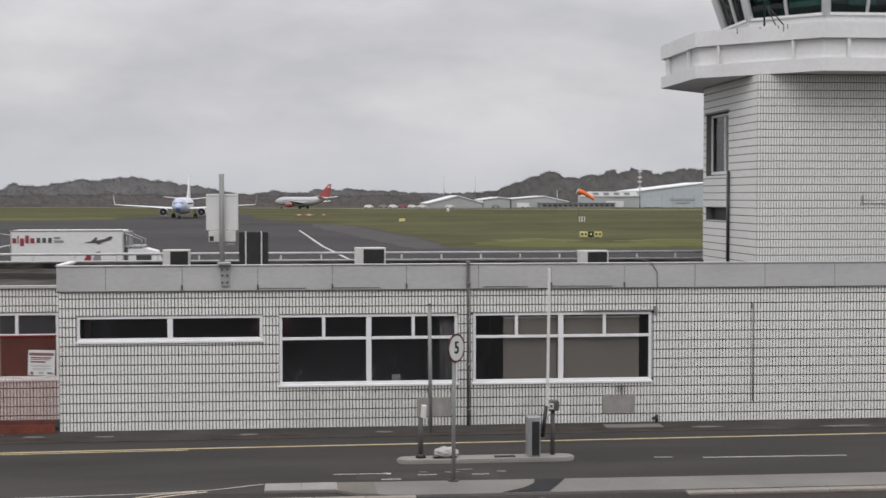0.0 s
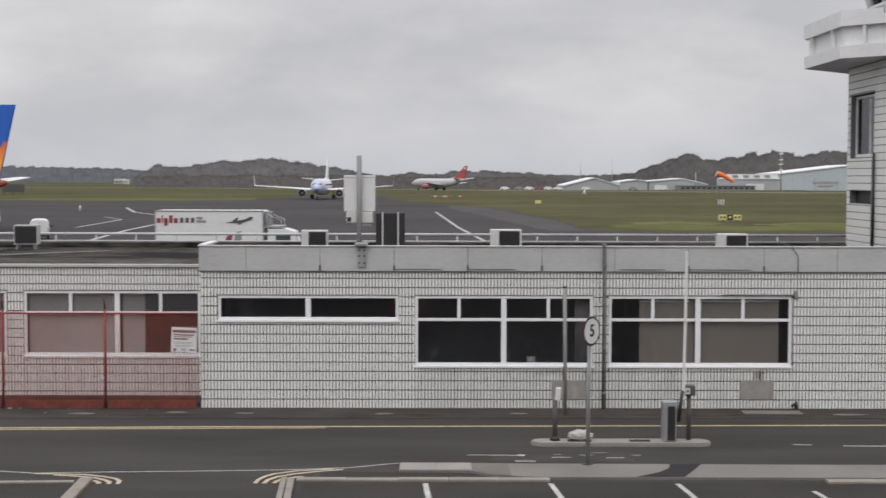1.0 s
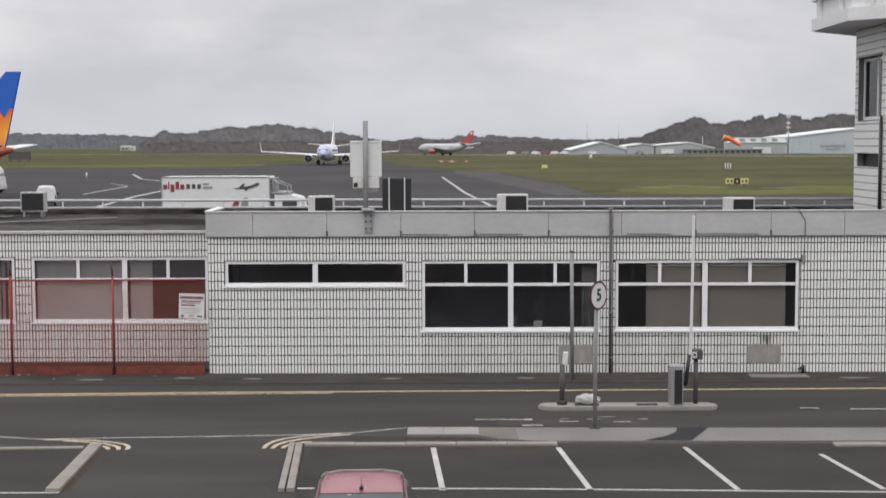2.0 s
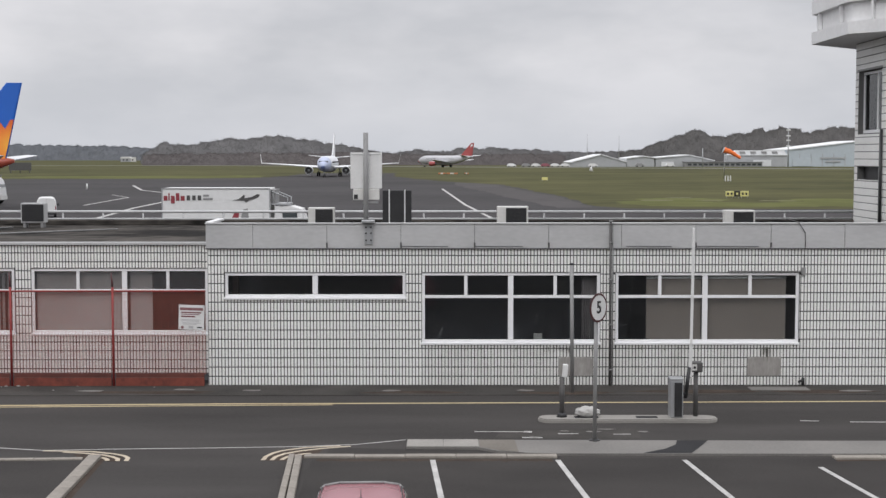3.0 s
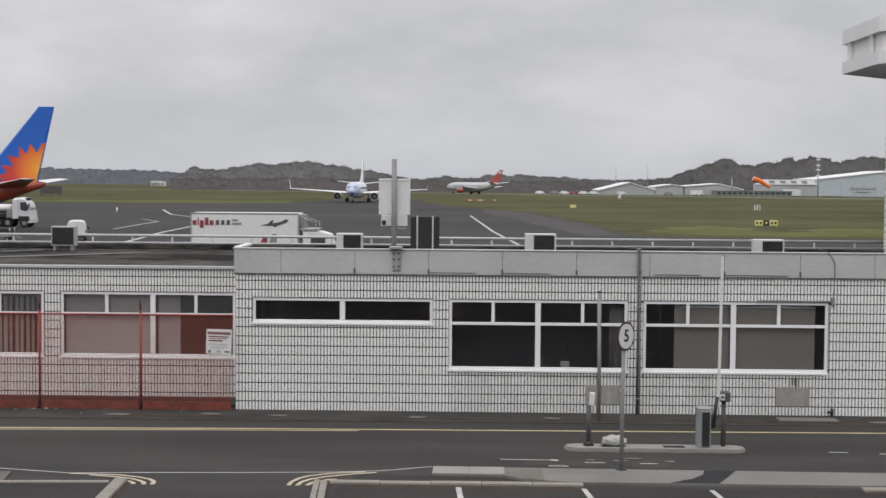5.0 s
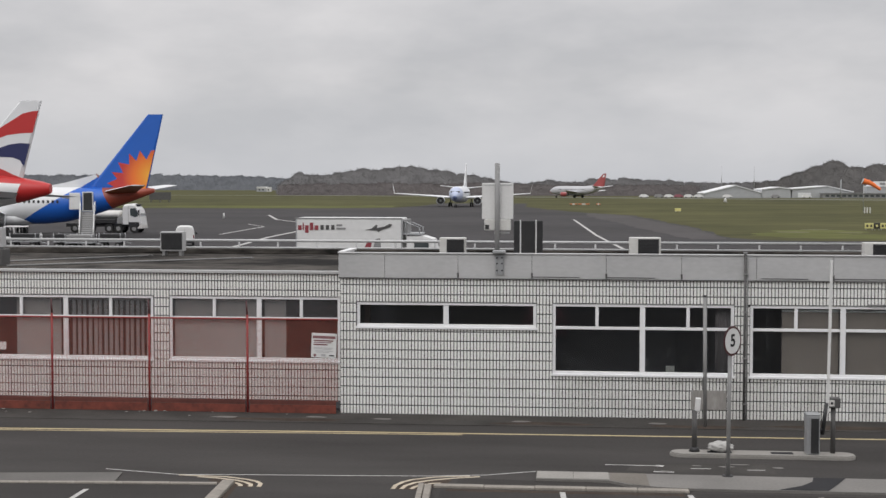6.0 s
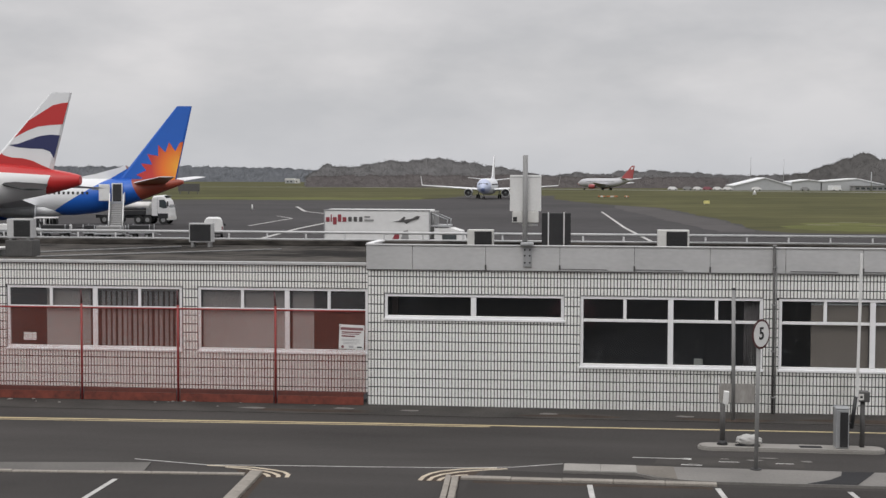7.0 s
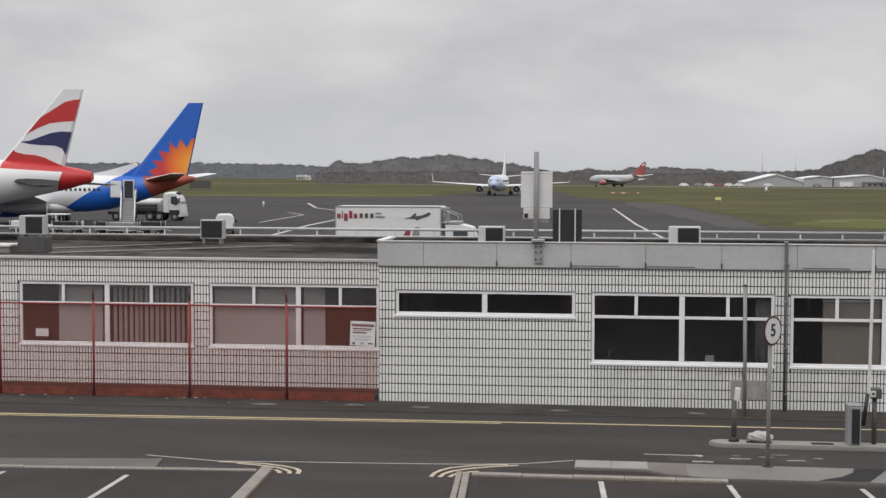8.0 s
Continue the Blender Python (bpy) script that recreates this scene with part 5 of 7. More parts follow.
for s in (-1, 1):
    part("pillar_trim", tube(bmesh.new(), (s * 0.69, 0.95, 1.02), (s * 0.525, 1.73, 1.445), 0.013, sides=8), M_DARK, car)
    sw = bmesh.new()
    loft(sw, [[(s * 0.74, 1.35, 0.98), (s * 0.56, 1.85, 1.35), (s * 0.585, 1.85, 1.355), (s * 0.775, 1.35, 0.98)], [(s * 0.74, 3.1, 0.98), (s * 0.55, 2.95, 1.35), (s * 0.575, 2.95, 1.355), (s * 0.775, 3.1, 0.98)]], smooth=False)
    part("side_window", sw, M_CAR_GLASS, car)
    part("roof_seam", tube(bmesh.new(), (s * 0.535, 1.80, 1.408), (s * 0.525, 2.95, 1.408), 0.012, sides=6), M_DARK, car)
    part("headlight", boxed(s * 0.55 - 0.13, s * 0.55 + 0.13, -0.16, 0.05, 0.62, 0.76, 0.04), M_SIGN_WHITE, car, "clear headlight")
    for y in (0.55, 2.95):
        t = part("wheel", tube(bmesh.new(), (s * 0.66, y, 0.29), (s * 0.84, y, 0.29), 0.29, sides=24), M_RUBBER, car)
        part("rim", tube(bmesh.new(), (s * 0.842, y, 0.29), (s * 0.85, y, 0.29), 0.19, sides=16), M_STEEL, t)
# ---- aircraft ----
def livery(name, base, rules, rough=0.32):
    """Aircraft paint: colours that begin behind slanted lines along the body. rules: (rgb, along, up, offset, aft): painted where along * x + up * z > offset and x > aft."""
    m = bpy.data.materials.new(name)
    m.use_nodes = True
    n, l = m.node_tree.nodes, m.node_tree.links
    b = n["Principled BSDF"]
    b.inputs["Roughness"].default_value = rough
    co, sep, wear = n.new("ShaderNodeTexCoord"), n.new("ShaderNodeSeparateXYZ"), n.new("ShaderNodeTexNoise")
    l.new(co.outputs["Object"], sep.inputs["Vector"])
    l.new(co.outputs["Object"], wear.inputs["Vector"])
    wear.inputs["Scale"].default_value = 0.6
    colour = n.new("ShaderNodeMix")
    colour.data_type = "RGBA"
    colour.inputs[6].default_value, colour.inputs[7].default_value = (*[c * 0.9 for c in base], 1), (*base, 1)
    l.new(wear.outputs["Fac"], colour.inputs[0])
    out = colour.outputs[2]
    for rgb, along, up, offset, aft in rules:
        a, c = n.new("ShaderNodeMath"), n.new("ShaderNodeMath")
        a.operation = c.operation = "MULTIPLY_ADD"
        l.new(sep.outputs["X"], a.inputs[0])
        a.inputs[1].default_value, a.inputs[2].default_value = along, -offset
        l.new(sep.outputs["Z"], c.inputs[0])
        c.inputs[1].default_value = up
        l.new(a.outputs[0], c.inputs[2])
        step = n.new("ShaderNodeMath")
        step.operation = "GREATER_THAN"
        l.new(c.outputs[0], step.inputs[0])
        step.inputs[1].default_value = 0.0
        behind, both = n.new("ShaderNodeMath"), n.new("ShaderNodeMath")
        behind.operation, both.operation = "GREATER_THAN", "MULTIPLY"
        l.new(sep.outputs["X"], behind.inputs[0])
        behind.inputs[1].default_value = aft
        l.new(step.outputs[0], both.inputs[0])
        l.new(behind.outputs[0], both.inputs[1])
        mix = n.new("ShaderNodeMix")
        mix.data_type = "RGBA"
        l.new(both.outputs[0], mix.inputs[0])
        l.new(out, mix.inputs[6])
        mix.inputs[7].default_value = (*rgb, 1)
        out = mix.outputs[2]
    l.new(out, b.inputs["Base Color"])
    return m


def oval(x, z, rw, rh, n=28):
    return [(x, rw * math.sin(k * math.tau / n), z + rh * math.cos(k * math.tau / n)) for k in range(n)]


def blade(root, tip, thick_root, thick_tip, upright=False):
    """A wing: root and tip are (leading x, trailing x, across, up)."""
    rings = []
    for (lead, trail, y, z), th in ((root, thick_root), (tip, thick_tip)):
        chord = trail - lead
        section = [(0, 0), (0.06, 0.38), (0.3, 0.5), (0.65, 0.3), (1, 0.02), (1, -0.02), (0.65, -0.25), (0.3, -0.4), (0.06, -0.3)]
        if upright:
            section = [(0, 0), (0.02, 0.3), (0.06, 0.5), (0.95, 0.5), (1, 0.2), (1, -0.2), (0.95, -0.5), (0.06, -0.5), (0.02, -0.3)]
            rings.append([(lead + a * chord, y + b * th, z) for a, b in section])
        else:
            rings.append([(lead + a * chord, y, z + b * th) for a, b in section])
    return loft(bmesh.new(), rings, smooth=False)


def airliner(label, m, length, body_mat, fin_mat, white_mat, engine_mat, half_span=17.2, winglet=True, fin_top=12.5, tall=0.0, fin_shape=(-7.6, -0.55, -0.95, 0.75), wing_at=0.64, sweep=0.0, rise=0.75, under=None, tail_up=1.45, cone=((-9.5, 0.12, 1.84, 1.86), (-7.0, 0.42, 1.58, 1.55), (-4.5, 0.84, 1.16, 1.14), (-2.2, 1.28, 0.68, 0.70), (-0.6, 1.56, 0.34, 0.38), (0, 1.65, 0.15, 0.18)), fillet=None):
    """A twin-jet with its tail's end at the origin and its nose towards -x. Returns it and its fin."""
    p = thing("airliner", label, "aircraft", m)
    R, cz, L = 1.92, 3.35 + tall, length
    # distance from the nose as a share of the front and rear tapers
    rings = [oval(-L, cz - 0.55, 0.06, 0.06), oval(-L + 0.3, cz - 0.5, 0.5, 0.48), oval(-L + 1.0, cz - 0.42, 0.95, 0.95), oval(-L + 2.2, cz - 0.22, 1.42, 1.5), oval(-L + 3.8, cz - 0.06, 1.75, 1.85), oval(-L + 5.5, cz, R, R * 1.04)]
    for k in range(1, 12):
        rings.append(oval(-L + 5.5 + (L - 5.5 - 12.0) * k / 12, cz, R, R * 1.04))
    for x, z, rw, rh in ((-12, 0, R, R * 1.04), *cone):
        rings.append(oval(x, cz + z, rw, rh))
    part("fuselage", loft(bmesh.new(), rings), body_mat, p)
    for s in (-1, 1):
        w = part("wing", blade((-L * wing_at, -L * wing_at + 7.6, s * 1.2, cz - 1.0), (-L * wing_at + 8.6, -L * wing_at + 10.3, s * half_span, cz + 0.1), 0.85, 0.22), white_mat, p)
        if winglet:
            part("winglet", blade((-L * wing_at + 8.7, -L * wing_at + 10.2, s * half_span, cz + 0.1), (-L * wing_at + 10.3, -L * wing_at + 10.9, s * (half_span + 0.55), cz + 2.6), 0.16, 0.08), white_mat, w)
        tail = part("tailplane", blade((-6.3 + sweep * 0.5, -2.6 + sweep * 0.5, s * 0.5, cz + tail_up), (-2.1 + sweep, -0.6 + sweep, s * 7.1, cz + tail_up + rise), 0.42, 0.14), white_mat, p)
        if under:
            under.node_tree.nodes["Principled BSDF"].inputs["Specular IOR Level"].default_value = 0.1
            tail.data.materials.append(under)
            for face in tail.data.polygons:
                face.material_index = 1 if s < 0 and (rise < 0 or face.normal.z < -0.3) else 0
        ex, ey, ez = -L * wing_at - 0.6, s * 4.85, cz - 1.75
        nac = [[(ex + a, ey + r * math.sin(k * math.tau / 24), ez + r * math.cos(k * math.tau / 24) * 0.95) for k in range(24)] for a, r in ((0.0, 0.98), (0.12, 1.08), (1.0, 1.14), (2.4, 1.06), (3.6, 0.78))]
        nb = loft(bmesh.new(), nac, cap=False)
        e = part("engine", nb, engine_mat, p)
        part("fan", tube(bmesh.new(), (ex + 0.45, ey, ez), (ex + 0.5, ey, ez), 0.98, sides=24), M_DARK, e, "dark fan inside the intake")
        part("spinner", tube(bmesh.new(), (ex + 0.12, ey, ez), (ex + 0.44, ey, ez), 0.04, 0.3, 14), M_STEEL, e)
        part("intake_lip", loft(bmesh.new(), [[(ex + a, ey + r * math.sin(k * math.tau / 24), ez + r * math.cos(k * math.tau / 24) * 0.95) for k in range(24)] for a, r in ((0.2, 0.93), (0.0, 0.96), (-0.06, 1.02), (0.02, 1.07), (0.14, 1.095))], cap=False), M_STEEL, e)
        part("exhaust", tube(bmesh.new(), (ex + 2.9, ey, ez), (ex + 4.4, ey, ez), 0.62, 0.36, 16), M_GREY_POLE, e)
        part("pylon", boxed(ex + 1.0, ex + 4.2, ey - 0.14, ey + 0.14, ez + 0.9, cz - 0.62, 0.03), white_mat, e)
        leg = part("main_gear", tube(bmesh.new(), (-L * 0.47, s * 2.86, 0.5), (-L * 0.47, s * 2.7, cz - 1.0), 0.13), M_STEEL, p)
        for dy in (-0.28, 0.28):
            part("wheel", tube(bmesh.new(), (-L * 0.47, s * 2.86 + dy - 0.17, 0.54), (-L * 0.47, s * 2.86 + dy + 0.17, 0.54), 0.56, sides=20), M_RUBBER, leg)
    nose = part("nose_gear", tube(bmesh.new(), (-L + 4.0, 0, 0.4), (-L + 3.9, 0, cz - 1.4), 0.09), M_STEEL, p)
    for dy in (-0.2, 0.2):
        part("wheel", tube(bmesh.new(), (-L + 4.0, dy - 0.1, 0.35), (-L + 4.0, dy + 0.1, 0.35), 0.36, sides=18), M_RUBBER, nose)
    belly = loft(bmesh.new(), [oval(-L * 0.68, cz - 1.5, 0.3, 0.2), oval(-L * 0.60, cz - 1.45, 1.7, 0.85), oval(-L * 0.45, cz - 1.45, 1.7, 0.85), oval(-L * 0.36, cz - 1.4, 0.4, 0.3)])
    part("belly_fairing", belly, white_mat, p)
    # flight-deck windows
    for y, turn in ((-0.95, -48), (-0.36, -15), (0.36, 15), (0.95, 48)):
        g = part("flight_deck_window", boxed(-0.02, 0.03, -0.27, 0.27, -0.2, 0.2, 0.01), M_DARK, p)
        g.matrix_local = pose(-L + 1.12 + abs(y) * 0.62, y, cz + 0.62, 0, 34, -turn)
    # cabin windows and doors on both sides
    wm = boxed(-0.12, 0.12, -0.02, 0.02, -0.17, 0.17, 0.05)
    wme = bpy.data.meshes.new("cabin_window")
    wm.to_mesh(wme)
    wm.free()
    wme.materials.append(M_DARK)
    for s in (-1, 1):
        x = -L + 6.6
        while x < -9.6:
            cw = new("cabin_window", wme)
            cw.parent = p
            k = max(0.0, (x + 12) / 2.5)
            cw.location = (x, s * (R * math.sqrt(1 - 0.22 ** 2) - 0.07 * k + 0.004), cz + 0.42)
            x += 0.51
    fr0, fr1, ft0, ft1 = fin_shape
    fin = part("fin", blade((fr0, fr1, 0, cz + 1.75), (ft0, ft1, 0, fin_top), 0.5, 0.2, True), fin_mat, p)
    part("dorsal_fillet", prism(bmesh.new(), fillet or [(fr0 - 4.6, cz + 1.85), (fr0 + 0.9, cz + 2.75), (fr0 + 1.4, cz + 1.5)], -0.09, 0.09), body_mat, p)
    return p, fin


WHITE_JET = livery("white_aircraft_paint", (0.74, 0.75, 0.76), [])
GREY_WING = livery("light_grey_wing_paint", (0.56, 0.57, 0.58), [])
BLUE, ORANGE, RED, NAVY = (0.014, 0.115, 0.50), (0.80, 0.20, 0.03), (0.50, 0.028, 0.028), (0.02, 0.025, 0.10)
BLUE_PAINT = livery("blue_aircraft_paint", BLUE, [])
RED_PAINT = livery("red_aircraft_paint", RED, [])
NAVY_PAINT = livery("navy_aircraft_paint", NAVY, [])


def inlay(name, outline, shape, low, top, out, mat, parent):
    """A painted shape on both sides of a fin, cut to the fin's edges and lying on its flat sides."""
    pts = []
    for x, z in outline:
        f = (z - low) / (top - low)
        a, b = shape[0] + (shape[2] - shape[0]) * f, shape[1] + (shape[3] - shape[1]) * f
        pts.append((min(max(x, a + 0.055 * (b - a)), b - 0.012 * (b - a)), z, 0.25 - 0.15 * f))
    for s in (-1, 1):
        bm = bmesh.new()
        inner = [bm.verts.new((x, s * (h + 0.001), z)) for x, z, h in pts]
        outer = [bm.verts.new((x, s * (h + out), z)) for x, z, h in pts]
        bm.faces.new(inner)
        bm.faces.new(outer[::-1])
        for k in range(len(pts)):
            j = (k + 1) % len(pts)
            bm.faces.new((inner[k], inner[j], outer[j], outer[k]))
        bmesh.ops.recalc_face_normals(bm, faces=bm.faces)
        part(name, bm, mat, parent)


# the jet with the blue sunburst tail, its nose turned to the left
# near tailplane's underside has its shade and orange bounce put into the colour
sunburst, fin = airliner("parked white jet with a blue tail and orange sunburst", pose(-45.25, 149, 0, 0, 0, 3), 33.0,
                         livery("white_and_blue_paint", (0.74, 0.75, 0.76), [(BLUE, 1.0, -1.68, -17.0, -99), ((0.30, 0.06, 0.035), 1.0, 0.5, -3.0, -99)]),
                         BLUE_PAINT, WHITE_JET, BLUE_PAINT, half_span=14.4, winglet=False, fin_top=13.18, fin_shape=(-7.2, -0.85, -0.69, 0.95), fillet=[(-13.0, 5.2), (-9.68, 5.85), (-6.3, 6.76), (-5.4, 5.0)], wing_at=0.71, sweep=1.4, under=livery("shaded_orange_brown_underside", (0.26, 0.10, 0.035), []))
SUN_FIN = (-7.2, -0.85, -0.69, 0.95)
M_SUNBURST = bpy.data.materials.new("blended_sunburst_paint")
M_SUNBURST.use_nodes = True
sun_nodes, sun_links = M_SUNBURST.node_tree.nodes, M_SUNBURST.node_tree.links
sun_shade = sun_nodes["Principled BSDF"]
sun_shade.inputs["Roughness"].default_value = 0.32
sun_co, sun_gap, sun_ramp = sun_nodes.new("ShaderNodeTexCoord"), sun_nodes.new("ShaderNodeVectorMath"), sun_nodes.new("ShaderNodeValToRGB")
sun_flat, sun_norm = sun_nodes.new("ShaderNodeVectorMath"), sun_nodes.new("ShaderNodeMath")
sun_flat.operation, sun_gap.operation, sun_norm.operation = "MULTIPLY", "DISTANCE", "DIVIDE"
sun_flat.inputs[1].default_value = (1, 0, 1)
sun_gap.inputs[1].default_value = (-0.2, 0, 6.6)
sun_norm.inputs[1].default_value = 5.0
sun_links.new(sun_co.outputs["Object"], sun_flat.inputs[0])
sun_links.new(sun_flat.outputs["Vector"], sun_gap.inputs[0])
sun_links.new(sun_gap.outputs["Value"], sun_norm.inputs[0])
sun_links.new(sun_norm.outputs[0], sun_ramp.inputs["Fac"])
sun_links.new(sun_ramp.outputs["Color"], sun_shade.inputs["Base Color"])
for k, (at, rgb) in enumerate(((0.10, (0.82, 0.36, 0.04)), (0.66, (0.48, 0.045, 0.04)), (0.40, (0.74, 0.17, 0.025)))):
    stop = sun_ramp.color_ramp.elements[k] if k < 2 else sun_ramp.color_ramp.elements.new(at)
    stop.position, stop.color = at, (*rgb, 1)
burst = [(-0.75, 5.2), (-0.27, 7.0), (0.1, 9.35), (-0.3, 9.3), (-0.85, 8.33), (-1.53, 9.3), (-1.94, 8.19), (-2.73, 9.0), (-2.72, 7.79), (-3.92, 8.02), (-3.38, 6.87), (-4.63, 6.98), (-4.03, 6.24), (-5.12, 5.77), (-4.4, 5.4), (-5.3, 5.15)]
inlay("sunburst", burst, SUN_FIN, 5.1, 13.18, 0.012, M_SUNBURST, fin)

for k in range(5):
    part("registration_bar", boxed(-9.6 + k * 0.42, -9.3 + k * 0.42, -1.72, -1.60, 4.12, 4.46), M_GREY_POLE, sunburst)

# the jet with the striped tail
striped, fin = airliner("parked white jet with a red, white and navy striped tail", pose(-37.9, 100, 0, 0, 0, 3), 34.0,
                        livery("white_and_red_paint", (0.72, 0.72, 0.72), [(RED, 1.0, -0.35, -4.2, -99), (RED, 0.06, 1.0, 5.52, -6.7)]), WHITE_JET, GREY_WING, NAVY_PAINT, half_span=17.0, winglet=False, fin_top=11.7, tall=0.85, fin_shape=(-7.45, -2.32, -2.38, -0.84), tail_up=0.82, cone=((-9.5, 0.4, 1.84, 1.88), (-7.0, 0.75, 1.6, 1.6), (-4.5, 0.92, 1.25, 1.25), (-2.2, 1.02, 0.85, 0.86), (-0.9, 1.08, 0.56, 0.56), (-0.3, 1.1, 0.40, 0.38), (-0.22, 1.1, 0.34, 0.32)), fillet=[(-9.2, 5.9), (-7.2, 6.5), (-6.6, 5.6)], sweep=0.2, rise=-0.35, under=livery("dark_grey_tailplane_paint", (0.032, 0.034, 0.034), [], 0.7))


STRIPE_FIN = (-7.45, -2.32, -2.38, -0.84)
inlay("red_band", [(-4.45, 9.64), (-3.26, 10.11), (-2.21, 10.77), (-1.49, 10.94), (-0.9, 10.97), (-1.2, 9.38), (-2.39, 9.33), (-3.35, 9.21), (-4.16, 8.89), (-4.97, 8.47), (-5.6, 8.3)], STRIPE_FIN, 5.95, 11.7, 0.012, RED_PAINT, fin)
inlay("navy_band", [(-5.7, 7.86), (-4.81, 7.95), (-4.01, 8.24), (-3.2, 8.52), (-2.4, 8.63), (-1.4, 8.58), (-1.8, 6.9), (-2.41, 7.38), (-2.97, 7.58), (-3.85, 7.61), (-4.82, 7.69)], STRIPE_FIN, 5.95, 11.7, 0.012, NAVY_PAINT, fin)
inlay("red_band", [(-7.1, 6.75), (-6.6, 7.3), (-5.93, 7.13), (-5.29, 6.95), (-4.49, 6.9), (-3.69, 6.7), (-3.05, 6.39), (-2.3, 6.1), (-2.3, 5.96), (-5.3, 5.96), (-6.3, 5.98), (-6.9, 6.3)], STRIPE_FIN, 5.95, 11.7, 0.012, RED_PAINT, fin)

# the jet that faces the building from across the apron
head_on, fin = airliner("white and pale blue jet facing across the apron", pose(-30.4, 393, 0, 0, 0, 90), 38.0,
                        livery("white_and_pale_blue_paint", (0.72, 0.74, 0.77), [((0.44, 0.49, 0.64), -1.0, 0.0, 33.5, -99), ((0.20, 0.25, 0.45), -1.0, -1.2, 34.4, -99)]), WHITE_JET, WHITE_JET, WHITE_JET, half_span=18.3, fin_top=11.7)

# the silver jet with a red tail far off on the runway
# red paled in the colour itself for the haze of the distance
HAZY_RED = (0.36, 0.075, 0.075)
far_jet, fin = airliner("distant silver grey jet with a red tail", pose(13.2, 645, 0, 0, 0, -40), 33.0,
                        livery("silver_and_red_paint", (0.50, 0.50, 0.52), [(HAZY_RED, -1.0, -1.5, 27.6, -99)]), livery("hazy_red_paint", HAZY_RED, []), WHITE_JET, livery("hazy_red_engine_paint", HAZY_RED, []), half_span=14.4, winglet=False, fin_top=11.1)
inlay("pale_flash", [(-1.5, 9.2), (-0.3, 9.6), (0.2, 10.6), (-0.9, 10.4)], (-7.6, -0.55, -0.95, 0.75), 5.1, 11.1, 0.012, WHITE_JET, fin)


# ---- vehicles and gear on the apron ----
def wheel(parent, x, y, r, w=0.28):
    t = part("wheel", tube(bmesh.new(), (x, y - w / 2, r), (x, y + w / 2, r), r, sides=22), M_RUBBER, parent)
    part("rim", tube(bmesh.new(), (x, y - w / 2 - 0.01, r), (x, y - w / 2 + 0.02, r), r * 0.5, sides=16), M_GREY_POLE, t)


M_PLUM = material("plum_lettering_paint", (0.22, 0.03, 0.045), (0.30, 0.05, 0.06), 0.4, coarse=2, fine=9, bump=0.0)
truck = thing("catering_truck", "white high-lift catering truck with a lettered box body", "truck", pose(-16.4, 82, 0))
tb = part("box_body", boxed(0, 6.3, 0, 2.45, 1.15, 3.68, 0.05), M_SIGN_WHITE, truck)
for z in (3.62, 1.2):
    part("body_rail", boxed(-0.02, 6.32, -0.03, -0.004, z, z + 0.07, 0.008), M_GREY_POLE, tb)
for x in (0.0, 6.24):
    part("corner_post", boxed(x, x + 0.06, -0.025, -0.003, 1.28, 3.61, 0.006), M_STEEL, tb)
for x0, x1, z0, z1 in ((0.12, 0.34, 2.96, 3.24), (0.40, 0.47, 2.96, 3.40), (0.54, 0.76, 2.80, 3.24), (0.83, 1.04, 2.96, 3.40), (1.11, 1.34, 2.96, 3.24)):
    part("emblem_shape", boxed(x0, x1, -0.03, -0.006, z0, z1, 0.01), M_PLUM, tb, "plum red emblem bar")
for x0 in (1.46, 1.78, 2.10):
    part("emblem_shape", boxed(x0, x0 + 0.20, -0.03, -0.006, 2.98, 3.26, 0.01), M_DARK_POST, tb, "dark grey emblem bar")
for k, w in enumerate((0.34, 0.55)):
    part("text_bar", boxed(2.42, 2.42 + w, -0.03, -0.012, 3.20 - k * 0.2, 3.31 - k * 0.2), M_GREY_POLE, tb)
plane_mark = [(4.1, 2.98), (4.5, 3.06), (4.75, 3.28), (4.85, 3.27), (4.8, 3.1), (5.25, 3.18), (5.55, 3.34), (5.72, 3.3), (5.6, 3.14), (5.1, 2.98), (4.9, 2.85), (4.8, 2.95)]
part("plane_emblem", prism(bmesh.new(), plane_mark, -0.03, -0.012), M_DARK_POST, tb, "dark aeroplane silhouette")
for a in ([(4.05, 1.9), (4.25, 2.3), (4.5, 2.25), (4.45, 1.85)], [(4.6, 2.0), (4.75, 2.45), (5.0, 2.5), (5.05, 2.0), (4.85, 1.7)]):
    part("emblem_shape", prism(bmesh.new(), a, -0.03, -0.012), M_PLUM if a[0][0] < 4.2 else M_GREY_POLE, tb)
cab_rings = [[(6.55, y, z) for y, z in ((0.15, 0.6), (2.3, 0.6), (2.3, 2.62), (0.15, 2.62))], [(7.5, y, z) for y, z in ((0.15, 0.6), (2.3, 0.6), (2.3, 2.62), (0.15, 2.62))], [(8.1, y, z) for y, z in ((0.15, 0.6), (2.3, 0.6), (2.2, 2.45), (0.25, 2.45))], [(8.35, y, z) for y, z in ((0.2, 0.6), (2.25, 0.6), (2.25, 1.6), (0.2, 1.6))]]
cb = part("cab", loft(bmesh.new(), cab_rings, smooth=False), M_SIGN_WHITE, truck)
part("side_window", boxed(7.0, 7.85, 0.12, 0.145, 1.65, 2.35, 0.01), M_CAR_GLASS, cb)
part("chassis", boxed(0.1, 8.2, 0.5, 1.95, 0.62, 1.0, 0.03), M_DARK, truck)
for x0 in (0.8, 3.2):
    part("lift_arm", tube(bmesh.new(), (x0, 0.6, 1.0), (x0 + 2.2, 0.6, 1.14), 0.07, sides=8), M_GREY_POLE, truck)
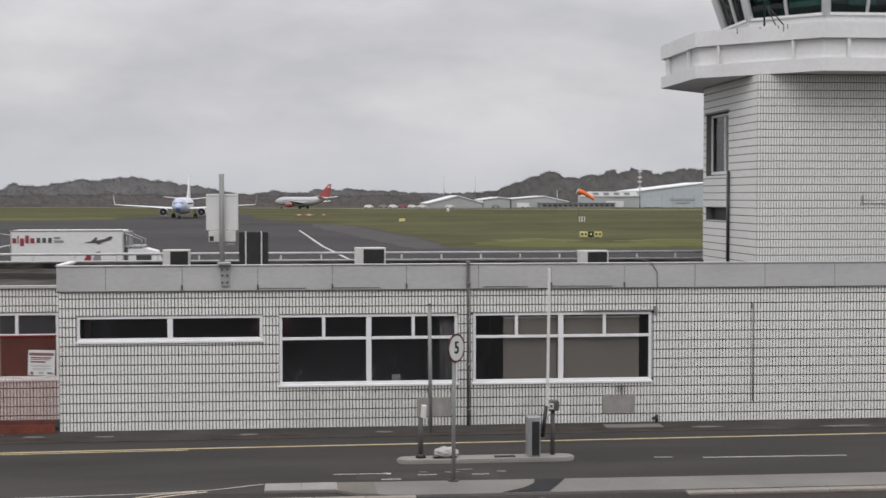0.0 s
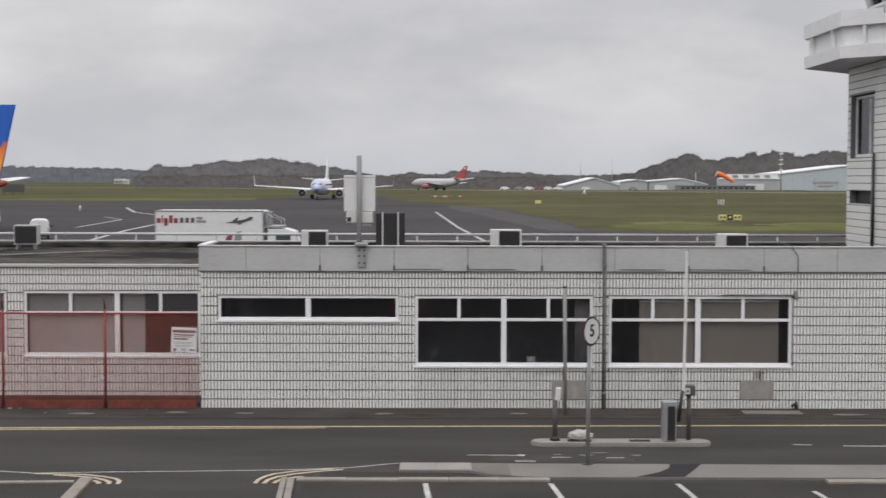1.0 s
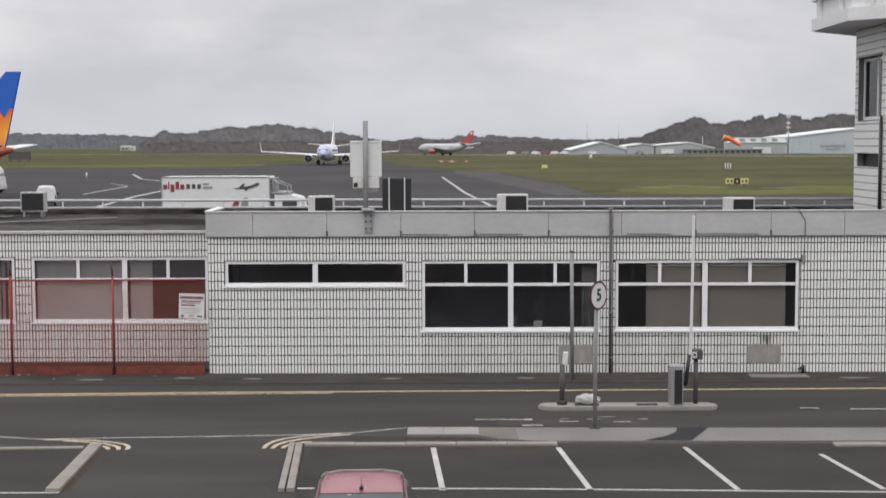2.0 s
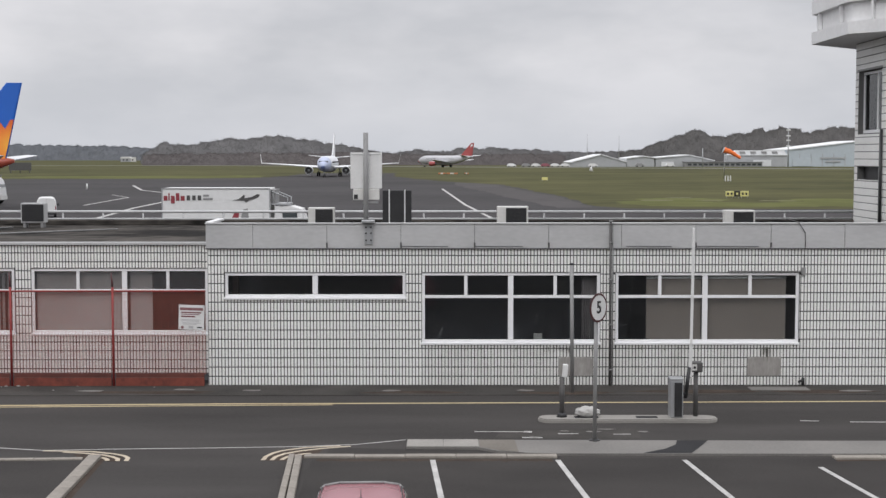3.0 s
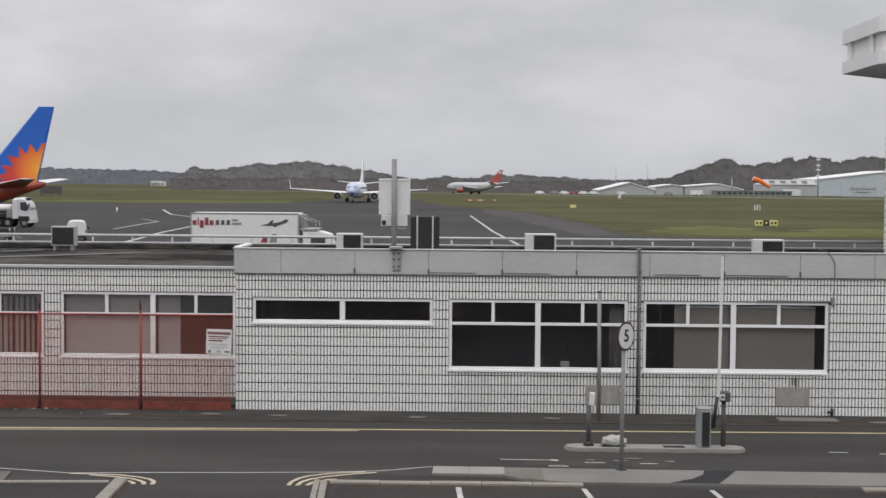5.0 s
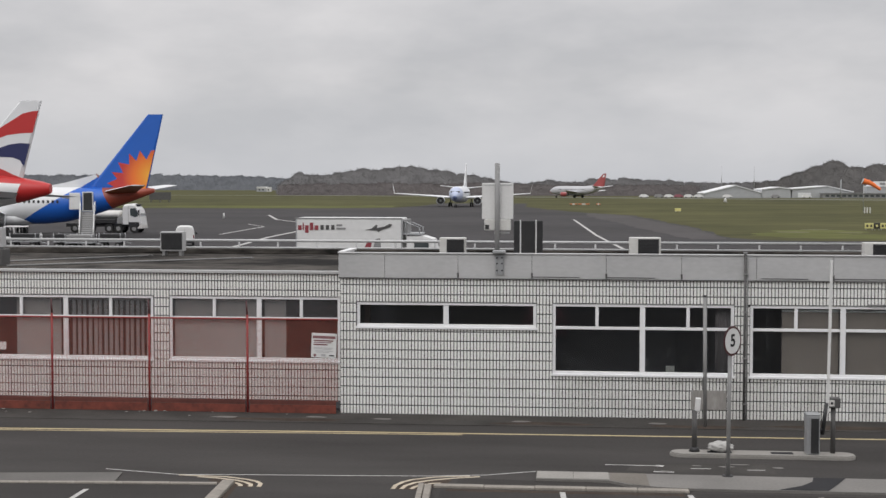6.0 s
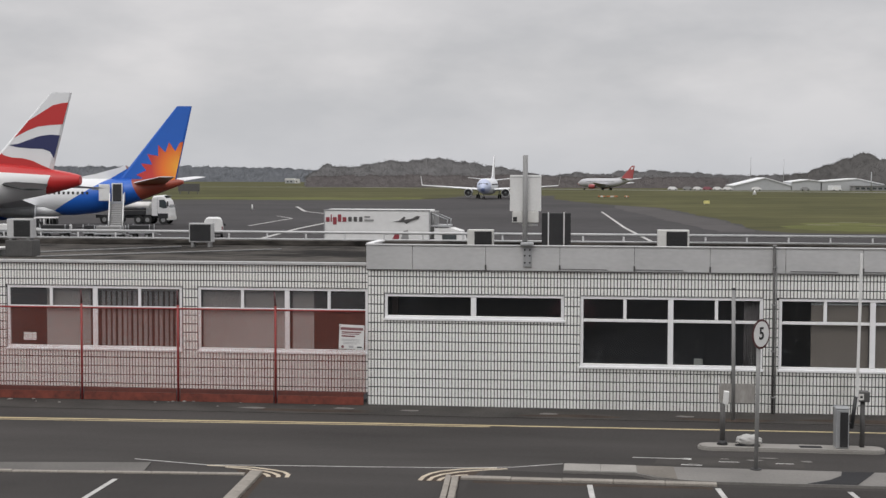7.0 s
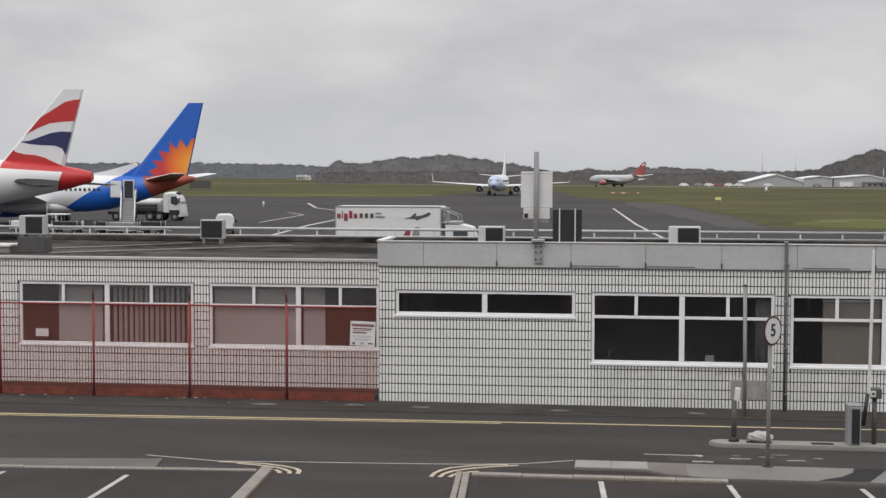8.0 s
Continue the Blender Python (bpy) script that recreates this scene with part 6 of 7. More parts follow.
part("front_platform", boxed(6.32, 7.4, 0.2, 2.2, 2.70, 2.80, 0.01), M_STEEL, truck)
for y in (0.25, 2.15):
    part("platform_rail", tube(bmesh.new(), (6.35, y, 3.5), (7.35, y, 3.1), 0.03, sides=8), M_STEEL, truck)
    for x in (6.45, 7.3):
        part("platform_post", tube(bmesh.new(), (x, y, 2.8), (x, y, 3.4 if x < 7 else 3.12), 0.025, sides=8), M_STEEL, truck)
part("roof_frame", boxed(6.32, 6.6, 0.3, 2.1, 2.81, 3.6, 0.02), M_GREY_POLE, truck)
for x in (1.2, 2.3, 7.3):
    for y in (0.35, 2.1):
        wheel(truck, x, y, 0.46)

tanker = thing("fuel_truck", "white cab fuel truck parked behind the jet", "truck", pose(-56.0, 160, 0))
cab_t = part("cab", loft(bmesh.new(), [[(x, y, z) for y, z in ((0.06, 1.0), (2.34, 1.0), (2.34, h - 0.18), (2.1, h), (0.3, h), (0.06, h - 0.18))] for x, h in ((3.55, 3.1), (3.7, 3.3), (4.5, 3.42), (5.0, 3.3), (5.45, 2.75), (5.68, 1.8), (5.72, 1.1))], smooth=False), M_SIGN_WHITE, tanker)
part("side_window", prism(bmesh.new(), [(4.45, 2.05), (4.45, 2.85), (5.05, 2.9), (5.32, 2.5), (5.36, 1.95), (5.0, 1.85)], 0.03, 0.052), M_CAR_GLASS, cab_t)
part("windscreen", loft(bmesh.new(), [[(5.02, 0.4, 3.24), (5.02, 2.0, 3.24), (5.08, 2.0, 3.3), (5.08, 0.4, 3.3)], [(5.62, 0.25, 2.0), (5.62, 2.15, 2.0), (5.70, 2.15, 2.0), (5.70, 0.25, 2.0)]], smooth=False), M_CAR_GLASS, cab_t)
part("sun_visor", boxed(5.0, 5.35, 0.2, 2.2, 3.28, 3.36, 0.02), M_DARK, cab_t)
part("door_seam", boxed(4.2, 4.23, 0.035, 0.056, 1.15, 3.1), M_GREY_POLE, cab_t)
part("door_mirror", boxed(5.45, 5.6, -0.22, -0.04, 2.1, 2.7, 0.03), M_DARK, cab_t)
part("wheel_arch", boxed(4.25, 5.5, 0.02, 0.058, 0.7, 1.28, 0.02), M_DARK, cab_t)
part("bumper", boxed(5.3, 5.82, 0.04, 2.36, 0.5, 0.98, 0.06), M_AC, tanker)
part("headlight", boxed(5.55, 5.84, 0.12, 0.5, 0.98, 1.2, 0.03), M_SIGN_WHITE, tanker)
part("tank", loft(bmesh.new(), [[(x, 1.2 + 1.05 * math.sin(k * math.tau / 20) * s, 2.12 + 0.5 * math.cos(k * math.tau / 20) * s) for k in range(20)] for x, s in ((-3.5, 0.8), (-3.3, 1.0), (3.0, 1.0), (3.2, 0.8))]), M_AC, tanker)
part("pump_box", boxed(-0.3, 2.7, 0.1, 0.5, 1.12, 1.6, 0.04), M_DARK, tanker)
part("chassis", boxed(-3.4, 5.2, 0.5, 1.9, 0.7, 1.1, 0.03), M_DARK, tanker)
part("hose_box", boxed(2.85, 3.55, 0.1, 2.3, 1.1, 1.9, 0.03), M_GREY_POLE, tanker)
for x in (-2.2, -0.9, 1.9, 3.0, 4.9):
    for y in (0.2, 2.2):
        wheel(tanker, x, y, 0.52)

stairs = thing("boarding_stairs", "white mobile boarding stairs at the rear door", "boarding stairs", pose(-50.70, 142.75, 0, 0, 0, 17))
for x in (-0.72, 0.72):
    part("side_panel", loft(bmesh.new(), [[(x - 0.05, 0, 0.3), (x + 0.05, 0, 0.3), (x + 0.05, 0, 0.95), (x - 0.05, 0, 0.95)], [(x - 0.05, 3.2, 2.75), (x + 0.05, 3.2, 2.75), (x + 0.05, 3.2, 3.75), (x - 0.05, 3.2, 3.75)]], smooth=False), M_SIGN_WHITE, stairs)
for k in range(13):
    part("step", boxed(-0.66, 0.66, k * 0.25, k * 0.25 + 0.28, 0.42 + k * 0.19, 0.46 + k * 0.19, 0.004), M_FASCIA, stairs)
    part("riser", boxed(-0.66, 0.66, k * 0.25 + 0.02, k * 0.25 + 0.04, 0.27 + k * 0.19, 0.418 + k * 0.19), M_GREY_POLE, stairs)
part("platform", boxed(-0.85, 0.85, 3.2, 4.6, 2.78, 2.88, 0.01), M_STEEL, stairs)
part("canopy_side", boxed(0.78, 0.84, 3.2, 4.4, 2.9, 3.9, 0.02), M_SIGN_WHITE, stairs)
for x in (-0.7, 0.7):
    part("support", tube(bmesh.new(), (x, 3.6, 0.3), (x, 3.6, 2.78), 0.07, sides=8), M_STEEL, stairs)
    part("chassis_rail", boxed(x - 0.06, x + 0.06, 0.1, 4.2, 0.2, 0.3, 0.01), M_GREY_POLE, stairs)
    for y in (0.6, 3.8):
        part("wheel", tube(bmesh.new(), (x - 0.1, y, 0.2), (x + 0.1, y, 0.2), 0.2, sides=16), M_RUBBER, stairs)
part("open_door", boxed(-1.9, -0.75, 3.9, 4.02, 2.95, 4.75, 0.08), M_SIGN_WHITE, stairs, "white jet door swung open")
part("door_frame", boxed(-0.58, 0.58, 4.34, 4.4, 2.9, 4.86, 0.02), M_SIGN_WHITE, stairs)
# black slab in the opening: the dark of the unlit cabin as colour
part("doorway", boxed(-0.45, 0.45, 4.24, 4.337, 2.9, 4.75, 0.04), M_DARK, stairs, "dark slab for the unlit open doorway of the jet")

van = thing("van", "small white panel van driving away over the apron", "van", pose(-35.5, 126, 0, 0, 0, 15))
shoulders = ((-0.86, 0.32), (-0.88, 0.9), (-0.80, 1.5), (-0.66, 1.76), (-0.4, 1.84), (0.4, 1.84), (0.66, 1.76), (0.80, 1.5), (0.88, 0.9), (0.86, 0.32))
van_body = part("body", loft(bmesh.new(), [[(x * w, y, 0.32 + (z - 0.32) * h) for x, z in shoulders] for y, w, h in ((0.0, 0.95, 0.95), (0.12, 1.0, 1.0), (2.6, 1.0, 1.0), (3.2, 0.96, 0.72), (4.0, 0.9, 0.5), (4.15, 0.85, 0.35))], smooth=False), M_SIGN_WHITE, van)
part("door_seam", boxed(-0.008, 0.008, -0.008, 0.0, 0.45, 1.68), M_GREY_POLE, van_body)
part("bumper", boxed(-0.86, 0.86, -0.10, 0.02, 0.30, 0.50, 0.03), M_DARK, van)
for sx in (-1, 1):
    part("tail_light", boxed(sx * 0.80 - 0.05, sx * 0.80 + 0.05, -0.02, 0.05, 0.72, 1.05, 0.015), M_SIGN_RED, van)
    part("door_mirror", boxed(sx * 1.0 - 0.10, sx * 1.0 + 0.10, 2.75, 2.85, 1.0, 1.22, 0.03), M_DARK, van)
    for y in (0.75, 3.3):
        t = part("wheel", tube(bmesh.new(), (sx * 0.64, y, 0.31), (sx * 0.85, y, 0.31), 0.31, sides=20), M_RUBBER, van)
        part("rim", tube(bmesh.new(), (sx * 0.852, y, 0.31), (sx * 0.86, y, 0.31), 0.18, sides=14), M_GREY_POLE, t)


def cart(x, y, w, mat, label):
    c = thing("baggage_cart", label, "cart", pose(x, y, 0), group="baggage carts on the apron")
    part("deck", boxed(0, w, 0, 1.4, 0.5, 0.62, 0.02), M_STEEL, c)
    part("load", boxed(0.1, w - 0.1, 0.1, 1.3, 0.625, 1.25, 0.05), mat, c)
    for px in (0.03, w - 0.03):
        for py in (0.03, 1.37):
            part("post", tube(bmesh.new(), (px, py, 0.62), (px, py, 1.32), 0.03, sides=6), M_STEEL, c)
    part("drawbar", tube(bmesh.new(), (w, 0.7, 0.55), (w + 0.8, 0.7, 0.4), 0.03, sides=6), M_STEEL, c)
    for px in (0.3, w - 0.3):
        for py in (0.15, 1.25):
            wheel(c, px, py, 0.25, 0.15)


cart(-54.4, 122, 2.6, M_SIGN_WHITE, "white covered baggage cart on the apron")
cart(-50.0, 121, 2.4, M_DARK, "dark loaded baggage cart on the apron")
cart(-46.0, 121, 2.2, M_DARK, "dark loaded baggage cart on the apron")
cart(-44.2, 119, 2.4, M_GREY_POLE, "grey loaded baggage cart on the apron")
cart(-42.2, 122, 2.0, M_DARK, "dark loaded baggage cart on the apron")
tug = thing("baggage_tug", "white open-sided baggage tug standing on the apron", "tug", pose(-53.4, 128, 0))
part("bonnet", boxed(1.75, 3.2, 0, 1.4, 0.35, 0.98, 0.08), M_SIGN_WHITE, tug)
part("tub", boxed(0.0, 1.75, 0, 1.4, 0.35, 0.72, 0.05), M_SIGN_WHITE, tug)
part("seat", boxed(0.25, 0.5, 0.2, 1.2, 0.72, 1.3, 0.06), M_DARK, tug)
part("roof", boxed(-0.05, 1.85, -0.02, 1.42, 1.60, 1.72, 0.04), M_SIGN_WHITE, tug)
part("wheel_stalk", tube(bmesh.new(), (1.45, 0.5, 0.72), (1.2, 0.5, 1.2), 0.04), M_DARK, tug)
for x in (0.04, 0.95, 1.76):
    for y in (0.04, 1.36):
        part("pillar", tube(bmesh.new(), (x, y, 0.7), (x, y, 1.61), 0.05, sides=8), M_SIGN_WHITE if x < 1.7 else M_DARK, tug)
for x in (0.45, 2.7):
    for y in (0.1, 1.3):
        wheel(tug, x, y, 0.3, 0.2)
marker = thing("apron_marker", "small white marker post on the apron", "marker", pose(-59.4, 235, -0.03))
part("post", tube(bmesh.new(), (0, 0, 0), (0, 0, 0.9), 0.16, 0.12), M_SIGN_WHITE, marker)
# ---- signs and marks on the airfield ----
taxi = thing("taxiway_sign", "low yellow and black taxiway sign in the grass", "sign", pose(38.5, 185.6, -0.06))
for x0, x1, mat in ((-1.5, -0.42, M_SIGN_YELLOW), (-0.4, 0.4, M_SIGN_BLACK), (0.42, 1.5, M_SIGN_YELLOW)):
    pnl = part("panel", boxed(x0, x1, -0.1, 0.1, 0.22, 0.92, 0.02), mat, taxi)
    n = 1 if mat is M_SIGN_BLACK else 2
    for k in range(n):
        cx = (x0 + x1) / 2 + (k - (n - 1) / 2) * 0.48
        part("symbol_bar", boxed(cx - 0.13, cx + 0.13, -0.115, -0.102, 0.42, 0.72), M_SIGN_YELLOW if n == 1 else M_SIGN_BLACK, pnl)
    for px in (x0 + 0.15, x1 - 0.15):
        part("foot", tube(bmesh.new(), (px, 0, 0), (px, 0, 0.23), 0.04, sides=8), M_STEEL, taxi)
for k in range(3):
    mk = thing("marker_board", "upright white marker board in the grass", "marker", pose(59.8 + k * 0.55, 300.4, -0.06), group="three white marker boards")
    part("board", boxed(-0.11, 0.11, -0.04, 0.04, 0.1, 1.25, 0.01), M_SIGN_WHITE, mk)
    part("stake", tube(bmesh.new(), (0, 0, 0), (0, 0, 0.12), 0.03, sides=6), M_STEEL, mk)
small = thing("taxiway_sign", "small pale yellow sign in the grass", "sign", pose(21.9, 306.9, -0.06))
part("panel", boxed(-0.65, 0.65, -0.06, 0.06, 0.2, 0.85, 0.02), M_SIGN_YELLOW, small)
for px in (-0.5, 0.5):
    part("foot", tube(bmesh.new(), (px, 0, 0), (px, 0, 0.21), 0.04, sides=6), M_STEEL, small)
for x, w in ((-0.6, 2.0), (2.3, 3.2), (6.4, 1.2)):
    bar = thing("barrier_board", "low orange and white barrier board on the grass", "barrier", pose(x, 402, -0.06), group="orange barrier boards")
    part("board", boxed(-w / 2, w / 2, -0.1, 0.1, 0.25, 0.62, 0.03), M_BARRIER, bar)
    part("stripe", boxed(-w / 6, w / 6, -0.115, -0.102, 0.27, 0.60), M_AC, bar)
    for px in (-w / 2 + 0.2, w / 2 - 0.2):
        part("foot", boxed(px - 0.1, px + 0.1, -0.3, 0.3, 0, 0.249, 0.02), M_DARK, bar)
cone = thing("marker_cone", "small white marker cone on the grass", "marker", pose(52, 500, -0.06))
part("cone", tube(bmesh.new(), (0, 0, 0), (0, 0, 1.6), 0.7, 0.15, 14), M_SIGN_WHITE, cone)

sock = thing("windsock", "bright orange windsock on a slim pole", "windsock", pose(63.4, 320, -0.06))
part("pole", tube(bmesh.new(), (0, 0, 0), (0, 0, 7.3), 0.09, 0.06), M_STEEL, sock)
axis = Vector((1.0, 0, -0.42)).normalized()
start = Vector((-0.2, 0, 6.75))
sock_rings = []
for k in range(12):
    s = k / 11
    c = start + axis * 4.2 * s + Vector((0, 0, 0.25 * math.sin(s * math.pi * 1.3)))
    r = 0.66 - 0.34 * s + 0.04 * math.sin(k * 2.1)
    sock_rings.append([c + Vector((0.38 * r * math.cos(a), r * math.sin(a), 0.92 * r * math.cos(a))) for a in [q * math.tau / 14 for q in range(14)]])
part("sock", loft(bmesh.new(), sock_rings, cap=False), M_ORANGE, sock)
part("hoop", tube(bmesh.new(), start - axis * 0.05, start + axis * 0.03, 0.68, sides=18), M_STEEL, sock)

# ---- hangars across the field ----
M_SHED = material("grey_sheet_cladding", (0.33, 0.34, 0.35), (0.44, 0.45, 0.455), 0.55, coarse=0.05, fine=0.6, bump=0.0)
M_SHED_WHITE = material("white_sheet_roof", (0.62, 0.63, 0.64), (0.78, 0.79, 0.79), 0.5, coarse=0.05, fine=0.6, bump=0.0)
M_SHED_BLUE = material("pale_blue_cladding", (0.40, 0.45, 0.48), (0.50, 0.55, 0.58), 0.55, coarse=0.05, fine=0.6, bump=0.0)
S = 680 / 2500


def hx(px):
    return (px - 784) * S


def hz(py):
    return 5.6 - (py - 272) * S


def shed(outline, depth, wall_mat, label, overhang=0.5):
    """A hangar: walls of an outline of (x, z) in metres, and a roof laid on its upper edges."""
    h = thing("hangar", label, "hangar", group="hangars across the airfield")
    part("wall", prism(bmesh.new(), outline, 680, 680 + depth), wall_mat, h)
    tops = outline[1:-1]
    for (xa, za), (xb, zb) in zip(tops, tops[1:]):
        rb = bmesh.new()
        prism(rb, [(xa - 0.2, za), (xb + 0.2, zb), (xb + 0.2, zb + 0.45), (xa - 0.2, za + 0.45)], 680 - overhang, 680 + depth)
        part("roof", rb, M_SHED_WHITE, h)
    return h


shed([(hx(1008), -0.1), (hx(1008), hz(286)), (hx(1062), hz(272)), (hx(1106), hz(285)), (hx(1106), -0.1)], 40, M_SHED, "grey gabled hangar with a pale roof")
shed([(hx(1107), -0.1), (hx(1107), hz(279)), (hx(1136), hz(275)), (hx(1156), hz(278)), (hx(1156), -0.1)], 30, M_SHED, "low grey hangar with a pale roof")
h3 = shed([(hx(1158), -0.1), (hx(1158), hz(278)), (hx(1218), hz(273)), (hx(1262), hz(283)), (hx(1262), -0.1)], 30, M_SHED, "long grey hangar with a sloping white roof")
part("door", boxed(hx(1168), hx(1190), 679.6, 679.9, 0.1, hz(284), 0.05), M_SHED_WHITE, h3)
low = thing("terminal_hut", "long low dark building with strip windows", "building")
part("wall", boxed(hx(1205), hx(1340), 672, 678, -0.1, hz(285)), M_GREY_POLE, low)
for k in range(14):
    x = hx(1210) + k * 2.55
    part("window", boxed(x, x + 1.7, 671.85, 671.99, 0.6, 1.5), M_CAR_GLASS, low)
part("roof", boxed(hx(1203), hx(1342), 671.5, 678.5, hz(285) + 0.002, hz(284.0)), M_GREY_POLE, low)
h4 = shed([(hx(1284), -0.1), (hx(1284), hz(273)), (hx(1390), hz(273)), (hx(1390), -0.1)], 6, M_SHED, "grey workshop with a striped pale roof")
part("pitched_roof", prism(bmesh.new(), [(hx(1284), hz(272)), (hx(1390), hz(272)), (hx(1386), hz(264)), (hx(1300), hz(264))], 681, 684), M_SHED_WHITE, h4)
for k in range(4):
    x = hx(1308 + k * 19)
    part("roof_light", prism(bmesh.new(), [(x, hz(270)), (x + 2.6, hz(270)), (x + 2.1, hz(266)), (x - 0.5, hz(266))], 680.6, 680.9), M_GREY_POLE, h4)
part("door", boxed(hx(1330), hx(1362), 679.6, 679.9, 0.1, hz(281)), M_SHED_WHITE, h4)
h5 = shed([(hx(1390), -0.1), (hx(1390), hz(264)), (hx(1524), hz(248)), (hx(1640), hz(264)), (hx(1640), -0.1)], 50, M_SHED_BLUE, "large pale blue hangar with a white roof edge")
for k in range(12):
    x = hx(1392 + k * 20)
    part("cladding_rib", boxed(x, x + 0.25, 679.8, 679.98, 0, hz(270)), M_SHED, h5)
for px0, px1, py in ((1448, 1494, 276), (1458, 1484, 282)):
    part("sign_bar", boxed(hx(px0), hx(px1), 679.6, 679.75, hz(py + 3), hz(py)), M_SHED, h5, "faded blue lettering band")
part("door", boxed(hx(1400), hx(1432), 679.6, 679.79, 0.1, hz(278), 0.05), M_SHED_BLUE, h5)
for px, top, base_y in ((1392, 226, 650), (1037, 236, 760), (1093, 238, 760), (1241, 260, 660)):
    s = base_y / 2500
    mst = thing("radio_mast", "slim distant lattice radio mast", "mast", pose((px - 784) * s, base_y, -0.06))
    height = 5.6 - (top - 272) * s
    part("mast", tube(bmesh.new(), (0, 0, 0), (0, 0, height), 0.3, 0.12, 8), M_STEEL, mst)
    if px == 1392:
        for z in (0.55, 0.7, 0.82, 0.97):
            part("aerial_array", boxed(-0.9, 0.9, -0.3, 0.3, height * z - 0.3, height * z + 0.3, 0.05), M_SIGN_WHITE, mst)
# its white is dulled to cream and grey, with distance haze in the colour
hut = thing("distant_house", "small white building far across the field", "building", pose((224 - 784) * 0.48, 1200, -0.06))
part("wall", boxed(-5.5, 3.2, 0, 6, 0, 2.8), M_SHED, hut)
part("roof", prism(bmesh.new(), [(-6.0, 2.8), (3.4, 2.8), (2.2, 4.3), (-5.0, 4.3)], -0.3, 6.3), M_AC, hut)
part("gable", boxed(3.4, 6.4, -0.5, 6, 0, 3.9, 0.05), M_AC, hut)
for x in (-3.6, -0.6, 4.2):
    part("window", boxed(x, x + 1.3, -0.62, -0.51, 1.0, 2.2), M_CAR_GLASS, hut)
for px, mat in ((900, M_SIGN_WHITE), (925, M_GREY_POLE), (942, M_SIGN_WHITE), (958, M_CAR), (975, M_SIGN_WHITE), (992, M_SIGN_WHITE), (1040, M_SIGN_WHITE), (1120, M_GREY_POLE), (1172, M_SIGN_WHITE)):
    v = thing("distant_vehicle", "small parked vehicle far across the airfield", "vehicle", pose(hx(px), 660, -0.06), group="vehicles across the airfield")
    part("body", loft(bmesh.new(), [[(-2.1, y, z) for y, z in ((0, 0.4), (1.7, 0.4), (1.7, 1.0), (0, 1.0))], [(-1.3, y, z) for y, z in ((0, 0.35), (1.7, 0.35), (1.6, 1.7), (0.1, 1.7))], [(0.8, y, z) for y, z in ((0, 0.35), (1.7, 0.35), (1.6, 1.7), (0.1, 1.7))], [(2.1, y, z) for y, z in ((0, 0.4), (1.7, 0.4), (1.7, 0.9), (0, 0.9))]], smooth=False), mat, v)
    for x in (-1.3, 1.3):
        part("wheel", tube(bmesh.new(), (x, -0.02, 0.34), (x, 0.2, 0.34), 0.34, sides=12), M_RUBBER, v)

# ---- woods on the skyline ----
# lightened and greyed beyond bare twigs: the far haze is mixed into these colours
M_WOOD_NEAR = material("hazed_winter_woodland", (0.122, 0.120, 0.123), (0.168, 0.164, 0.165), 1.0, coarse=0.12, fine=0.5, bump=0.0, stretch=(1, 0.5, 0.7), random=0.0, sharp=0.5, spec=0.0)
M_WOOD_DARK = material("hazed_dark_woodland", (0.088, 0.086, 0.085), (0.138, 0.132, 0.129), 1.0, coarse=0.13, fine=0.5, bump=0.0, stretch=(1, 0.5, 0.7), random=0.0, sharp=0.5, spec=0.0)
M_WOOD_FAR = material("hazed_distant_woodland", (0.130, 0.138, 0.152), (0.166, 0.174, 0.188), 1.0, coarse=0.05, fine=0.2, bump=0.0, stretch=(1, 0.5, 0.7), random=0.0, spec=0.0)


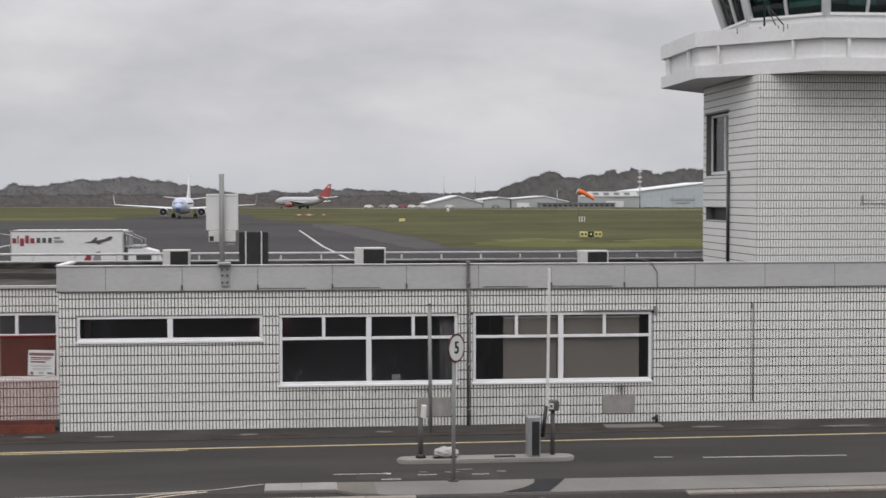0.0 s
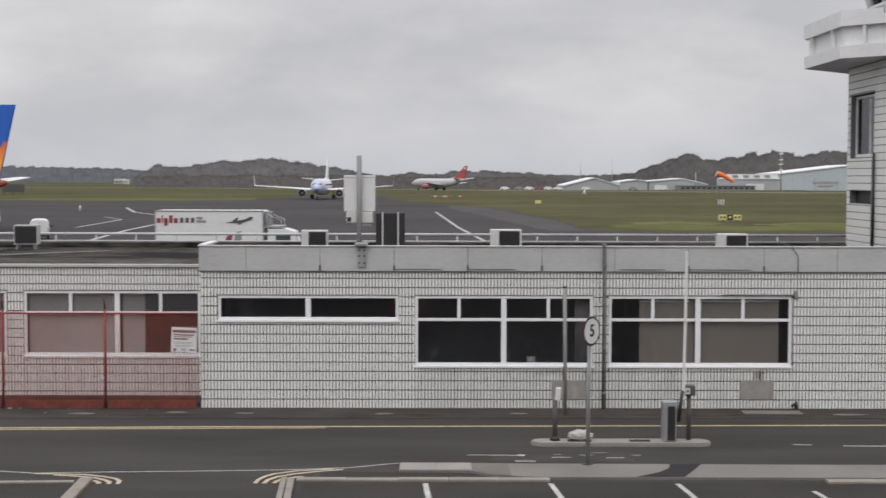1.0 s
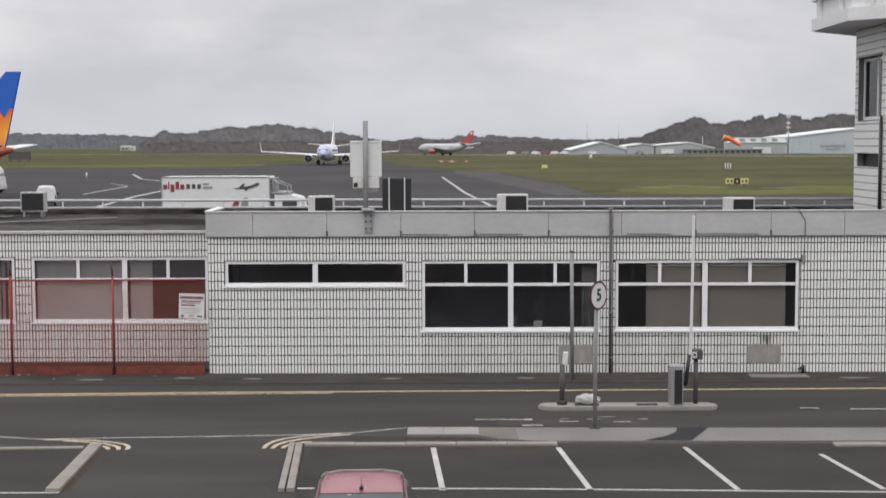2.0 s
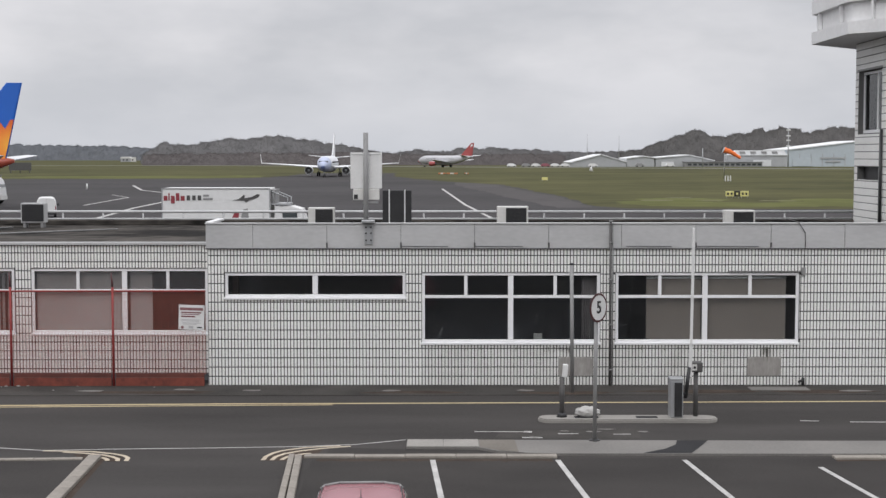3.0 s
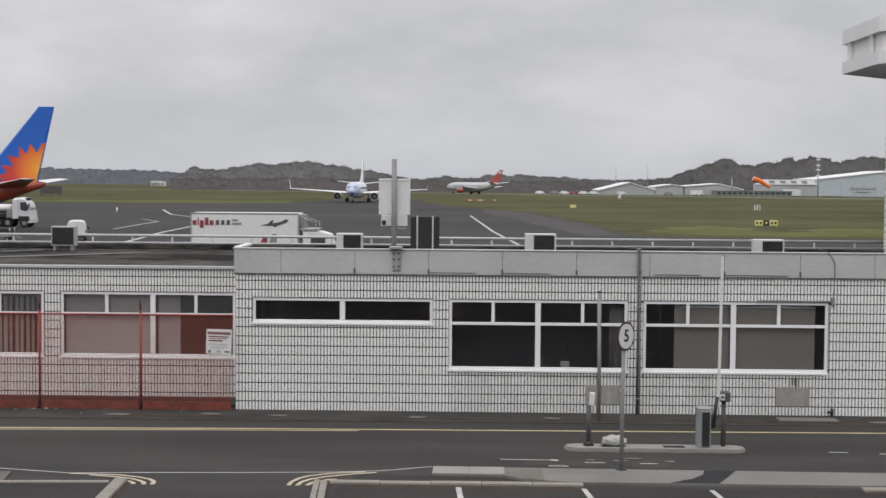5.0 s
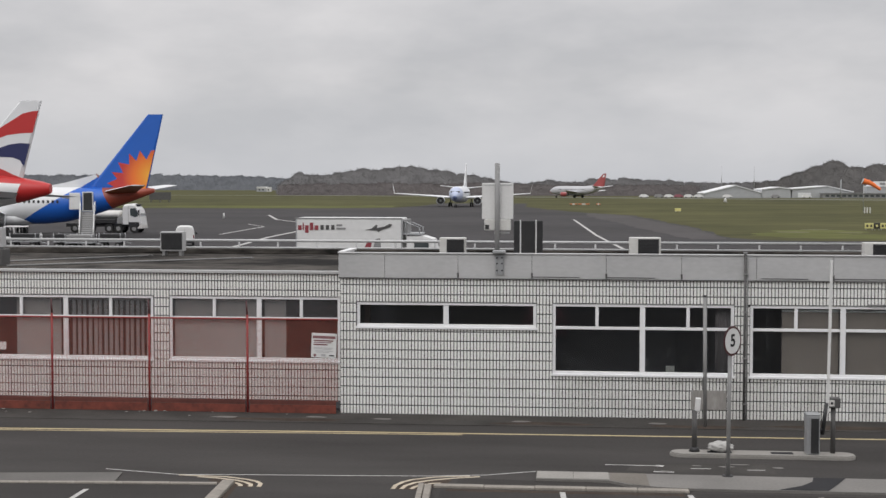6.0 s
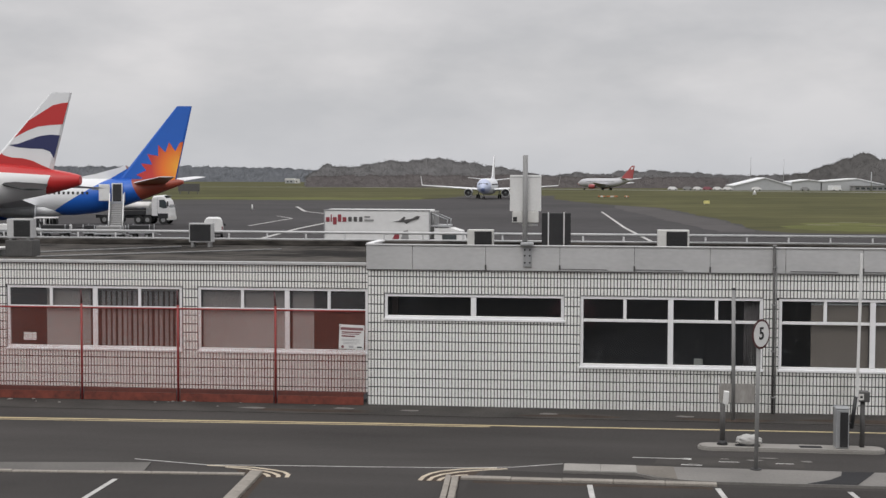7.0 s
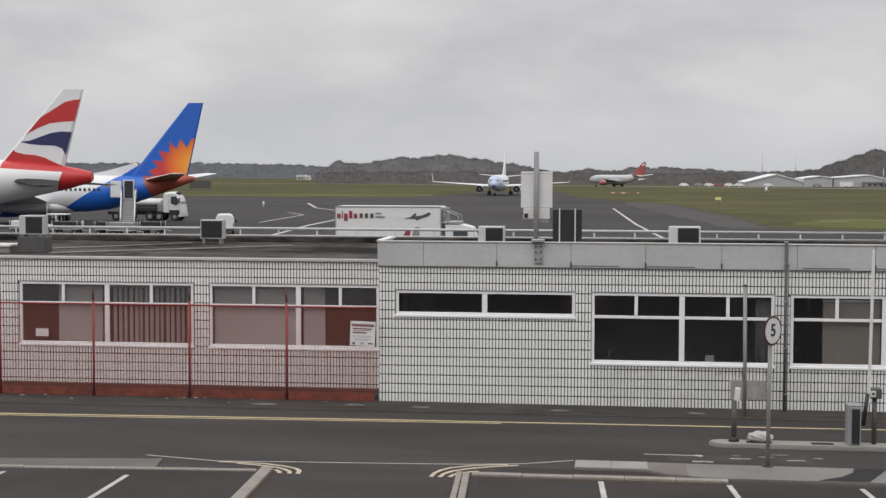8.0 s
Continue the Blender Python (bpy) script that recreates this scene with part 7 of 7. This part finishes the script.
def woods(label, outline, depth, mat, size, seed, ragged_top=0.10):
    """Bare winter woodland seen from afar: a canopy that leans away up its slope in soft crowns, clad in fine upright twigs that fray its top. size: the usual crown width."""
    rng = np.random.default_rng(seed)
    xs, hs = [p[0] for p in outline], [p[1] for p in outline]
    edges, rises = [xs[0] - size], []
    while edges[-1] < xs[-1] + size:
        edges.append(edges[-1] + size * rng.uniform(0.5, 1.5))
        rises.append(rng.uniform(-1.0, 0.5) * ragged_top)

    def height(x):
        q = int(np.searchsorted(edges, x)) - 1
        u = (x - edges[q]) / (edges[q + 1] - edges[q])
        crown = (1 - (2 * u - 1) ** 2) * (edges[q + 1] - edges[q])
        return float(np.interp(x, xs, hs)) * (1 + rises[q] - 0.02) + 0.09 * (crown - 0.6 * size) + 0.10 * size * (noise.noise(Vector((x / size * 2.2, seed, 0))) + noise.noise(Vector((x / size * 0.9, seed, 3))))

    step = size * 0.14
    columns, rows = int((xs[-1] - xs[0]) / step), 18
    verts, faces = [], []
    for i in range(columns + 1):
        x = xs[0] + i * step
        top = max(0.4, height(x))
        for j in range(rows + 1):
            z = -0.5 + (top + 0.5) * j / rows
            soft = noise.noise(Vector((x / size, z / size, seed)))
            verts.append((x, depth + z * 0.7 - 0.15 * size * soft - 0.05 * size * noise.noise(Vector((x / size * 2.6, z / size * 2.2, seed + 5))), z))
    for i in range(columns):
        for j in range(rows):
            a = i * (rows + 1) + j
            faces.append((a, a + rows + 1, a + rows + 2, a + 1))
    base = np.array(verts).reshape(columns + 1, rows + 1, 3)
    # twigs over the whole slope, and thicker along the crest
    m, e = columns * 45, columns * 8
    ci = rng.integers(0, columns + 1, m + e)
    cj = np.concatenate([rng.integers(1, rows + 1, m), rng.integers(rows - 1, rows + 1, e)])
    start = base[ci, cj] + rng.normal(size=(m + e, 3)) * np.array([0.5, 0.05, 0.3]) * step - np.array([0, 0.04 * size, 0.05 * size])
    reach = size * rng.uniform(0.06, 0.20, m + e)
    way = np.stack([rng.normal(size=m + e) * 0.45, -0.15 - 0.1 * rng.random(m + e), np.ones(m + e)], 1) * reach[:, None]
    side = np.stack([np.ones(m + e), rng.normal(size=m + e) * 0.1, rng.normal(size=m + e) * 0.2], 1) * (size * rng.uniform(0.006, 0.016, m + e))[:, None]
    tri = np.stack([start - side, start + side, start + way], 1).reshape(-1, 3)
    k = len(verts)
    verts += tri.tolist()
    faces += [(k + 3 * i, k + 3 * i + 1, k + 3 * i + 2) for i in range(m + e)]
    me = bpy.data.meshes.new("woodland")
    me.from_pydata(verts, [], faces)
    me.materials.append(mat)
    return tagged(new("woodland", me), label, "woodland", kind="stuff")


def skyline(dist, points):
    s = dist / 2500
    return [((px - 784) * s, 5.6 + (272 - py) * s) for px, py in points]


M_SCRUB = material("brown_winter_scrub", (0.098, 0.090, 0.090), (0.145, 0.132, 0.130), 1.0, coarse=0.06, fine=0.4, bump=0.0, spec=0.0)
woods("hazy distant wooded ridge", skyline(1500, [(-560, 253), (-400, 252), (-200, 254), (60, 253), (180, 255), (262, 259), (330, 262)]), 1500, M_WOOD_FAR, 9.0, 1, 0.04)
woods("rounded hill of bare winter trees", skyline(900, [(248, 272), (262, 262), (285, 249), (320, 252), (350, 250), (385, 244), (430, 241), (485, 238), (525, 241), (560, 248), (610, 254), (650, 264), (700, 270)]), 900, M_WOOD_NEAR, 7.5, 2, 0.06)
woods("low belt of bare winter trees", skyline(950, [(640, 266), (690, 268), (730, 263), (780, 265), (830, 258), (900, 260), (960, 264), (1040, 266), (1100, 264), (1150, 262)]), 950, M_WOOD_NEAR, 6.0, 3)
woods("low belt of brown winter scrub", skyline(780, [(250, 272), (262, 270), (330, 269), (420, 267), (500, 268), (590, 267), (660, 269), (760, 270), (900, 270), (1000, 271)]), 780, M_SCRUB, 3.0, 7)
woods("dark wooded hill behind the hangars", skyline(850, [(1095, 268), (1130, 262), (1165, 247), (1195, 239), (1215, 232), (1236, 223), (1258, 236), (1300, 238), (1335, 230), (1385, 219), (1420, 227), (1450, 228), (1485, 221), (1530, 224), (1600, 226), (1720, 228)]), 850, M_WOOD_DARK, 7.0, 4, 0.09)

screen = thing("blast_screen", "low dark grey screen standing across the apron", "screen", pose(-134.9, 450, -0.06))
part("panel", boxed(-3.6, 3.6, -0.1, 0.1, 0.8, 3.3, 0.03), M_DARK_POST, screen)
for x in (-3.0, 0.0, 3.0):
    part("leg", boxed(x - 0.1, x + 0.1, -0.3, 0.3, 0, 0.79, 0.02), M_DARK_POST, screen)
